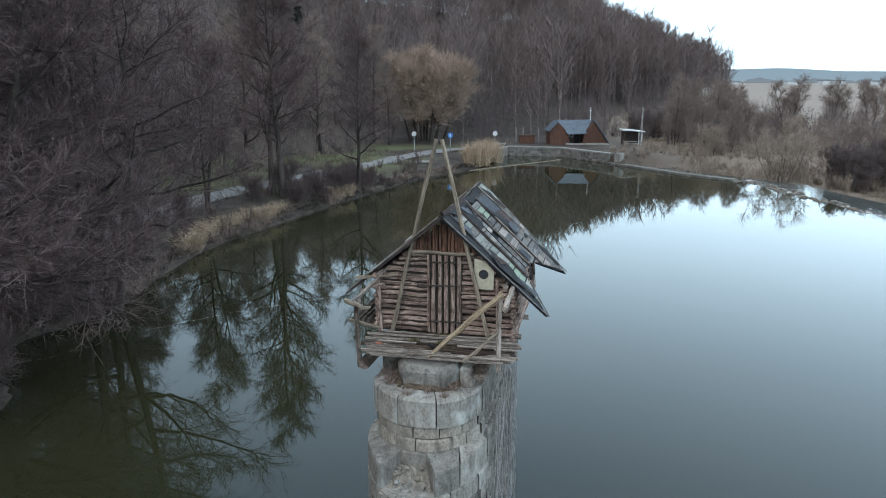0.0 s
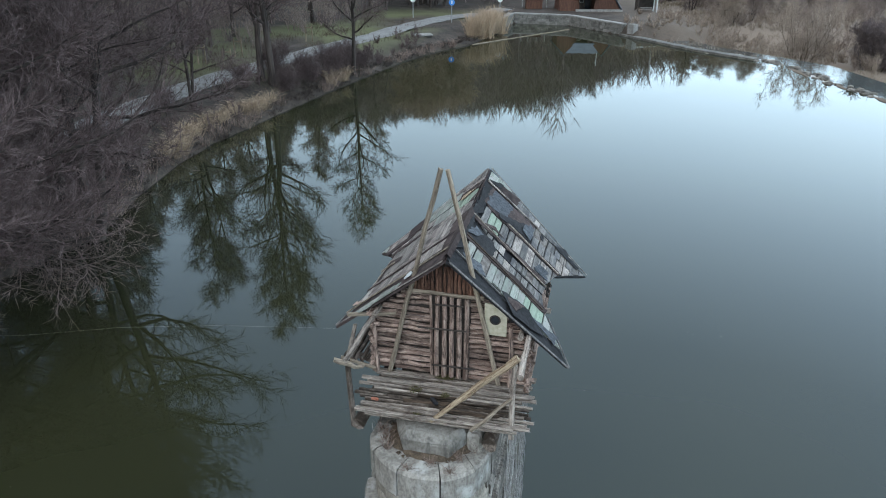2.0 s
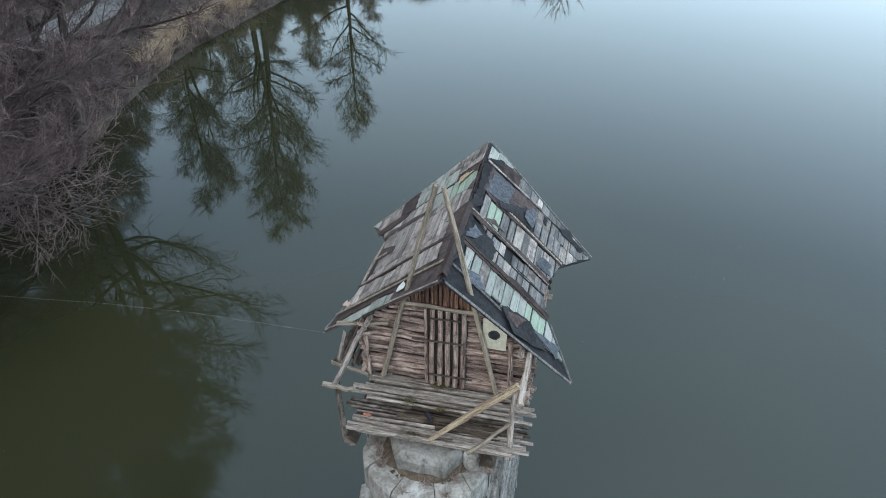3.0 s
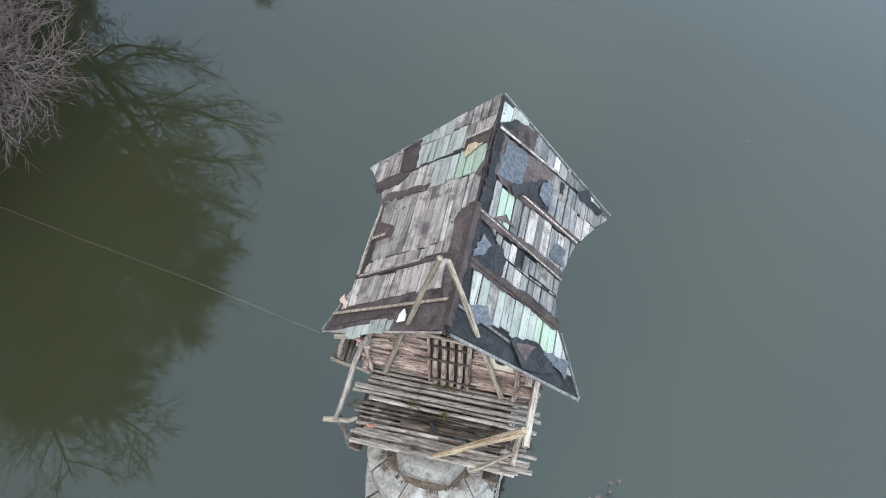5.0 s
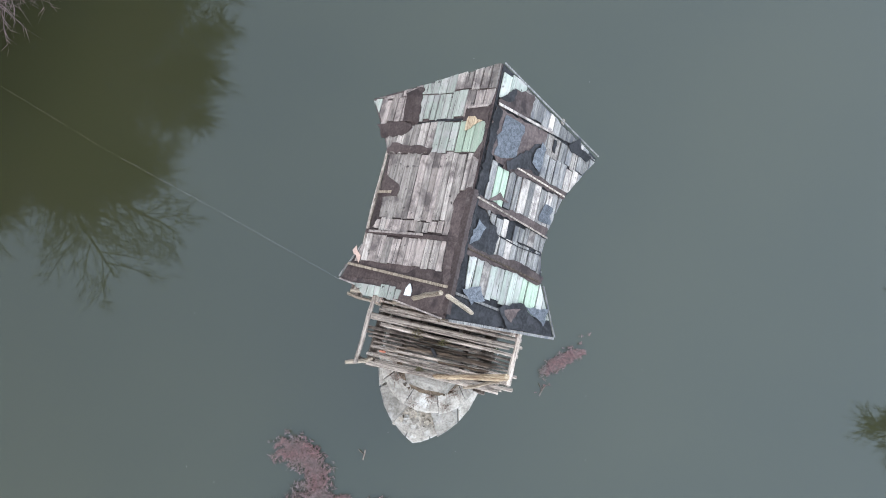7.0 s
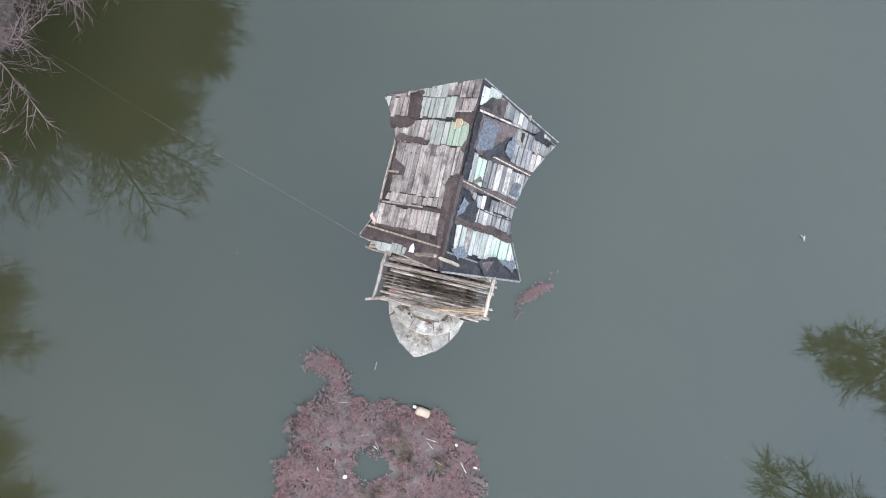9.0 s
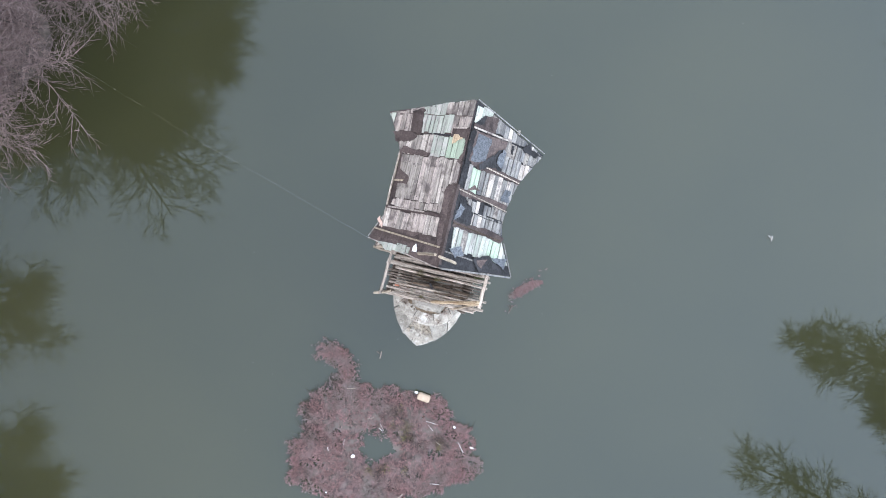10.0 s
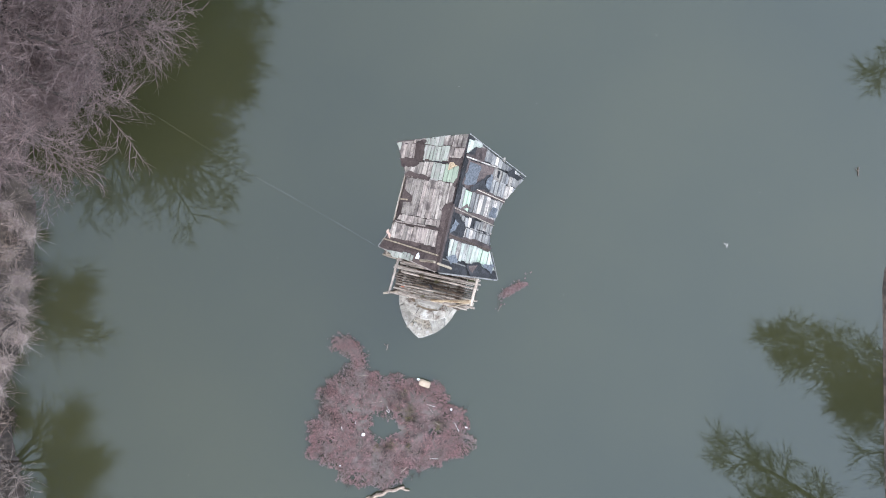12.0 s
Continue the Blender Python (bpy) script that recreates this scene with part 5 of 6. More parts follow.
near_alder = Tree(40, 14.0, 5.5, limbs=40, subs=11, fine=9, twigs=10, trunk_r=0.23, stems=((0, 0, 0.15, -0.04), (0.5, 0.9, 0.26, 0.1)), clear=0.16, low=0.05, high=0.95, droop=0.03, twig_w=0.014,
                  extra=(((0.1, -0.1, 5.0), (0.45, -0.88, 0.42), 6.2, 0.1), ((0.3, -0.1, 6.6), (0.75, -0.8, 0.5), 6.0, 0.1), ((0.1, 0.1, 2.9), (1.0, -0.3, 0.12), 5.5, 0.1), ((0.1, 0.1, 2.8), (0.8, -0.72, 0.14), 5.2, 0.1), ((0.1, -0.1, 3.0), (0.45, -0.9, 0.14), 5.0, 0.09),
                         ((0.1, -0.1, 4.0), (0.75, -0.6, 0.25), 5.6, 0.1), ((0, -0.1, 3.4), (0.15, -1.0, 0.2), 4.6, 0.09), ((0.1, 0.1, 2.5), (1.0, 0.1, 0.1), 5.3, 0.09), ((0.1, 0.1, 2.8), (0.85, 0.5, 0.1), 5.6, 0.09), ((0.1, 0.1, 4.4), (0.95, -0.15, 0.15), 5.4, 0.1))).thing(
    "alder_tree", M_TWIG, M_BARK, "broad leafless alder whose lowest limbs droop over the water", "tree", "bank trees")
near_alder.matrix_basis = pose(-13.5, 17.1, 0.2)
tall_alder = Tree(41, 15.5, 5.0, limbs=22, subs=9, fine=8, twigs=9, trunk_r=0.17, stems=((-0.25, 0, -0.02, 0), (0.15, 0.05, 0.02, 0.05), (0.45, 0, 0.3, -0.04)), clear=0.22, low=0.15, high=1.3, droop=0.0, twig_w=0.015).thing(
    "alder_tree", M_TWIG, M_BARK, "tall three-stemmed leafless alder, one stem leaning over the water", "tree", "bank trees")
tall_alder.matrix_basis = pose(-12.05, 24.0, 0.05)
alders = [Tree(42 + k, 14.5, 4.4, limbs=27, subs=9, fine=10, twigs=11, trunk_r=0.19, clear=0.17, low=0.12, high=1.2, droop=0.01, twig_w=0.017).thing(
    "alder_tree", M_TWIG, M_BARK, "dense leafless alder on the wooded bank", "tree", "bank trees") for k in range(2)]
plant(alders, [(-14.6, 21.4, 0.92), (-17.4, 22.3, 1.0), (-18.2, 18.4, 1.0), (-15.2, 28.6, 0.95), (-21.5, 18, 1.05), (-19.6, 25.5, 1.05), (-19.5, 33.5, 0.9), (-23.5, 29, 1.0)], rng)
slim = [Tree(60 + k, 14.0, 4.0, limbs=25, subs=8, fine=7, twigs=9, trunk_r=0.2, clear=0.22, low=0.35, high=1.3, twig_w=0.019).thing(
    "poplar_tree", M_TWIG, M_BARK, "tall leafless tree with a dark trunk on the bank", "tree", "bank trees") for k in range(3)]
plant(slim, [(-10.9, 45.2, 1.04), (-10.2, 44.7, 1.1), (-6.05, 50.1, 0.8), (-20, 40, 1.0), (-22, 46, 1.05), (-25, 36, 1.1), (-28, 46, 1.1), (-30, 30, 1.1), (22, -8, 0.9)], rng)
young = Tree(66, 9.4, 2.5, limbs=14, subs=7, fine=7, twigs=9, trunk_r=0.1, stems=((-0.15, 0, -0.03, 0), (0.2, 0.1, 0.1, 0)), clear=0.2, low=0.5, high=1.5, twig_w=0.018).thing(
    "young_alder", M_TWIG, M_BARK, "slender two-stemmed leafless alder by the waterline", "tree", "bank trees")
plant([young], [(-13.0, 38.9, 1.0)], random.Random(3))
# trees on the opposite bank, seen mirrored in the pond
leaning = Tree(67, 13.4, 3.1, limbs=26, subs=8, fine=8, twigs=9, trunk_r=0.17, stems=((0, 0, -0.1, 0.3), (0.8, -1.0, -0.05, 0.12)), clear=0.25, low=0.4, high=1.4, twig_w=0.02).thing(
    "leaning_tree", M_TWIG, M_BARK, "leafless tree leaning along the opposite bank", "tree", "opposite bank trees")
leaning.matrix_basis = pose(19.3, 4.0, 0.2)
forked = Tree(68, 10.5, 2.5, limbs=13, subs=6, fine=6, twigs=8, trunk_r=0.14, stems=((0, 0, -0.3, 0.08), (0.2, -0.3, -0.16, -0.14)), clear=0.3, low=0.7, high=1.6, twig_w=0.018).thing(
    "forked_tree", M_TWIG, M_BARK, "thin forked leafless tree on the opposite bank", "tree", "opposite bank trees")
forked.matrix_basis = pose(14.9, 1.6, 0.2)
copy_thing(forked, pose(22.4, 20.4, 0.2, 0, 0, 40))
pale = [Tree(70 + k, 12.5, 3.2, limbs=20, subs=8, fine=7, twigs=9, trunk_r=0.18, clear=0.15, low=0.5, high=1.6, twig_w=0.026).thing(
    "birch_tree", M_TWIG_SHRUB, M_BARK, "tall brown leafless tree behind the lawn", "tree", "lawn trees") for k in range(2)]
plant(pale, [(-21, 50, 0.9), (-24, 53, 1.0), (-17.5, 57, 0.8), (-20.5, 60, 0.9), (-14.6, 64, 0.8), (-11, 74, 0.8), (-16, 70, 0.9), (-28, 50, 1.0), (-25, 62, 1.0), (-6, 80, 0.7), (-18.5, 53, 1.0), (-26, 56, 1.1), (-17, 62, 1.0), (-12, 70, 1.0), (-8, 84, 1.0), (-21, 74, 1.1), (-14, 80, 1.0)], rng)
CROWD = ((0, 0, 0.02, 0),) + tuple((1.2 * q * math.cos(a), 1.2 * q * math.sin(a), 0.4 * q * math.cos(a), 0.4 * q * math.sin(a)) for a, q in ((0.1, 1), (0.9, 0.8), (1.8, 1), (2.6, 0.7), (3.3, 1), (4.1, 0.8), (5.0, 0.9), (5.7, 0.6), (0.6, 0.3), (3.6, 0.35), (2.2, 0.3), (5.3, 0.4)))
willow = Tree(80, 7.2, 2.0, limbs=12, subs=7, fine=8, twigs=8, trunk_r=0.1, stems=CROWD, clear=0.22, low=1.0, high=2.2, fine_len=(0.6, 1.2), twig_len=(0.3, 0.65), twig_w=0.03).thing(
    "willow_tree", M_TWIG_WILLOW, M_BARK, "round many-stemmed leafless willow with tan twigs", "tree", "")
plant([willow], [(-1.9, 85, 1.45)], rng)

M_TAN_TWIG = material("tan_twig", (0.2, 0.15, 0.115), (0.42, 0.335, 0.27), 5, bump=0, spread=0.35, islands=True)
M_DARK_TWIG = material("dark_twig", (0.07, 0.054, 0.052), (0.19, 0.148, 0.142), 5, bump=0, spread=0.35, islands=True)
BUSHY = ((-0.25, 0, -0.3, 0), (0.25, 0.1, 0.3, 0.1), (0, 0.25, 0, 0.35), (0.05, -0.2, 0.05, -0.3))
shrubs = [Tree(90 + k, 2.5, 1.1, limbs=9, subs=5, fine=5, twigs=7, trunk_r=0.025, stems=BUSHY, clear=0.1, low=0.8, high=1.8, fine_len=(0.3, 0.6), twig_len=(0.15, 0.35), twig_w=0.013).thing(
    "shrub", M_SHRUB, M_BARK, "leafless brown shrub on the bank", "shrub", "bank shrubs") for k, M_SHRUB in enumerate((M_TWIG_SHRUB, M_TAN_TWIG, M_DARK_TWIG))]
places = [(-12.4, 15.4, 0.8), (-11.7, 16.1, 0.75), (-11.9, 16.9, 0.8), (-12.6, 17.4, 0.8), (-12.9, 18.9, 1.0), (-12.8, 20.4, 1.0), (-13.2, 22.2, 0.9), (-13.6, 25.4, 0.9), (-13.8, 27.6, 0.9), (-14.6, 20, 1.0), (-12.9, 26.4, 0.7), (-13.1, 29.4, 0.8), (-13.6, 4.4, 0.55), (-13.45, 3.3, 0.5), (-14.2, 5.2, 0.6), (-15, 8.2, 0.8), (-14.6, 1, 0.9), (-9.2, 44.4, 0.6), (-10.3, 46.2, 0.8), (-8.4, 46.4, 0.7), (-7.3, 48.6, 0.8), (-6.6, 50.6, 0.8), (-11.6, 43.0, 0.6), (-13.9, 37.2, 0.5), (-5.6, 52.2, 0.5)]
for _ in range(26):
    t = rng.random()
    places.append((24 + rng.uniform(0, 40) * (0.4 + 0.6 * t), 100 - 42 * t + rng.uniform(-4, 5), rng.uniform(0.7, 1.2) * (1.35 - 0.5 * t)))
places = [p for p in places if float(shore(p[0], p[1])) > (0.4 if p[0] < 0 else 5.0) and not (8 < p[0] < 24 and p[1] > 71 and p[1] < 84)]
near_shrubs = [Tree(93 + k, 2.5, 1.2, limbs=9, subs=5, fine=6, twigs=8, trunk_r=0.025, stems=BUSHY, clear=0.1, low=0.5, high=1.6, fine_len=(0.3, 0.6), twig_len=(0.15, 0.35), twig_w=0.011).thing(
    "shrub", M_TWIG, M_BARK, "dark leafless shrub at the pond's edge", "shrub", "pond shrubs") for k in range(2)]
plant(near_shrubs, [q for q in places if q[0] < 0], rng)
plant(shrubs, [q for q in places if q[0] > 0], rng)
THREE = ((0, 0, -0.2, 0.1), (0.3, 0.1, 0.25, 0.12), (0.1, -0.2, 0.1, -0.25))
plant([Tree(95, 7.2, 2.3, limbs=14, subs=7, fine=7, twigs=6, trunk_r=0.08, stems=THREE, clear=0.12, low=0.7, high=1.6, twig_w=0.017).thing("bank_tree", M_TWIG_SHRUB, M_BARK, "bare spreading tree among shrubs", "tree", "far bank trees")],
      [(47, 98, 1.1), (27.5, 85, 0.95), (30, 83, 0.85), (33.5, 81, 0.8), (30.5, 76, 0.6), (38, 99, 1.05), (33, 98, 1.1), (52, 96, 1.0), (57, 90, 1.0), (36, 93, 0.9), (64, 108, 1.1), (42, 104, 0.9)], rng)
SPRAY = ((0, 0, -0.08, 0.05), (0, 0.1, -0.02, 0.5), (0, -0.1, 0.0, -0.46), (0.05, 0, 0.06, -0.2), (0, 0.1, -0.04, 0.24))
spray = Tree(96, 5.5, 1.25, limbs=8, subs=5, fine=5, twigs=6, trunk_r=0.05, stems=SPRAY, clear=0.2, low=1.0, high=1.8, twig_w=0.011).thing("waterside_bush", M_TWIG_SHRUB, M_BARK, "many-stemmed fan-shaped leafless bush on the pond's edge", "shrub", "waterside bushes")
spray.matrix_basis = pose(-13.3, 8.7, 0.15)
copy_thing(spray, pose(-13.2, 3.9, 0.15, 0, 0, 12))
copy_thing(spray, pose(-12.9, 1.9, 0.15, 0, 0, -10))
FAN = tuple((0.5 * math.cos(a), 0.5 * math.sin(a), 0.62 * math.cos(a) * q, 0.62 * math.sin(a) * q) for a, q in ((0.2, 1), (1.1, 0.7), (2.0, 0.9), (2.9, 1), (3.9, 0.8), (4.9, 0.9), (5.6, 0.4), (1.6, 0.2)))
plant([Tree(97, 5.0, 1.4, limbs=7, subs=5, fine=4, twigs=5, trunk_r=0.02, stems=FAN, clear=0.12, low=1.2, high=2.2, fine_len=(0.4, 0.9), twig_len=(0.2, 0.45), twig_w=0.012).thing(
    "fan_willow", M_TAN_TWIG, M_BARK, "dense fan-shaped leafless willow bush on the outlet's bank", "shrub", "")], [(29.2, 61.5, 1.15)], rng)
plant([Tree(98, 3.6, 1.3, limbs=8, subs=6, fine=7, twigs=6, trunk_r=0.04, stems=FAN, clear=0.08, low=0.9, high=1.8, fine_len=(0.3, 0.7), twig_len=(0.15, 0.4), twig_w=0.028).thing(
    "dark_bush", M_DARK_TWIG, M_BARK, "dense dark leafless bush behind the outlet", "shrub", "dark bushes")], [(33.5, 58.5, 1.1), (36.5, 60, 1.15), (39.5, 58.5, 1.1), (43, 60, 1.1)], rng)


# far woods on the hill
def woods():
    g = np.random.default_rng(7)
    kinds = []
    for k in range(5):
        r = random.Random(200 + k)
        v, f = [], []

        def spike(p, q, w):
            d = (q - p)
            s = d.orthogonal().normalized()
            s.rotate(Matrix.Rotation(r.uniform(0, 6.28), 3, d.normalized()))
            c = d.cross(s).normalized()
            n = len(v)
            v.extend([p + s * w, p - s * w * 0.5 + c * w * 0.87, p - s * w * 0.5 - c * w * 0.87, q])
            f.extend([(n, n + 1, n + 3), (n + 1, n + 2, n + 3), (n + 2, n, n + 3)])

        h = r.uniform(10, 14)
        spike(Vector((0, 0, -1)), Vector((r.uniform(-0.6, 0.6), r.uniform(-0.6, 0.6), h)), 0.11)
        for i in range(34):
            t = r.uniform(0.16, 0.97)
            a = r.uniform(0, 6.28)
            p = Vector((0, 0, h * t))
            q = p + Vector((math.cos(a), math.sin(a), r.uniform(0.7, 2.0))).normalized() * (0.45 + 0.75 * math.sin(math.pi * min(1, t * 0.95))) * r.uniform(2.0, 3.6)
            spike(p, q, 0.045)
            for j in range(13):
                b = p.lerp(q, r.uniform(0.2, 1))
                e = b + (q - p).normalized() * r.uniform(0.0, 0.7) + Vector((r.uniform(-1, 1), r.uniform(-1, 1), r.uniform(0.2, 1.6))) * r.uniform(0.5, 1.1)
                n = len(v)
                s = (e - b).orthogonal().normalized() * 0.032
                v.extend([b - s, b + s, e])
                f.append((n, n + 1, n + 2))
        kinds.append((np.array([tuple(p) for p in v]), np.array(f)))
    vs, fs, base, count = [], [], 0, 0
    while count < 1800:
        x, y = g.uniform(-150, 100), g.uniform(60, 225)
        if count % 6 == 0:
            x, y = g.uniform(-25, 40), g.uniform(130, 215)
        if count > 1450:
            # the wood's closed eastern rim
            x, y = g.uniform(15, 62), g.uniform(105, 215)
        h, s = hill(np.float64(x), np.float64(y))
        if s < -6 or s > 140 or (x > 15 and h < 2.2) or x > 80 or (y < 86 and x > -30):
            continue
        if g.random() > (1.0 if s < 30 else 0.85):
            continue
        z = float(ground_height(x, y))
        v, f = kinds[count % 5]
        a, k = g.uniform(0, 6.28), g.uniform(0.8, 1.15)
        rot = np.array([[np.cos(a), -np.sin(a), 0], [np.sin(a), np.cos(a), 0], [0, 0, 1]])
        vs.append(v @ rot.T * k + (x, y, z))
        fs.append(f + base)
        base += len(v)
        count += 1
    v, f = np.concatenate(vs), np.concatenate(fs)
    me = triangles("woods", v, f, M_WOODS)
    return tagged(new("woods", me), "bare brown woods covering the hillside", "woods", kind="stuff")


woods()


def thicket(name, spots, mat, label, seed):
    """Low many-stemmed brushwood, joined."""
    r = random.Random(seed)
    v, f = [], []
    for x, y, h in spots:
        z = float(ground_height(x, y)) - 0.1
        for i in range(9):
            a, q = r.uniform(0, 6.28), r.uniform(0.0, 0.5) * h * 0.35
            p = Vector((x + q * math.cos(a), y + q * math.sin(a), z))
            e = p + Vector((math.cos(a) * r.uniform(0, 0.5), math.sin(a) * r.uniform(0, 0.5), 1)).normalized() * h * r.uniform(0.6, 1.1)
            s = (e - p).orthogonal().normalized() * 0.022
            n = len(v)
            v += [p - s, p + s, e]
            f.append((n, n + 1, n + 2))
            for j in range(30):
                b = p.lerp(e, r.uniform(0.12, 0.97))
                g = b + Vector((r.uniform(-1, 1), r.uniform(-1, 1), r.uniform(0.0, 1.5))) * r.uniform(0.1, 0.26) * h
                s = (g - b).orthogonal().normalized()
                s.rotate(Matrix.Rotation(r.uniform(0, 6.28), 3, (g - b).normalized()))
                s *= 0.012
                n = len(v)
                v += [b - s, b + s, g]
                f.append((n, n + 1, n + 2))
    return tagged(new(name, mesh(name, v, f, mat)), label, "thicket", kind="stuff")


def scatter(count, x0, x1, y0, y1, h0, h1, keep, seed):
    r = random.Random(seed)
    out = []
    while len(out) < count:
        x, y = r.uniform(x0, x1), r.uniform(y0, y1)
        if keep(x, y):
            out.append((x, y, r.uniform(h0, h1)))
    return out


low_bush = lambda x, y: float(shore(x, y)) > 2.5 and not (x < 19.5 and y > 70)
thicket("weir_brush", scatter(170, 18, 33, 58, 77, 0.5, 1.3, low_bush, 8) + scatter(80, 16.8, 26, 55, 72, 0.3, 0.8, lambda x, y: 0.5 < float(shore(x, y)) < 5, 9), M_TAN_TWIG, "low tan brush behind the weir", 8)
off_weir = lambda x, y: float(shore(x, y)) > 8 and not (x < 25 and y > 66)
thicket("weir_thicket", scatter(260, 19, 62, 50, 104, 1.3, 4.0, lambda x, y: off_weir(x, y) and x > 28 - max(0, 70 - y) * 0.2, 1), M_TWIG_SHRUB, "brown leafless thicket beyond the weir", 1)
thicket("tan_thicket", scatter(210, 18, 62, 52, 100, 0.8, 2.6, lambda x, y: float(shore(x, y)) > 4.5 and not (x < 28 and y > 68), 2), M_TAN_TWIG, "tan leafless thicket beyond the weir", 2)
thicket("dark_thicket", scatter(60, 34, 66, 52, 92, 1.6, 3.6, off_weir, 3), M_DARK_TWIG, "dark leafless thicket beyond the weir", 3)
thicket("wood_edge_thicket", scatter(600, -45, 60, 84, 140, 1.4, 5.0, lambda x, y: not (6 < x < 26 and y < 88) and not (-1 < x < 7 and y < 86), 4), M_DARK_TWIG, "dark undergrowth along the wood's edge", 4)
thicket("bank_thicket", scatter(120, -24, -2, 8, 72, 0.5, 1.3, lambda x, y: 0.4 < float(shore(x, y)) < 3.2, 5), M_TWIG, "dark scrub on the pond's bank", 5)


lawn_edge = lambda x, y: x < -13.5 + (y - 48) * 0.42 - 4.5 and x > -45
thicket("lawn_thicket", scatter(150, -36, -6, 46, 82, 1.0, 3.4, lambda x, y: lawn_edge(x, y), 12), M_TWIG_SHRUB, "brown leafless thicket behind the lawn", 12)
thicket("lawn_undergrowth", scatter(110, -36, -14, 26, 60, 0.8, 2.6, lambda x, y: x < -19.5 + max(0, y - 36) * 0.3, 13), M_DARK_TWIG, "dark undergrowth between path and woods", 13)


def pine(seed):
    r = random.Random(seed)
    ob = thing("pine_tree", Matrix.Identity(4), "dark green conifer standing among bare woods", "tree", "hill conifers")
    a, b = tube_data([(0, 0, -1), (0, 0, 6), (0, 0, 13)], [0.18, 0.13, 0.03], 6)
    part("trunk", mesh("trunk", a, b, M_BARK), ob)
    v, f = [], []
    for i in range(900):
        t = r.random() ** 0.8
        z0, a = 5 + 8.2 * t, r.uniform(0, 6.28)
        q = (1 - t) * 2.3 + 0.2
        p = Vector((math.cos(a) * q * r.random(), math.sin(a) * q * r.random(), z0))
        e = p + Vector((math.cos(a), math.sin(a), r.uniform(-0.3, 0.6))) * r.uniform(0.3, 0.8)
        s = (e - p).orthogonal().normalized() * 0.13
        n = len(v)
        v += [p - s, p + s, e]
        f.append((n, n + 1, n + 2))
    part("crown", mesh("crown", v, f, M_PINE), ob)
    return ob


plant([pine(1), pine(2)], [(-28 + rng.uniform(-16, 26), 120 + rng.uniform(0, 50), rng.uniform(0.7, 1.0)) for _ in range(9)], rng)

# reeds and bank grass
M_REED_PALE = material("bleached_reed", (0.29, 0.2, 0.13), (0.52, 0.395, 0.28), 5, bump=0, spread=0.3, islands=True)
M_MEADOW = material("bleached_grass", (0.11, 0.084, 0.058), (0.275, 0.217, 0.155), 0.5, bump=0, spread=0.35, islands=True)
tall = [(2.5 + 2.3 * t + rng.gauss(0, 0.45), 65.6 + 5.6 * t + rng.gauss(0, 0.5), 0.1, 0.45) for t in (rng.random() ** 0.7 for _ in range(34))]
tagged(blades("reed_bed", tall, M_REED_PALE, 62, 2.7, 0.035, 0.5, rng, droop=0.2), "tall pale dry reeds beside the far bank", "reeds", kind="stuff")
edge_spots, grass_spots = [], []
for (ax, ay), (bx, by) in zip(POND[1:23], POND[2:24]):
    n = int(math.dist((ax, ay), (bx, by)) / 0.45)
    for i in range(n):
        x, y = ax + (bx - ax) * i / n, ay + (by - ay) * i / n
        dense = 0.55 if 23.5 < y < 42 or 5 < y < 8 or 46 < y < 50 or 54 < y < 63 else 0.14
        if rng.random() < dense:
            edge_spots.append((x + rng.uniform(-0.6, 0.1), y + rng.uniform(-0.3, 0.3), 0.1, 0.3))
clumps = []
for t in range(34):
    w = rng.random()
    clumps.append((-12.0 + 2.2 * max(0, w - 0.35) / 0.65 * 1.1 + rng.gauss(0, 0.25), 32.2 + 10.2 * w, 0.15, 0.35))
clumps += [(-6.9 + rng.gauss(0, 0.5), 48.2 + rng.gauss(0, 0.5), 0.2, 0.3) for _ in range(7)]
near_clumps = [(x + rng.gauss(0, 0.05), y + rng.gauss(0, 0.06), 0.28, 0.13) for x, y in ((-13.7, 12.1), (-13.3, 11.5), (-12.95, 11.2), (-13.6, 10.5), (-13.35, 9.75), (-12.95, 9.6), (-13.5, 9.1), (-13.05, 8.75), (-13.6, 8.1), (-13.15, 7.8), (-13.55, 7.1), (-13.8, 6.3))]
tagged(blades("reed_clumps", clumps, M_REED_PALE, 70, 1.25, 0.022, 0.75, rng, droop=0.55), "pale drooping reed clumps along the waterline", "reeds", kind="stuff")
M_SEDGE = material("bleached_sedge", (0.15, 0.11, 0.1), (0.45, 0.355, 0.32), 5, bump=0, spread=0.35, islands=True)
tagged(blades("sedge_clumps", near_clumps, M_SEDGE, 240, 0.46, 0.009, 1.0, rng, droop=1.4), "brown drooping sedge clumps on the pond's edge", "sedge", kind="stuff")
tagged(blades("bank_reeds", edge_spots, M_REED, 42, 1.05, 0.018, 0.9, rng, droop=0.6), "drooping dry reeds along the waterline", "reeds", kind="stuff")
for _ in range(900):
    x, y = rng.uniform(-27, -3), rng.uniform(-2, 74)
    d = float(shore(x, y))
    if 0.4 < d < 14 and (d > 3 or rng.random() < 0.3):
        grass_spots.append((x, y, float(ground_height(x, y)), 0.8))
meadow = []
for _ in range(1500):
    x, y = rng.uniform(18, 60), rng.uniform(38, 92)
    if float(shore(x, y)) > 0.5 and not (x < 24 and y > 67):
        meadow.append((x, y, float(ground_height(x, y)), 0.9))
tagged(blades("meadow_grass", meadow, M_MEADOW, 19, 0.5, 0.03, 1.0, rng), "bleached tan grass beyond the weir", "grass", kind="stuff")
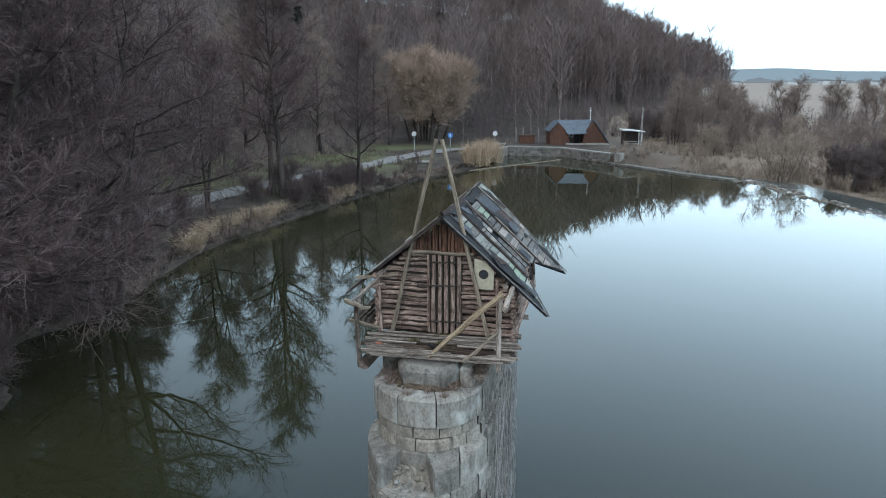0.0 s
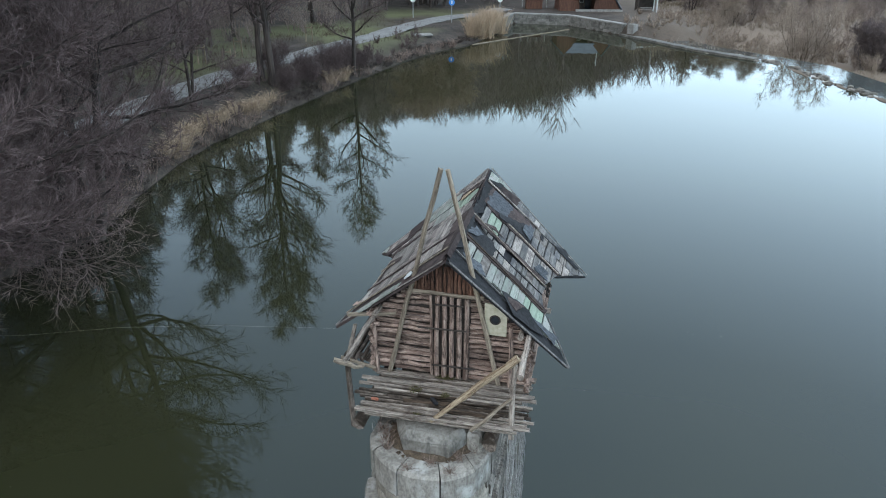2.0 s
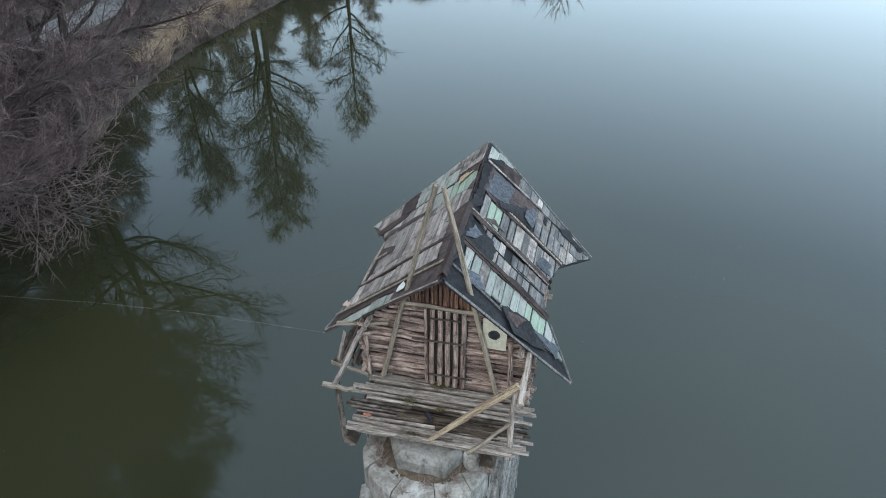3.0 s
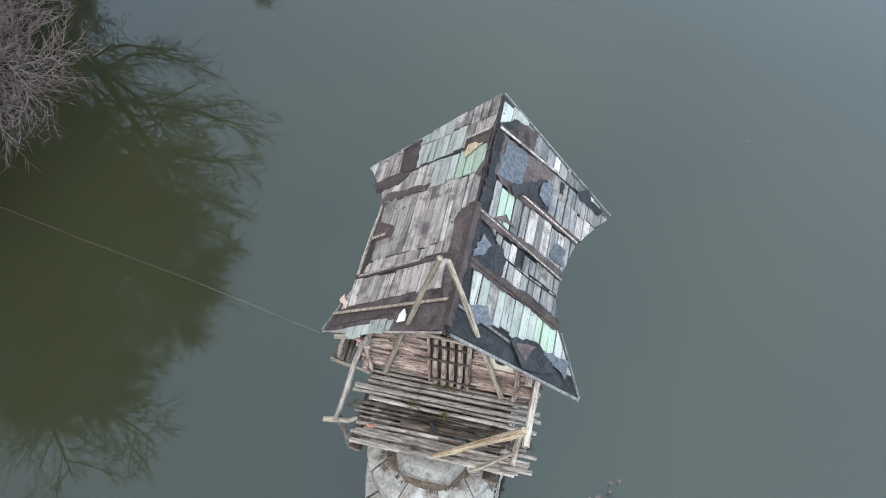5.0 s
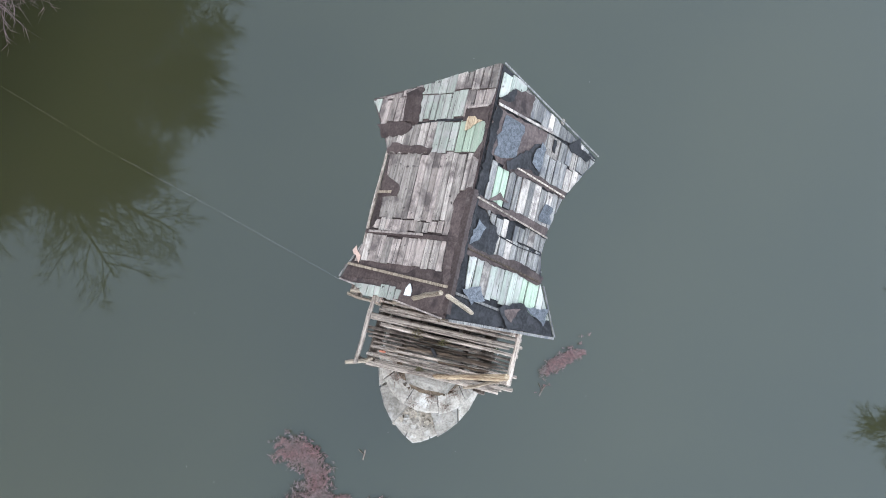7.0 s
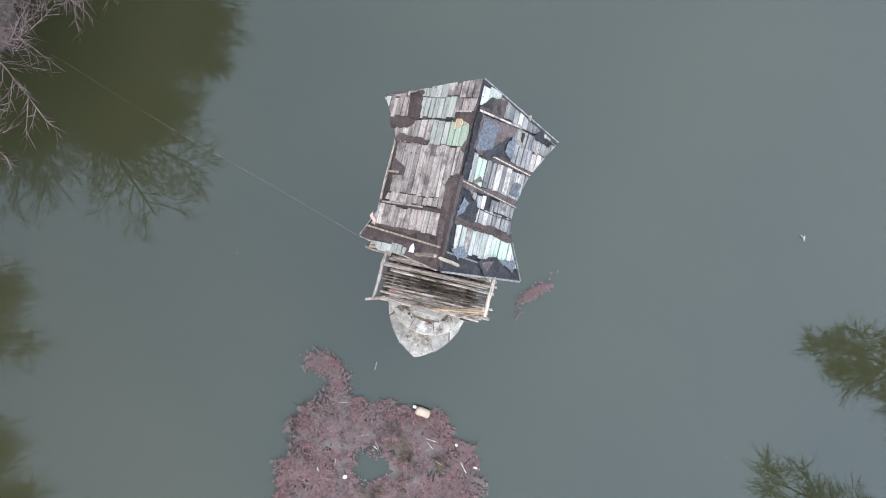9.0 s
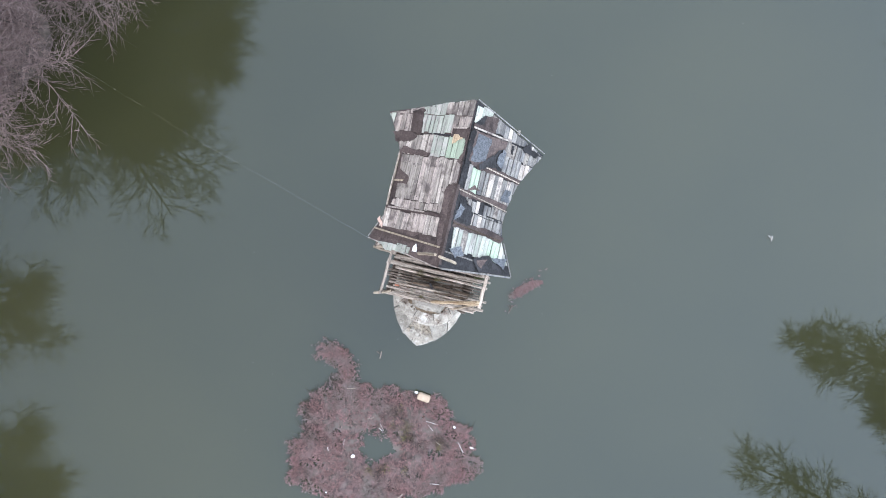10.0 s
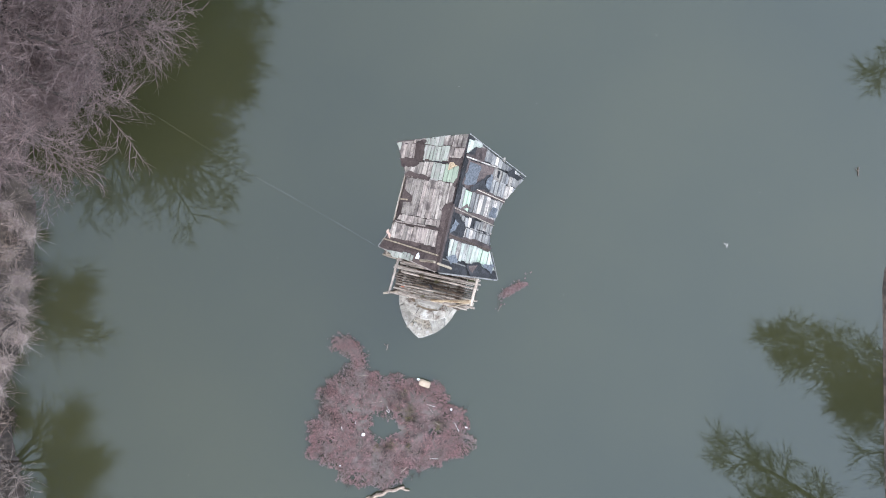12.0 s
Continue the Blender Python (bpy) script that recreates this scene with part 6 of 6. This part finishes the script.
M_LITTER = material("bank_litter", (0.018, 0.013, 0.011), (0.07, 0.05, 0.04), 0.8, bump=0, spread=0.4, islands=True)
M_TUFT = material("dead_grass", (0.05, 0.038, 0.028), (0.15, 0.116, 0.082), 0.5, bump=0, spread=0.4, islands=True)
fringe = []
for (ax, ay), (bx, by) in zip(POND[:23], POND[1:24]):
    n = int(math.dist((ax, ay), (bx, by)) / 0.16)
    for i in range(n):
        x, y = ax + (bx - ax) * i / n + rng.uniform(-1.3, 0.15), ay + (by - ay) * i / n + rng.uniform(-0.2, 0.2)
        fringe.append((x, y, max(0.02, float(ground_height(x, y))), 0.25))
tagged(blades("bank_litter", fringe, M_LITTER, 20, 0.42, 0.02, 1.3, rng, droop=0.7), "matted dead stems and leaves on the muddy bank", "litter", kind="stuff")
tagged(blades("dead_grass", grass_spots, M_TUFT, 22, 0.4, 0.02, 0.9, rng), "tufts of dead grass and weeds on the banks", "grass", kind="stuff")

# ---- far quay, cabin and signs ----
rng = random.Random(77)
quay = thing("quay_wall", Matrix.Identity(4), "low rubble stone quay wall at the pond's end", "wall", kind="structure")
LINE = [(5.6, 73.0), (7.0, 77.3), (12.4, 75.7), (16.2, 69.6)]
for a, b in zip(LINE, LINE[1:]):
    L = math.dist(a, b)
    base = along((*a, 0), (*b, 0))
    part("wall_core", mesh("wall_core", *box_data(0, L, 0, 0.5, -0.8, 0.9), M_QUAY), quay, base)
    part("coping", mesh("coping", *box_data(-0.05, L + 0.05, -0.08, 0.55, 0.905, 1.02, 0.02), M_CONCRETE), quay, base)
    for zz in (0.0, 0.28, 0.58):
        x = 0.0
        while x < L - 0.3:
            w = min(rng.uniform(0.4, 0.8), L - x)
            part("wall_stone", mesh("wall_stone", *box_data(x + 0.02, x + w - 0.02, -0.06, 0.02, zz + 0.02, zz + 0.27, 0.02), M_QUAY), quay, base)
            x += w
sill = thing("weir_sill", Matrix.Identity(4), "low wet concrete sill along the pond's outlet", "sill", kind="structure")
for a, b in (((16.2, 69.6), (20.4, 61.4)), ((20.4, 61.4), (23.6, 57.2))):
    part("sill_block", mesh("sill_block", *box_data(0, math.dist(a, b), -0.3, 0.5, -0.6, 0.16, 0.03), M_QUAY), sill, along((*a, 0), (*b, 0)))
box("sluice_pier", (-0.4, 0.4, -0.3, 0.3, -0.5, 1.1), M_CONCRETE, sill, pose(17.0, 68.8, 0, 0, 0, -60), 0.03)

# the outlet's lower water, with foam where it drops over the crest
CREST = [(16.6, 68.9), (20.4, 61.2), (24.6, 56.0), (25.2, 50.0), (26.7, 41.0)]
lower, foam_v, foam_f = [], [], []
for (ax, ay), (bx, by) in zip(CREST, CREST[1:]):
    d = Vector((bx - ax, by - ay)).normalized()
    lower.append(((ax, ay), (ax - d.y * 4.5, ay + d.x * 4.5)))
    L = math.dist((ax, ay), (bx, by))
    for k in range(int(L * 16)):
        q = rng.random() ** 0.7 * L
        off, size = abs(rng.gauss(0, 0.6)) + 0.1, rng.uniform(0.06, 0.34) * (1.6 if ay > 60 else 0.7)
        c = Vector((ax, ay)) + d * q + Vector((-d.y, d.x)) * off
        m = len(foam_v)
        foam_v += [(c.x + d.x * size * i + d.y * 0.2 * size * j, c.y + d.y * size * i - d.x * 0.2 * size * j, -0.2 + rng.uniform(0, 0.06)) for i, j in ((-1, 0), (0, -1), (1, 0.2), (0.3, 1))]
        foam_f.append((m, m + 1, m + 2, m + 3))
lower.append((CREST[-1], (CREST[-1][0] + 4.5, CREST[-1][1] + 0.8)))
lv = [(*p, -0.24) for pair in lower for p in pair]
lf = [(2 * i, 2 * i + 1, 2 * i + 3, 2 * i + 2) for i in range(len(lower) - 1)]
stream = new("stream_water", mesh("stream_water", lv, lf, M_STREAM))
tagged(stream, "shallow rippled water below the weir's crest", "water", kind="structure")
foam = new("weir_foam", mesh("weir_foam", foam_v, foam_f, M_WHITE))
tagged(foam, "broken white foam below the weir's crest", "foam", kind="stuff")
for k in range(70):
    t = rng.random()
    i = 26 + min(3, int(t * 4))
    a, b = Vector(POND[i]), Vector(POND[i + 1])
    p = a.lerp(b, t * 4 % 1.0)
    if p.y > 62 and rng.random() < 0.6:
        continue
    s0 = rng.uniform(0.12, 0.42)
    n0 = 9
    vv = []
    for z0, q in ((-0.5, 1.0), (0.02, 1.0), (0.32, 0.62)):
        vv += [(s0 * q * math.cos(j * math.tau / n0) * rng.uniform(0.75, 1.15), s0 * q * math.sin(j * math.tau / n0) * rng.uniform(0.75, 1.15), z0 * s0 * rng.uniform(0.8, 1.2)) for j in range(n0)]
    ff = [(r0 * n0 + j, r0 * n0 + (j + 1) % n0, (r0 + 1) * n0 + (j + 1) % n0, (r0 + 1) * n0 + j) for r0 in (0, 1) for j in range(n0)] + [tuple(range(2 * n0, 3 * n0))]
    rock = new("boulder", mesh("boulder", vv, ff, M_PALE_STONE if k % 9 == 0 else M_STONE_DARK))
    rock.matrix_basis = pose(p.x + rng.uniform(-0.1, 1.1), p.y + rng.uniform(-0.3, 0.6), rng.uniform(-0.1, 0.02), 0, 0, rng.uniform(0, 360))
    tagged(rock, "wet grey boulder on the weir's crest", "boulder", "weir boulders")
for x, y in ((-15.95, 50.0), (-14.3, 52.9), (-10.5, 59.4), (-13.9, 48.7)):
    stake = thing("tree_stake", pose(x, y, float(ground_height(x, y)) - 0.05), "pale timber stakes guarding a young tree on the lawn", "stake", "lawn stakes")
    for dx in (-0.25, 0.25):
        box("post", (dx - 0.04, dx + 0.04, -0.04, 0.04, 0, 1.3), M_MEADOW, stake)
    box("crossbar", (-0.3, 0.3, -0.05, -0.041, 1.05, 1.13), M_MEADOW, stake)

cabin = thing("cabin", pose(14.45, 79.4, 0.95, 0, 0, 0), "brown timber cabin with a blue-grey sheet roof by the quay", "cabin")


def front_panel(name, poly, y0, y1, mat, parent):
    v, f = prism_data(poly, y0, y1)
    return part(name, mesh(name, [(x, y, z) for x, z, y in v], [t[::-1] for t in f], mat), parent)


front_panel("wall", [(-2.6, 0), (-2.6, 1.55), (-1.75, 2.45), (-0.6, 1.3), (-0.45, 0)], -0.1, 3.0, M_CLAD, cabin)
front_panel("wall", [(0.95, 0), (1.1, 1.35), (2.15, 2.5), (3.75, 0.1), (3.7, 0)], -0.3, 3.0, M_CLAD, cabin)
front_panel("back_wall", [(-0.5, 0), (-0.5, 1.6), (1.0, 1.6), (1.0, 0)], 1.3, 1.4, M_DARKWOOD, cabin)
roof_v = [(-1.85, 1.6, 2.62), (2.2, 1.6, 2.66), (1.25, -0.55, 1.3), (-0.75, -0.55, 1.25)]
roof_v += [(x, y, z - 0.08) for x, y, z in roof_v]
part("roof", mesh("roof", roof_v, [(0, 3, 2, 1), (4, 5, 6, 7), (0, 1, 5, 4), (1, 2, 6, 5), (2, 3, 7, 6), (3, 0, 4, 7)], M_SHEET), cabin)
for x0, z0, x1, z1 in ((-2.8, 1.45, -1.75, 2.55), (2.15, 2.62, 3.9, 0.05)):
    d = Vector((x1 - x0, z1 - z0)).normalized() * 0.06
    front_panel("verge", [(x0, z0), (x1, z1), (x1 - d.y, z1 + d.x), (x0 - d.y, z0 + d.x)], -0.45, 3.1, M_SHEET, cabin)
front_panel("plinth", [(-0.9, -0.05), (-0.9, 0.22), (3.9, 0.22), (3.9, -0.05)], -0.5, -0.31, M_CONCRETE, cabin)
window = front_panel("window", [(-0.35, 0.75), (-0.35, 1.2), (0.15, 1.2), (0.15, 0.75)], 1.2, 1.28, M_WHITE, cabin)
front_panel("pane", [(-0.3, 0.8), (-0.3, 1.15), (0.1, 1.15), (0.1, 0.8)], 1.17, 1.195, M_GLASS, window)
front_panel("cabin_door", [(0.3, 0), (0.3, 1.45), (0.85, 1.45), (0.85, 0)], 1.2, 1.28, M_GLASS, cabin)
a, b = tube_data([(2.1, 1.8, 2.3), (2.1, 1.8, 4.0)], [0.05, 0.04], 8)
mast = part("mast", mesh("mast", a, b, M_WHITE), cabin)
box("antenna", (1.95, 2.25, 1.77, 1.83, 3.65, 3.7), M_WHITE, mast)

shed = thing("open_shed", pose(20.9, 79.6, 0.9), "small open timber shelter with a white roof", "shed")
for x, y in ((-0.95, -0.6), (0.95, -0.6), (-0.95, 0.6), (0.95, 0.6)):
    box("post", (x - 0.06, x + 0.06, y - 0.06, y + 0.06, 0, 1.55), M_WHITE if x > 0 else M_DARKWOOD, shed)
box("back_wall", (-0.9, 0.9, 0.55, 0.6, 0.2, 1.5), M_DARKWOOD, shed)
front_panel("roof", [(-1.2, 1.68), (1.25, 1.5), (1.25, 1.58), (-1.2, 1.78)], -0.9, 0.9, M_WHITE, shed)
box("bench", (-0.6, 0.6, -0.2, 0.2, 0.35, 0.42), M_CONCRETE, shed)
pole = thing("utility_pole", pose(21.9, 79.5, 0.8), "pale slender utility pole beside the shelter", "pole")
a, b = tube_data([(0, 0, 0), (0.05, 0, 4.2)], [0.11, 0.08], 10)
part("shaft", mesh("shaft", a, b, M_CONCRETE), pole)
box("cap", (-0.15, 0.25, -0.05, 0.05, 4.1, 4.18), M_CONCRETE, pole)

hutch = thing("timber_hutch", pose(9.5, 81.5, 0.95), "low brown timber bin on the terrace", "bin")
box("body", (-0.85, 0.85, -0.5, 0.5, 0, 0.85), M_CLAD, hutch, b=0.02)
box("lid", (-0.9, 0.9, -0.55, 0.55, 0.855, 0.93), M_CLAD, hutch)
for x in (9.2, 10.1, 11.0, 8.4):
    post = thing("timber_post", pose(x, 82.6, 0.95), "slim upright timber post on the terrace", "post", "terrace posts")
    a, b = tube_data([(0, 0, 0), (0, 0, 1.7)], [0.06, 0.05], 8)
    part("shaft", mesh("shaft", a, b, M_CONCRETE), post)


def sign(x, y, face, h, label, diameter=0.55):
    s = thing("traffic_sign", pose(x, y, float(ground_height(x, y)) - 0.05), label, "sign", "path signs")
    a, b = tube_data([(0, 0, 0), (0, 0, h)], [0.035, 0.035], 8)
    part("post", mesh("post", a, b, M_STEEL), s)
    a, b = tube_data([(0, -0.06, h - 0.28), (0, -0.04, h - 0.28)], [diameter / 2] * 2, 24)
    plate = part("plate", mesh("plate", a, b, face), s)
    if face is M_BLUE:
        box("symbol", (-0.06, 0.06, -0.068, -0.062, h - 0.42, h - 0.14), M_WHITE, plate)


sign(-3.0, 74.6, M_WHITE, 2.0, "round pale sign on a steel post beside the path", 0.5)
sign(0.72, 71.6, M_BLUE, 2.15, "round blue path sign on a steel post")
sign(5.4, 74.5, M_WHITE, 2.4, "back of a round sign beside the reeds", 0.5)
slab_ob = new("drain_cover", mesh("drain_cover", *box_data(-0.9, 0.9, -0.5, 0.5, 0, 0.12, 0.02), M_CONCRETE))
slab_ob.matrix_basis = pose(-1.9, 63.6, float(ground_height(-1.9, 63.6)) - 0.02, 0, 0, 15)
tagged(slab_ob, "pale concrete cover slab in the grass", "slab")
boom = log("floating_boom", (2.4, 63.9, 0.0), (12.0, 73.0, 0.02), 0.05, M_POLE, None, rng, "long floating timber boom on the water", rings=8)
tagged(boom, category="boom")

# ---- things afloat ----
rng = random.Random(99)


def blob(angle, seed):
    return 1 + 0.09 * math.sin(3 * angle + seed) + 0.07 * math.sin(5 * angle + 2 * seed) + 0.05 * math.sin(11 * angle + seed * 3) + 0.035 * math.sin(23 * angle) + 0.02 * math.sin(41 * angle + seed)


def weed_raft(name, cx, cy, rx, ry, hole, label, stems, seed, tail=None, stem=1.0):
    v, f = [], []
    rings, n = 26, 140
    lo = 0.16 if hole else 0.0
    def at(t, a):
        q = t * blob(a, seed)
        x, y = cx + rx * q * math.cos(a), cy + ry * q * math.sin(a)
        return x, y
    for i in range(rings + 1):
        t = lo + (1 - lo) * i / rings
        for k in range(n):
            a = math.tau * k / n
            x, y = at(t, a)
            z = -0.035 + 0.09 * math.sin(math.pi * min(1, (1 - t) * 3) / 2) * (1 if not hole else min(1, (t - lo) * 6)) + 0.09 * noise.noise(Vector((x * 2.3, y * 2.3, seed))) + 0.05 * noise.noise(Vector((x * 9, y * 9, seed)))
            v.append((x, y, z))
    for i in range(rings):
        for k in range(n):
            p = v[i * n + k]
            if noise.noise(Vector((p[0] * 1.7, p[1] * 1.7, seed + 4))) + 0.35 * noise.noise(Vector((p[0] * 6, p[1] * 6, seed))) > -0.44:
                f.append((i * n + k, (i + 1) * n + k, (i + 1) * n + (k + 1) % n, i * n + (k + 1) % n))
    raft = thing(name, Matrix.Identity(4), label, "weed raft")
    tagged(part("weed_mat", mesh("weed_mat", v, f, M_MAT, True), raft), kind="stuff")
    v, f = [], []
    for _ in range(stems // 9):
        a, t = rng.uniform(0, math.tau), lo + (1.03 - lo) * math.sqrt(rng.random())
        x, y = at(t, a)
        if tail and rng.random() < 0.12:
            w = rng.random() * (len(tail) - 1)
            i = int(w)
            x, y = (tail[i][c] + (tail[i + 1][c] - tail[i][c]) * (w - i) + rng.gauss(0, 0.13) for c in (0, 1))
        p = Vector((x, y, rng.uniform(0.02, 0.1) + 0.04 * noise.noise(Vector((x * 2.3, y * 2.3, seed)))))
        way, size = rng.uniform(0, math.tau), rng.uniform(0.03, 0.1) * stem
        for j in range(9):
            # one feathery frond
            b = way + rng.gauss(0, 0.7)
            d = Vector((math.cos(b), math.sin(b), rng.uniform(-0.1, 0.55))) * size * rng.uniform(0.5, 1.1)
            q = p + Vector((math.cos(way), math.sin(way), 0.1)) * size * rng.uniform(-0.5, 0.5)
            s = Vector((-d.y, d.x, 0)).normalized() * rng.uniform(0.002, 0.005)
            k = len(v)
            v += [q - s, q + s, q + d + s * 0.4, q + d - s * 0.4]
            f.append((k, k + 1, k + 2, k + 3))
    tagged(part("weed_litter", mesh("weed_litter", v, f, M_MAT_BITS), raft), kind="stuff")
    return raft


raft = weed_raft("floating_weed_raft", -1.6, 5.15, 2.5, 1.75, True, "reddish-brown raft of dead weed and litter afloat", 75000, 1.7, ((-3.2, 7.85), (-2.75, 7.75), (-2.45, 7.3), (-2.55, 6.5)))
clump = weed_raft("weed_clump", 2.42, 9.55, 0.5, 0.13, False, "small reddish clump of floating weed", 2200, 2.9, ((1.9, 9.4), (2.3, 9.62), (3.0, 9.6)), 0.8)
clump.matrix_basis = pose(2.45, 9.6, 0, 0, 0, 27) @ pose(-2.42, -9.55, 0)
tuft_at = [(-1.05 + 0.35 * w + rng.gauss(0, 0.14), 6.15 - 0.95 * w + rng.gauss(0, 0.14), 0.05, 0.08) for w in (rng.random() for _ in range(13))]
tuft_at += [(x + rng.gauss(0, 0.16), y + rng.gauss(0, 0.1), 0.05, 0.08) for x, y in ((-1.1, 4.6), (-1.5, 4.55), (0.1, 5.3)) for _ in range(4)]
tagged(blades("green_tuft", tuft_at[::2], M_MOSS, 34, 0.2, 0.008, 1.8, rng, raft), "olive grass tufts growing on the raft", kind="stuff")
tagged(blades("dark_tuft", tuft_at[1::2], M_LITTER, 34, 0.2, 0.009, 1.8, rng, raft), "dark rotten stems on the raft", kind="stuff")
edge, inner = [], []
for k in range(150):
    a = rng.choice((rng.uniform(0, math.tau), rng.gauss(2.6, 0.45)))
    t = rng.uniform(0.84, 1.03) * blob(a, 1.7)
    edge.append((-1.6 + 2.5 * t * math.cos(a), 5.15 + 1.75 * t * math.sin(a), 0.035, 0.1))
    a, t = rng.uniform(0, math.tau), rng.uniform(0.25, 0.98)
    inner.append((-1.6 + 2.5 * t * math.cos(a), 5.15 + 1.75 * t * math.sin(a), 0.085, 0.05))
tagged(blades("edge_litter", edge, M_LITTER, 4, 0.36, 0.011, 7.0, rng, raft, droop=0.0), "dark dead stems trailing from the raft", kind="stuff")
tagged(blades("stem_litter", inner, M_LITTER, 5, 0.17, 0.012, 7.0, rng, raft, droop=0.0), "dark dead stems lying on the raft", kind="stuff")
for k in range(13):
    a, t = rng.uniform(0, math.tau), rng.uniform(0.3, 1.02)
    x, y, b = -1.6 + 2.45 * t * math.cos(a), 5.15 + 1.75 * t * math.sin(a), rng.uniform(0, math.tau)
    L = rng.uniform(0.1, 0.4)
    log("stick", (x, y, 0.1), (x + L * math.cos(b), y + L * math.sin(b), 0.12), rng.uniform(0.005, 0.012), rng.choice((M_DECK, M_VINE, M_VINE, M_DECK)), raft, rng)
can = thing("plastic_canister", pose(-0.35, 6.57, 0.08, 0, 0, -20), "pale yellowish plastic canister lying on the weed raft", "canister")
box("body", (-0.18, 0.18, -0.1, 0.1, 0, 0.16), M_PLASTIC, can, b=0.035)
a, b = tube_data([(-0.2, 0.06, 0.09), (-0.28, 0.06, 0.09)], [0.035, 0.035], 10)
part("cap", mesh("cap", a, b, M_WHITE), can)
for x, y, s, nm in ((-2.3, 4.93, 0.08, "white_scrap"), (0.5, 5.75, 0.05, "plastic_cup"), (-3.0, 3.95, 0.03, "plastic_cup"), (0.95, 5.2, 0.03, "plastic_bottle")):
    m = pose(x, y, 0.09, 78 if "bottle" in nm else 20, 10, rng.uniform(0, 360))
    if nm == "plastic_bottle":
        a, b = tube_data([(0, 0, 0), (0, 0, s * 2.2), (0, 0, s * 2.8), (0, 0, s * 3.3)], [s * 0.55, s * 0.55, s * 0.22, s * 0.2], 10)
    else:
        ring = [(s * rng.uniform(0.45, 1.0) * math.cos(k * math.tau / 7), s * rng.uniform(0.45, 1.0) * math.sin(k * math.tau / 7)) for k in range(7)]
        a, b = prism_data(ring, 0, 0.02)
    ob = new(nm, mesh(nm, a, b, M_WHITE))
    ob.matrix_basis = m
    tagged(ob, "white plastic litter caught on the weed raft", "litter", "raft litter")
M_DRIFT = material("bleached_driftwood", (0.12, 0.08, 0.06), (0.42, 0.32, 0.26), 4, (0.6, 7, 7), 0.9, 0.6, 0.15)
rng = random.Random(104)
drift = thing("driftwood", pose(-1.45, 3.15, 0.04, 0, 0, 8), "bleached forked driftwood afloat beside the raft", "driftwood")
log("stem", (-0.55, -0.12, 0.02), (0.5, 0.1, 0.04), 0.12, M_DRIFT, drift, rng, rings=7, sides=9, wob=0.28, taper=0.35, flat=0.5)
log("limb", (0.3, 0.08, 0.05), (0.66, -0.06, 0.05), 0.045, M_DRIFT, drift, rng, wob=0.4, taper=0.5)
log("limb", (-0.45, -0.14, 0.05), (-0.75, -0.1, 0.04), 0.05, M_DRIFT, drift, rng, wob=0.4, taper=0.5)
for x, y, L, a in ((9.45, 11.1, 0.14, 1.2), (2.05, 9.0, 0.25, 0.9), (13.8, 13.6, 0.3, 1.4), (-1.55, 7.7, 0.2, 1.2)):
    tw = thing("floating_twig", pose(x, y, 0.01, 0, 0, math.degrees(a)), "thin twig floating on the pond", "twig", "floating twigs")
    mat = M_VINE if x == 9.45 else M_DECK_WET
    log("stem", (-L / 2, 0, 0), (L / 2, 0.03, 0.02), 0.016, mat, tw, rng)
    log("side_twig", (0, 0.02, 0.01), (L * 0.3, 0.16, 0.05), 0.01, mat, tw, rng)

sunk = thing("sunken_branch", pose(-1.95, 16.95, -0.012, 0, 0, 32), "dark waterlogged branch just breaking the surface", "branch")
log("stem", (-0.5, -0.03, -0.03), (0.45, 0.06, -0.012), 0.03, M_ROT, sunk, rng, rings=6, wob=0.5, taper=0.5, sides=7)
vv, ff = [], []
for k in range(60):
    x, y, size, a0 = rng.uniform(-9, 13), rng.uniform(1, 24), rng.uniform(0.006, 0.018), rng.uniform(0, 6)
    m = len(vv)
    vv += [(x + size * math.cos(a0 + j * 1.7) * (1.8 if j == 0 else 0.6), y + size * math.sin(a0 + j * 1.7) * (1.8 if j == 0 else 0.6), 0.006) for j in range(4)]
    ff.append((m, m + 1, m + 2, m + 3))
tagged(new("floating_bits", mesh("floating_bits", vv, ff, M_BITS)), "tiny pale leaf scraps floating on the pond", "litter", kind="stuff")

cord = thing("cord", Matrix.Identity(4), "thin pale cord stretched from the hut's eave to the bank", "cord")
a, b = tube_data([(-1.53, 10.68, 4.72), (-3.6, 11.85, 4.05), (-5.7, 13.0, 3.3), (-8.7, 14.8, 2.0), (-11.9, 16.6, 0.9)], [0.0006] * 5, 4)
part("strand", mesh("strand", a, b, M_VINE), cord)
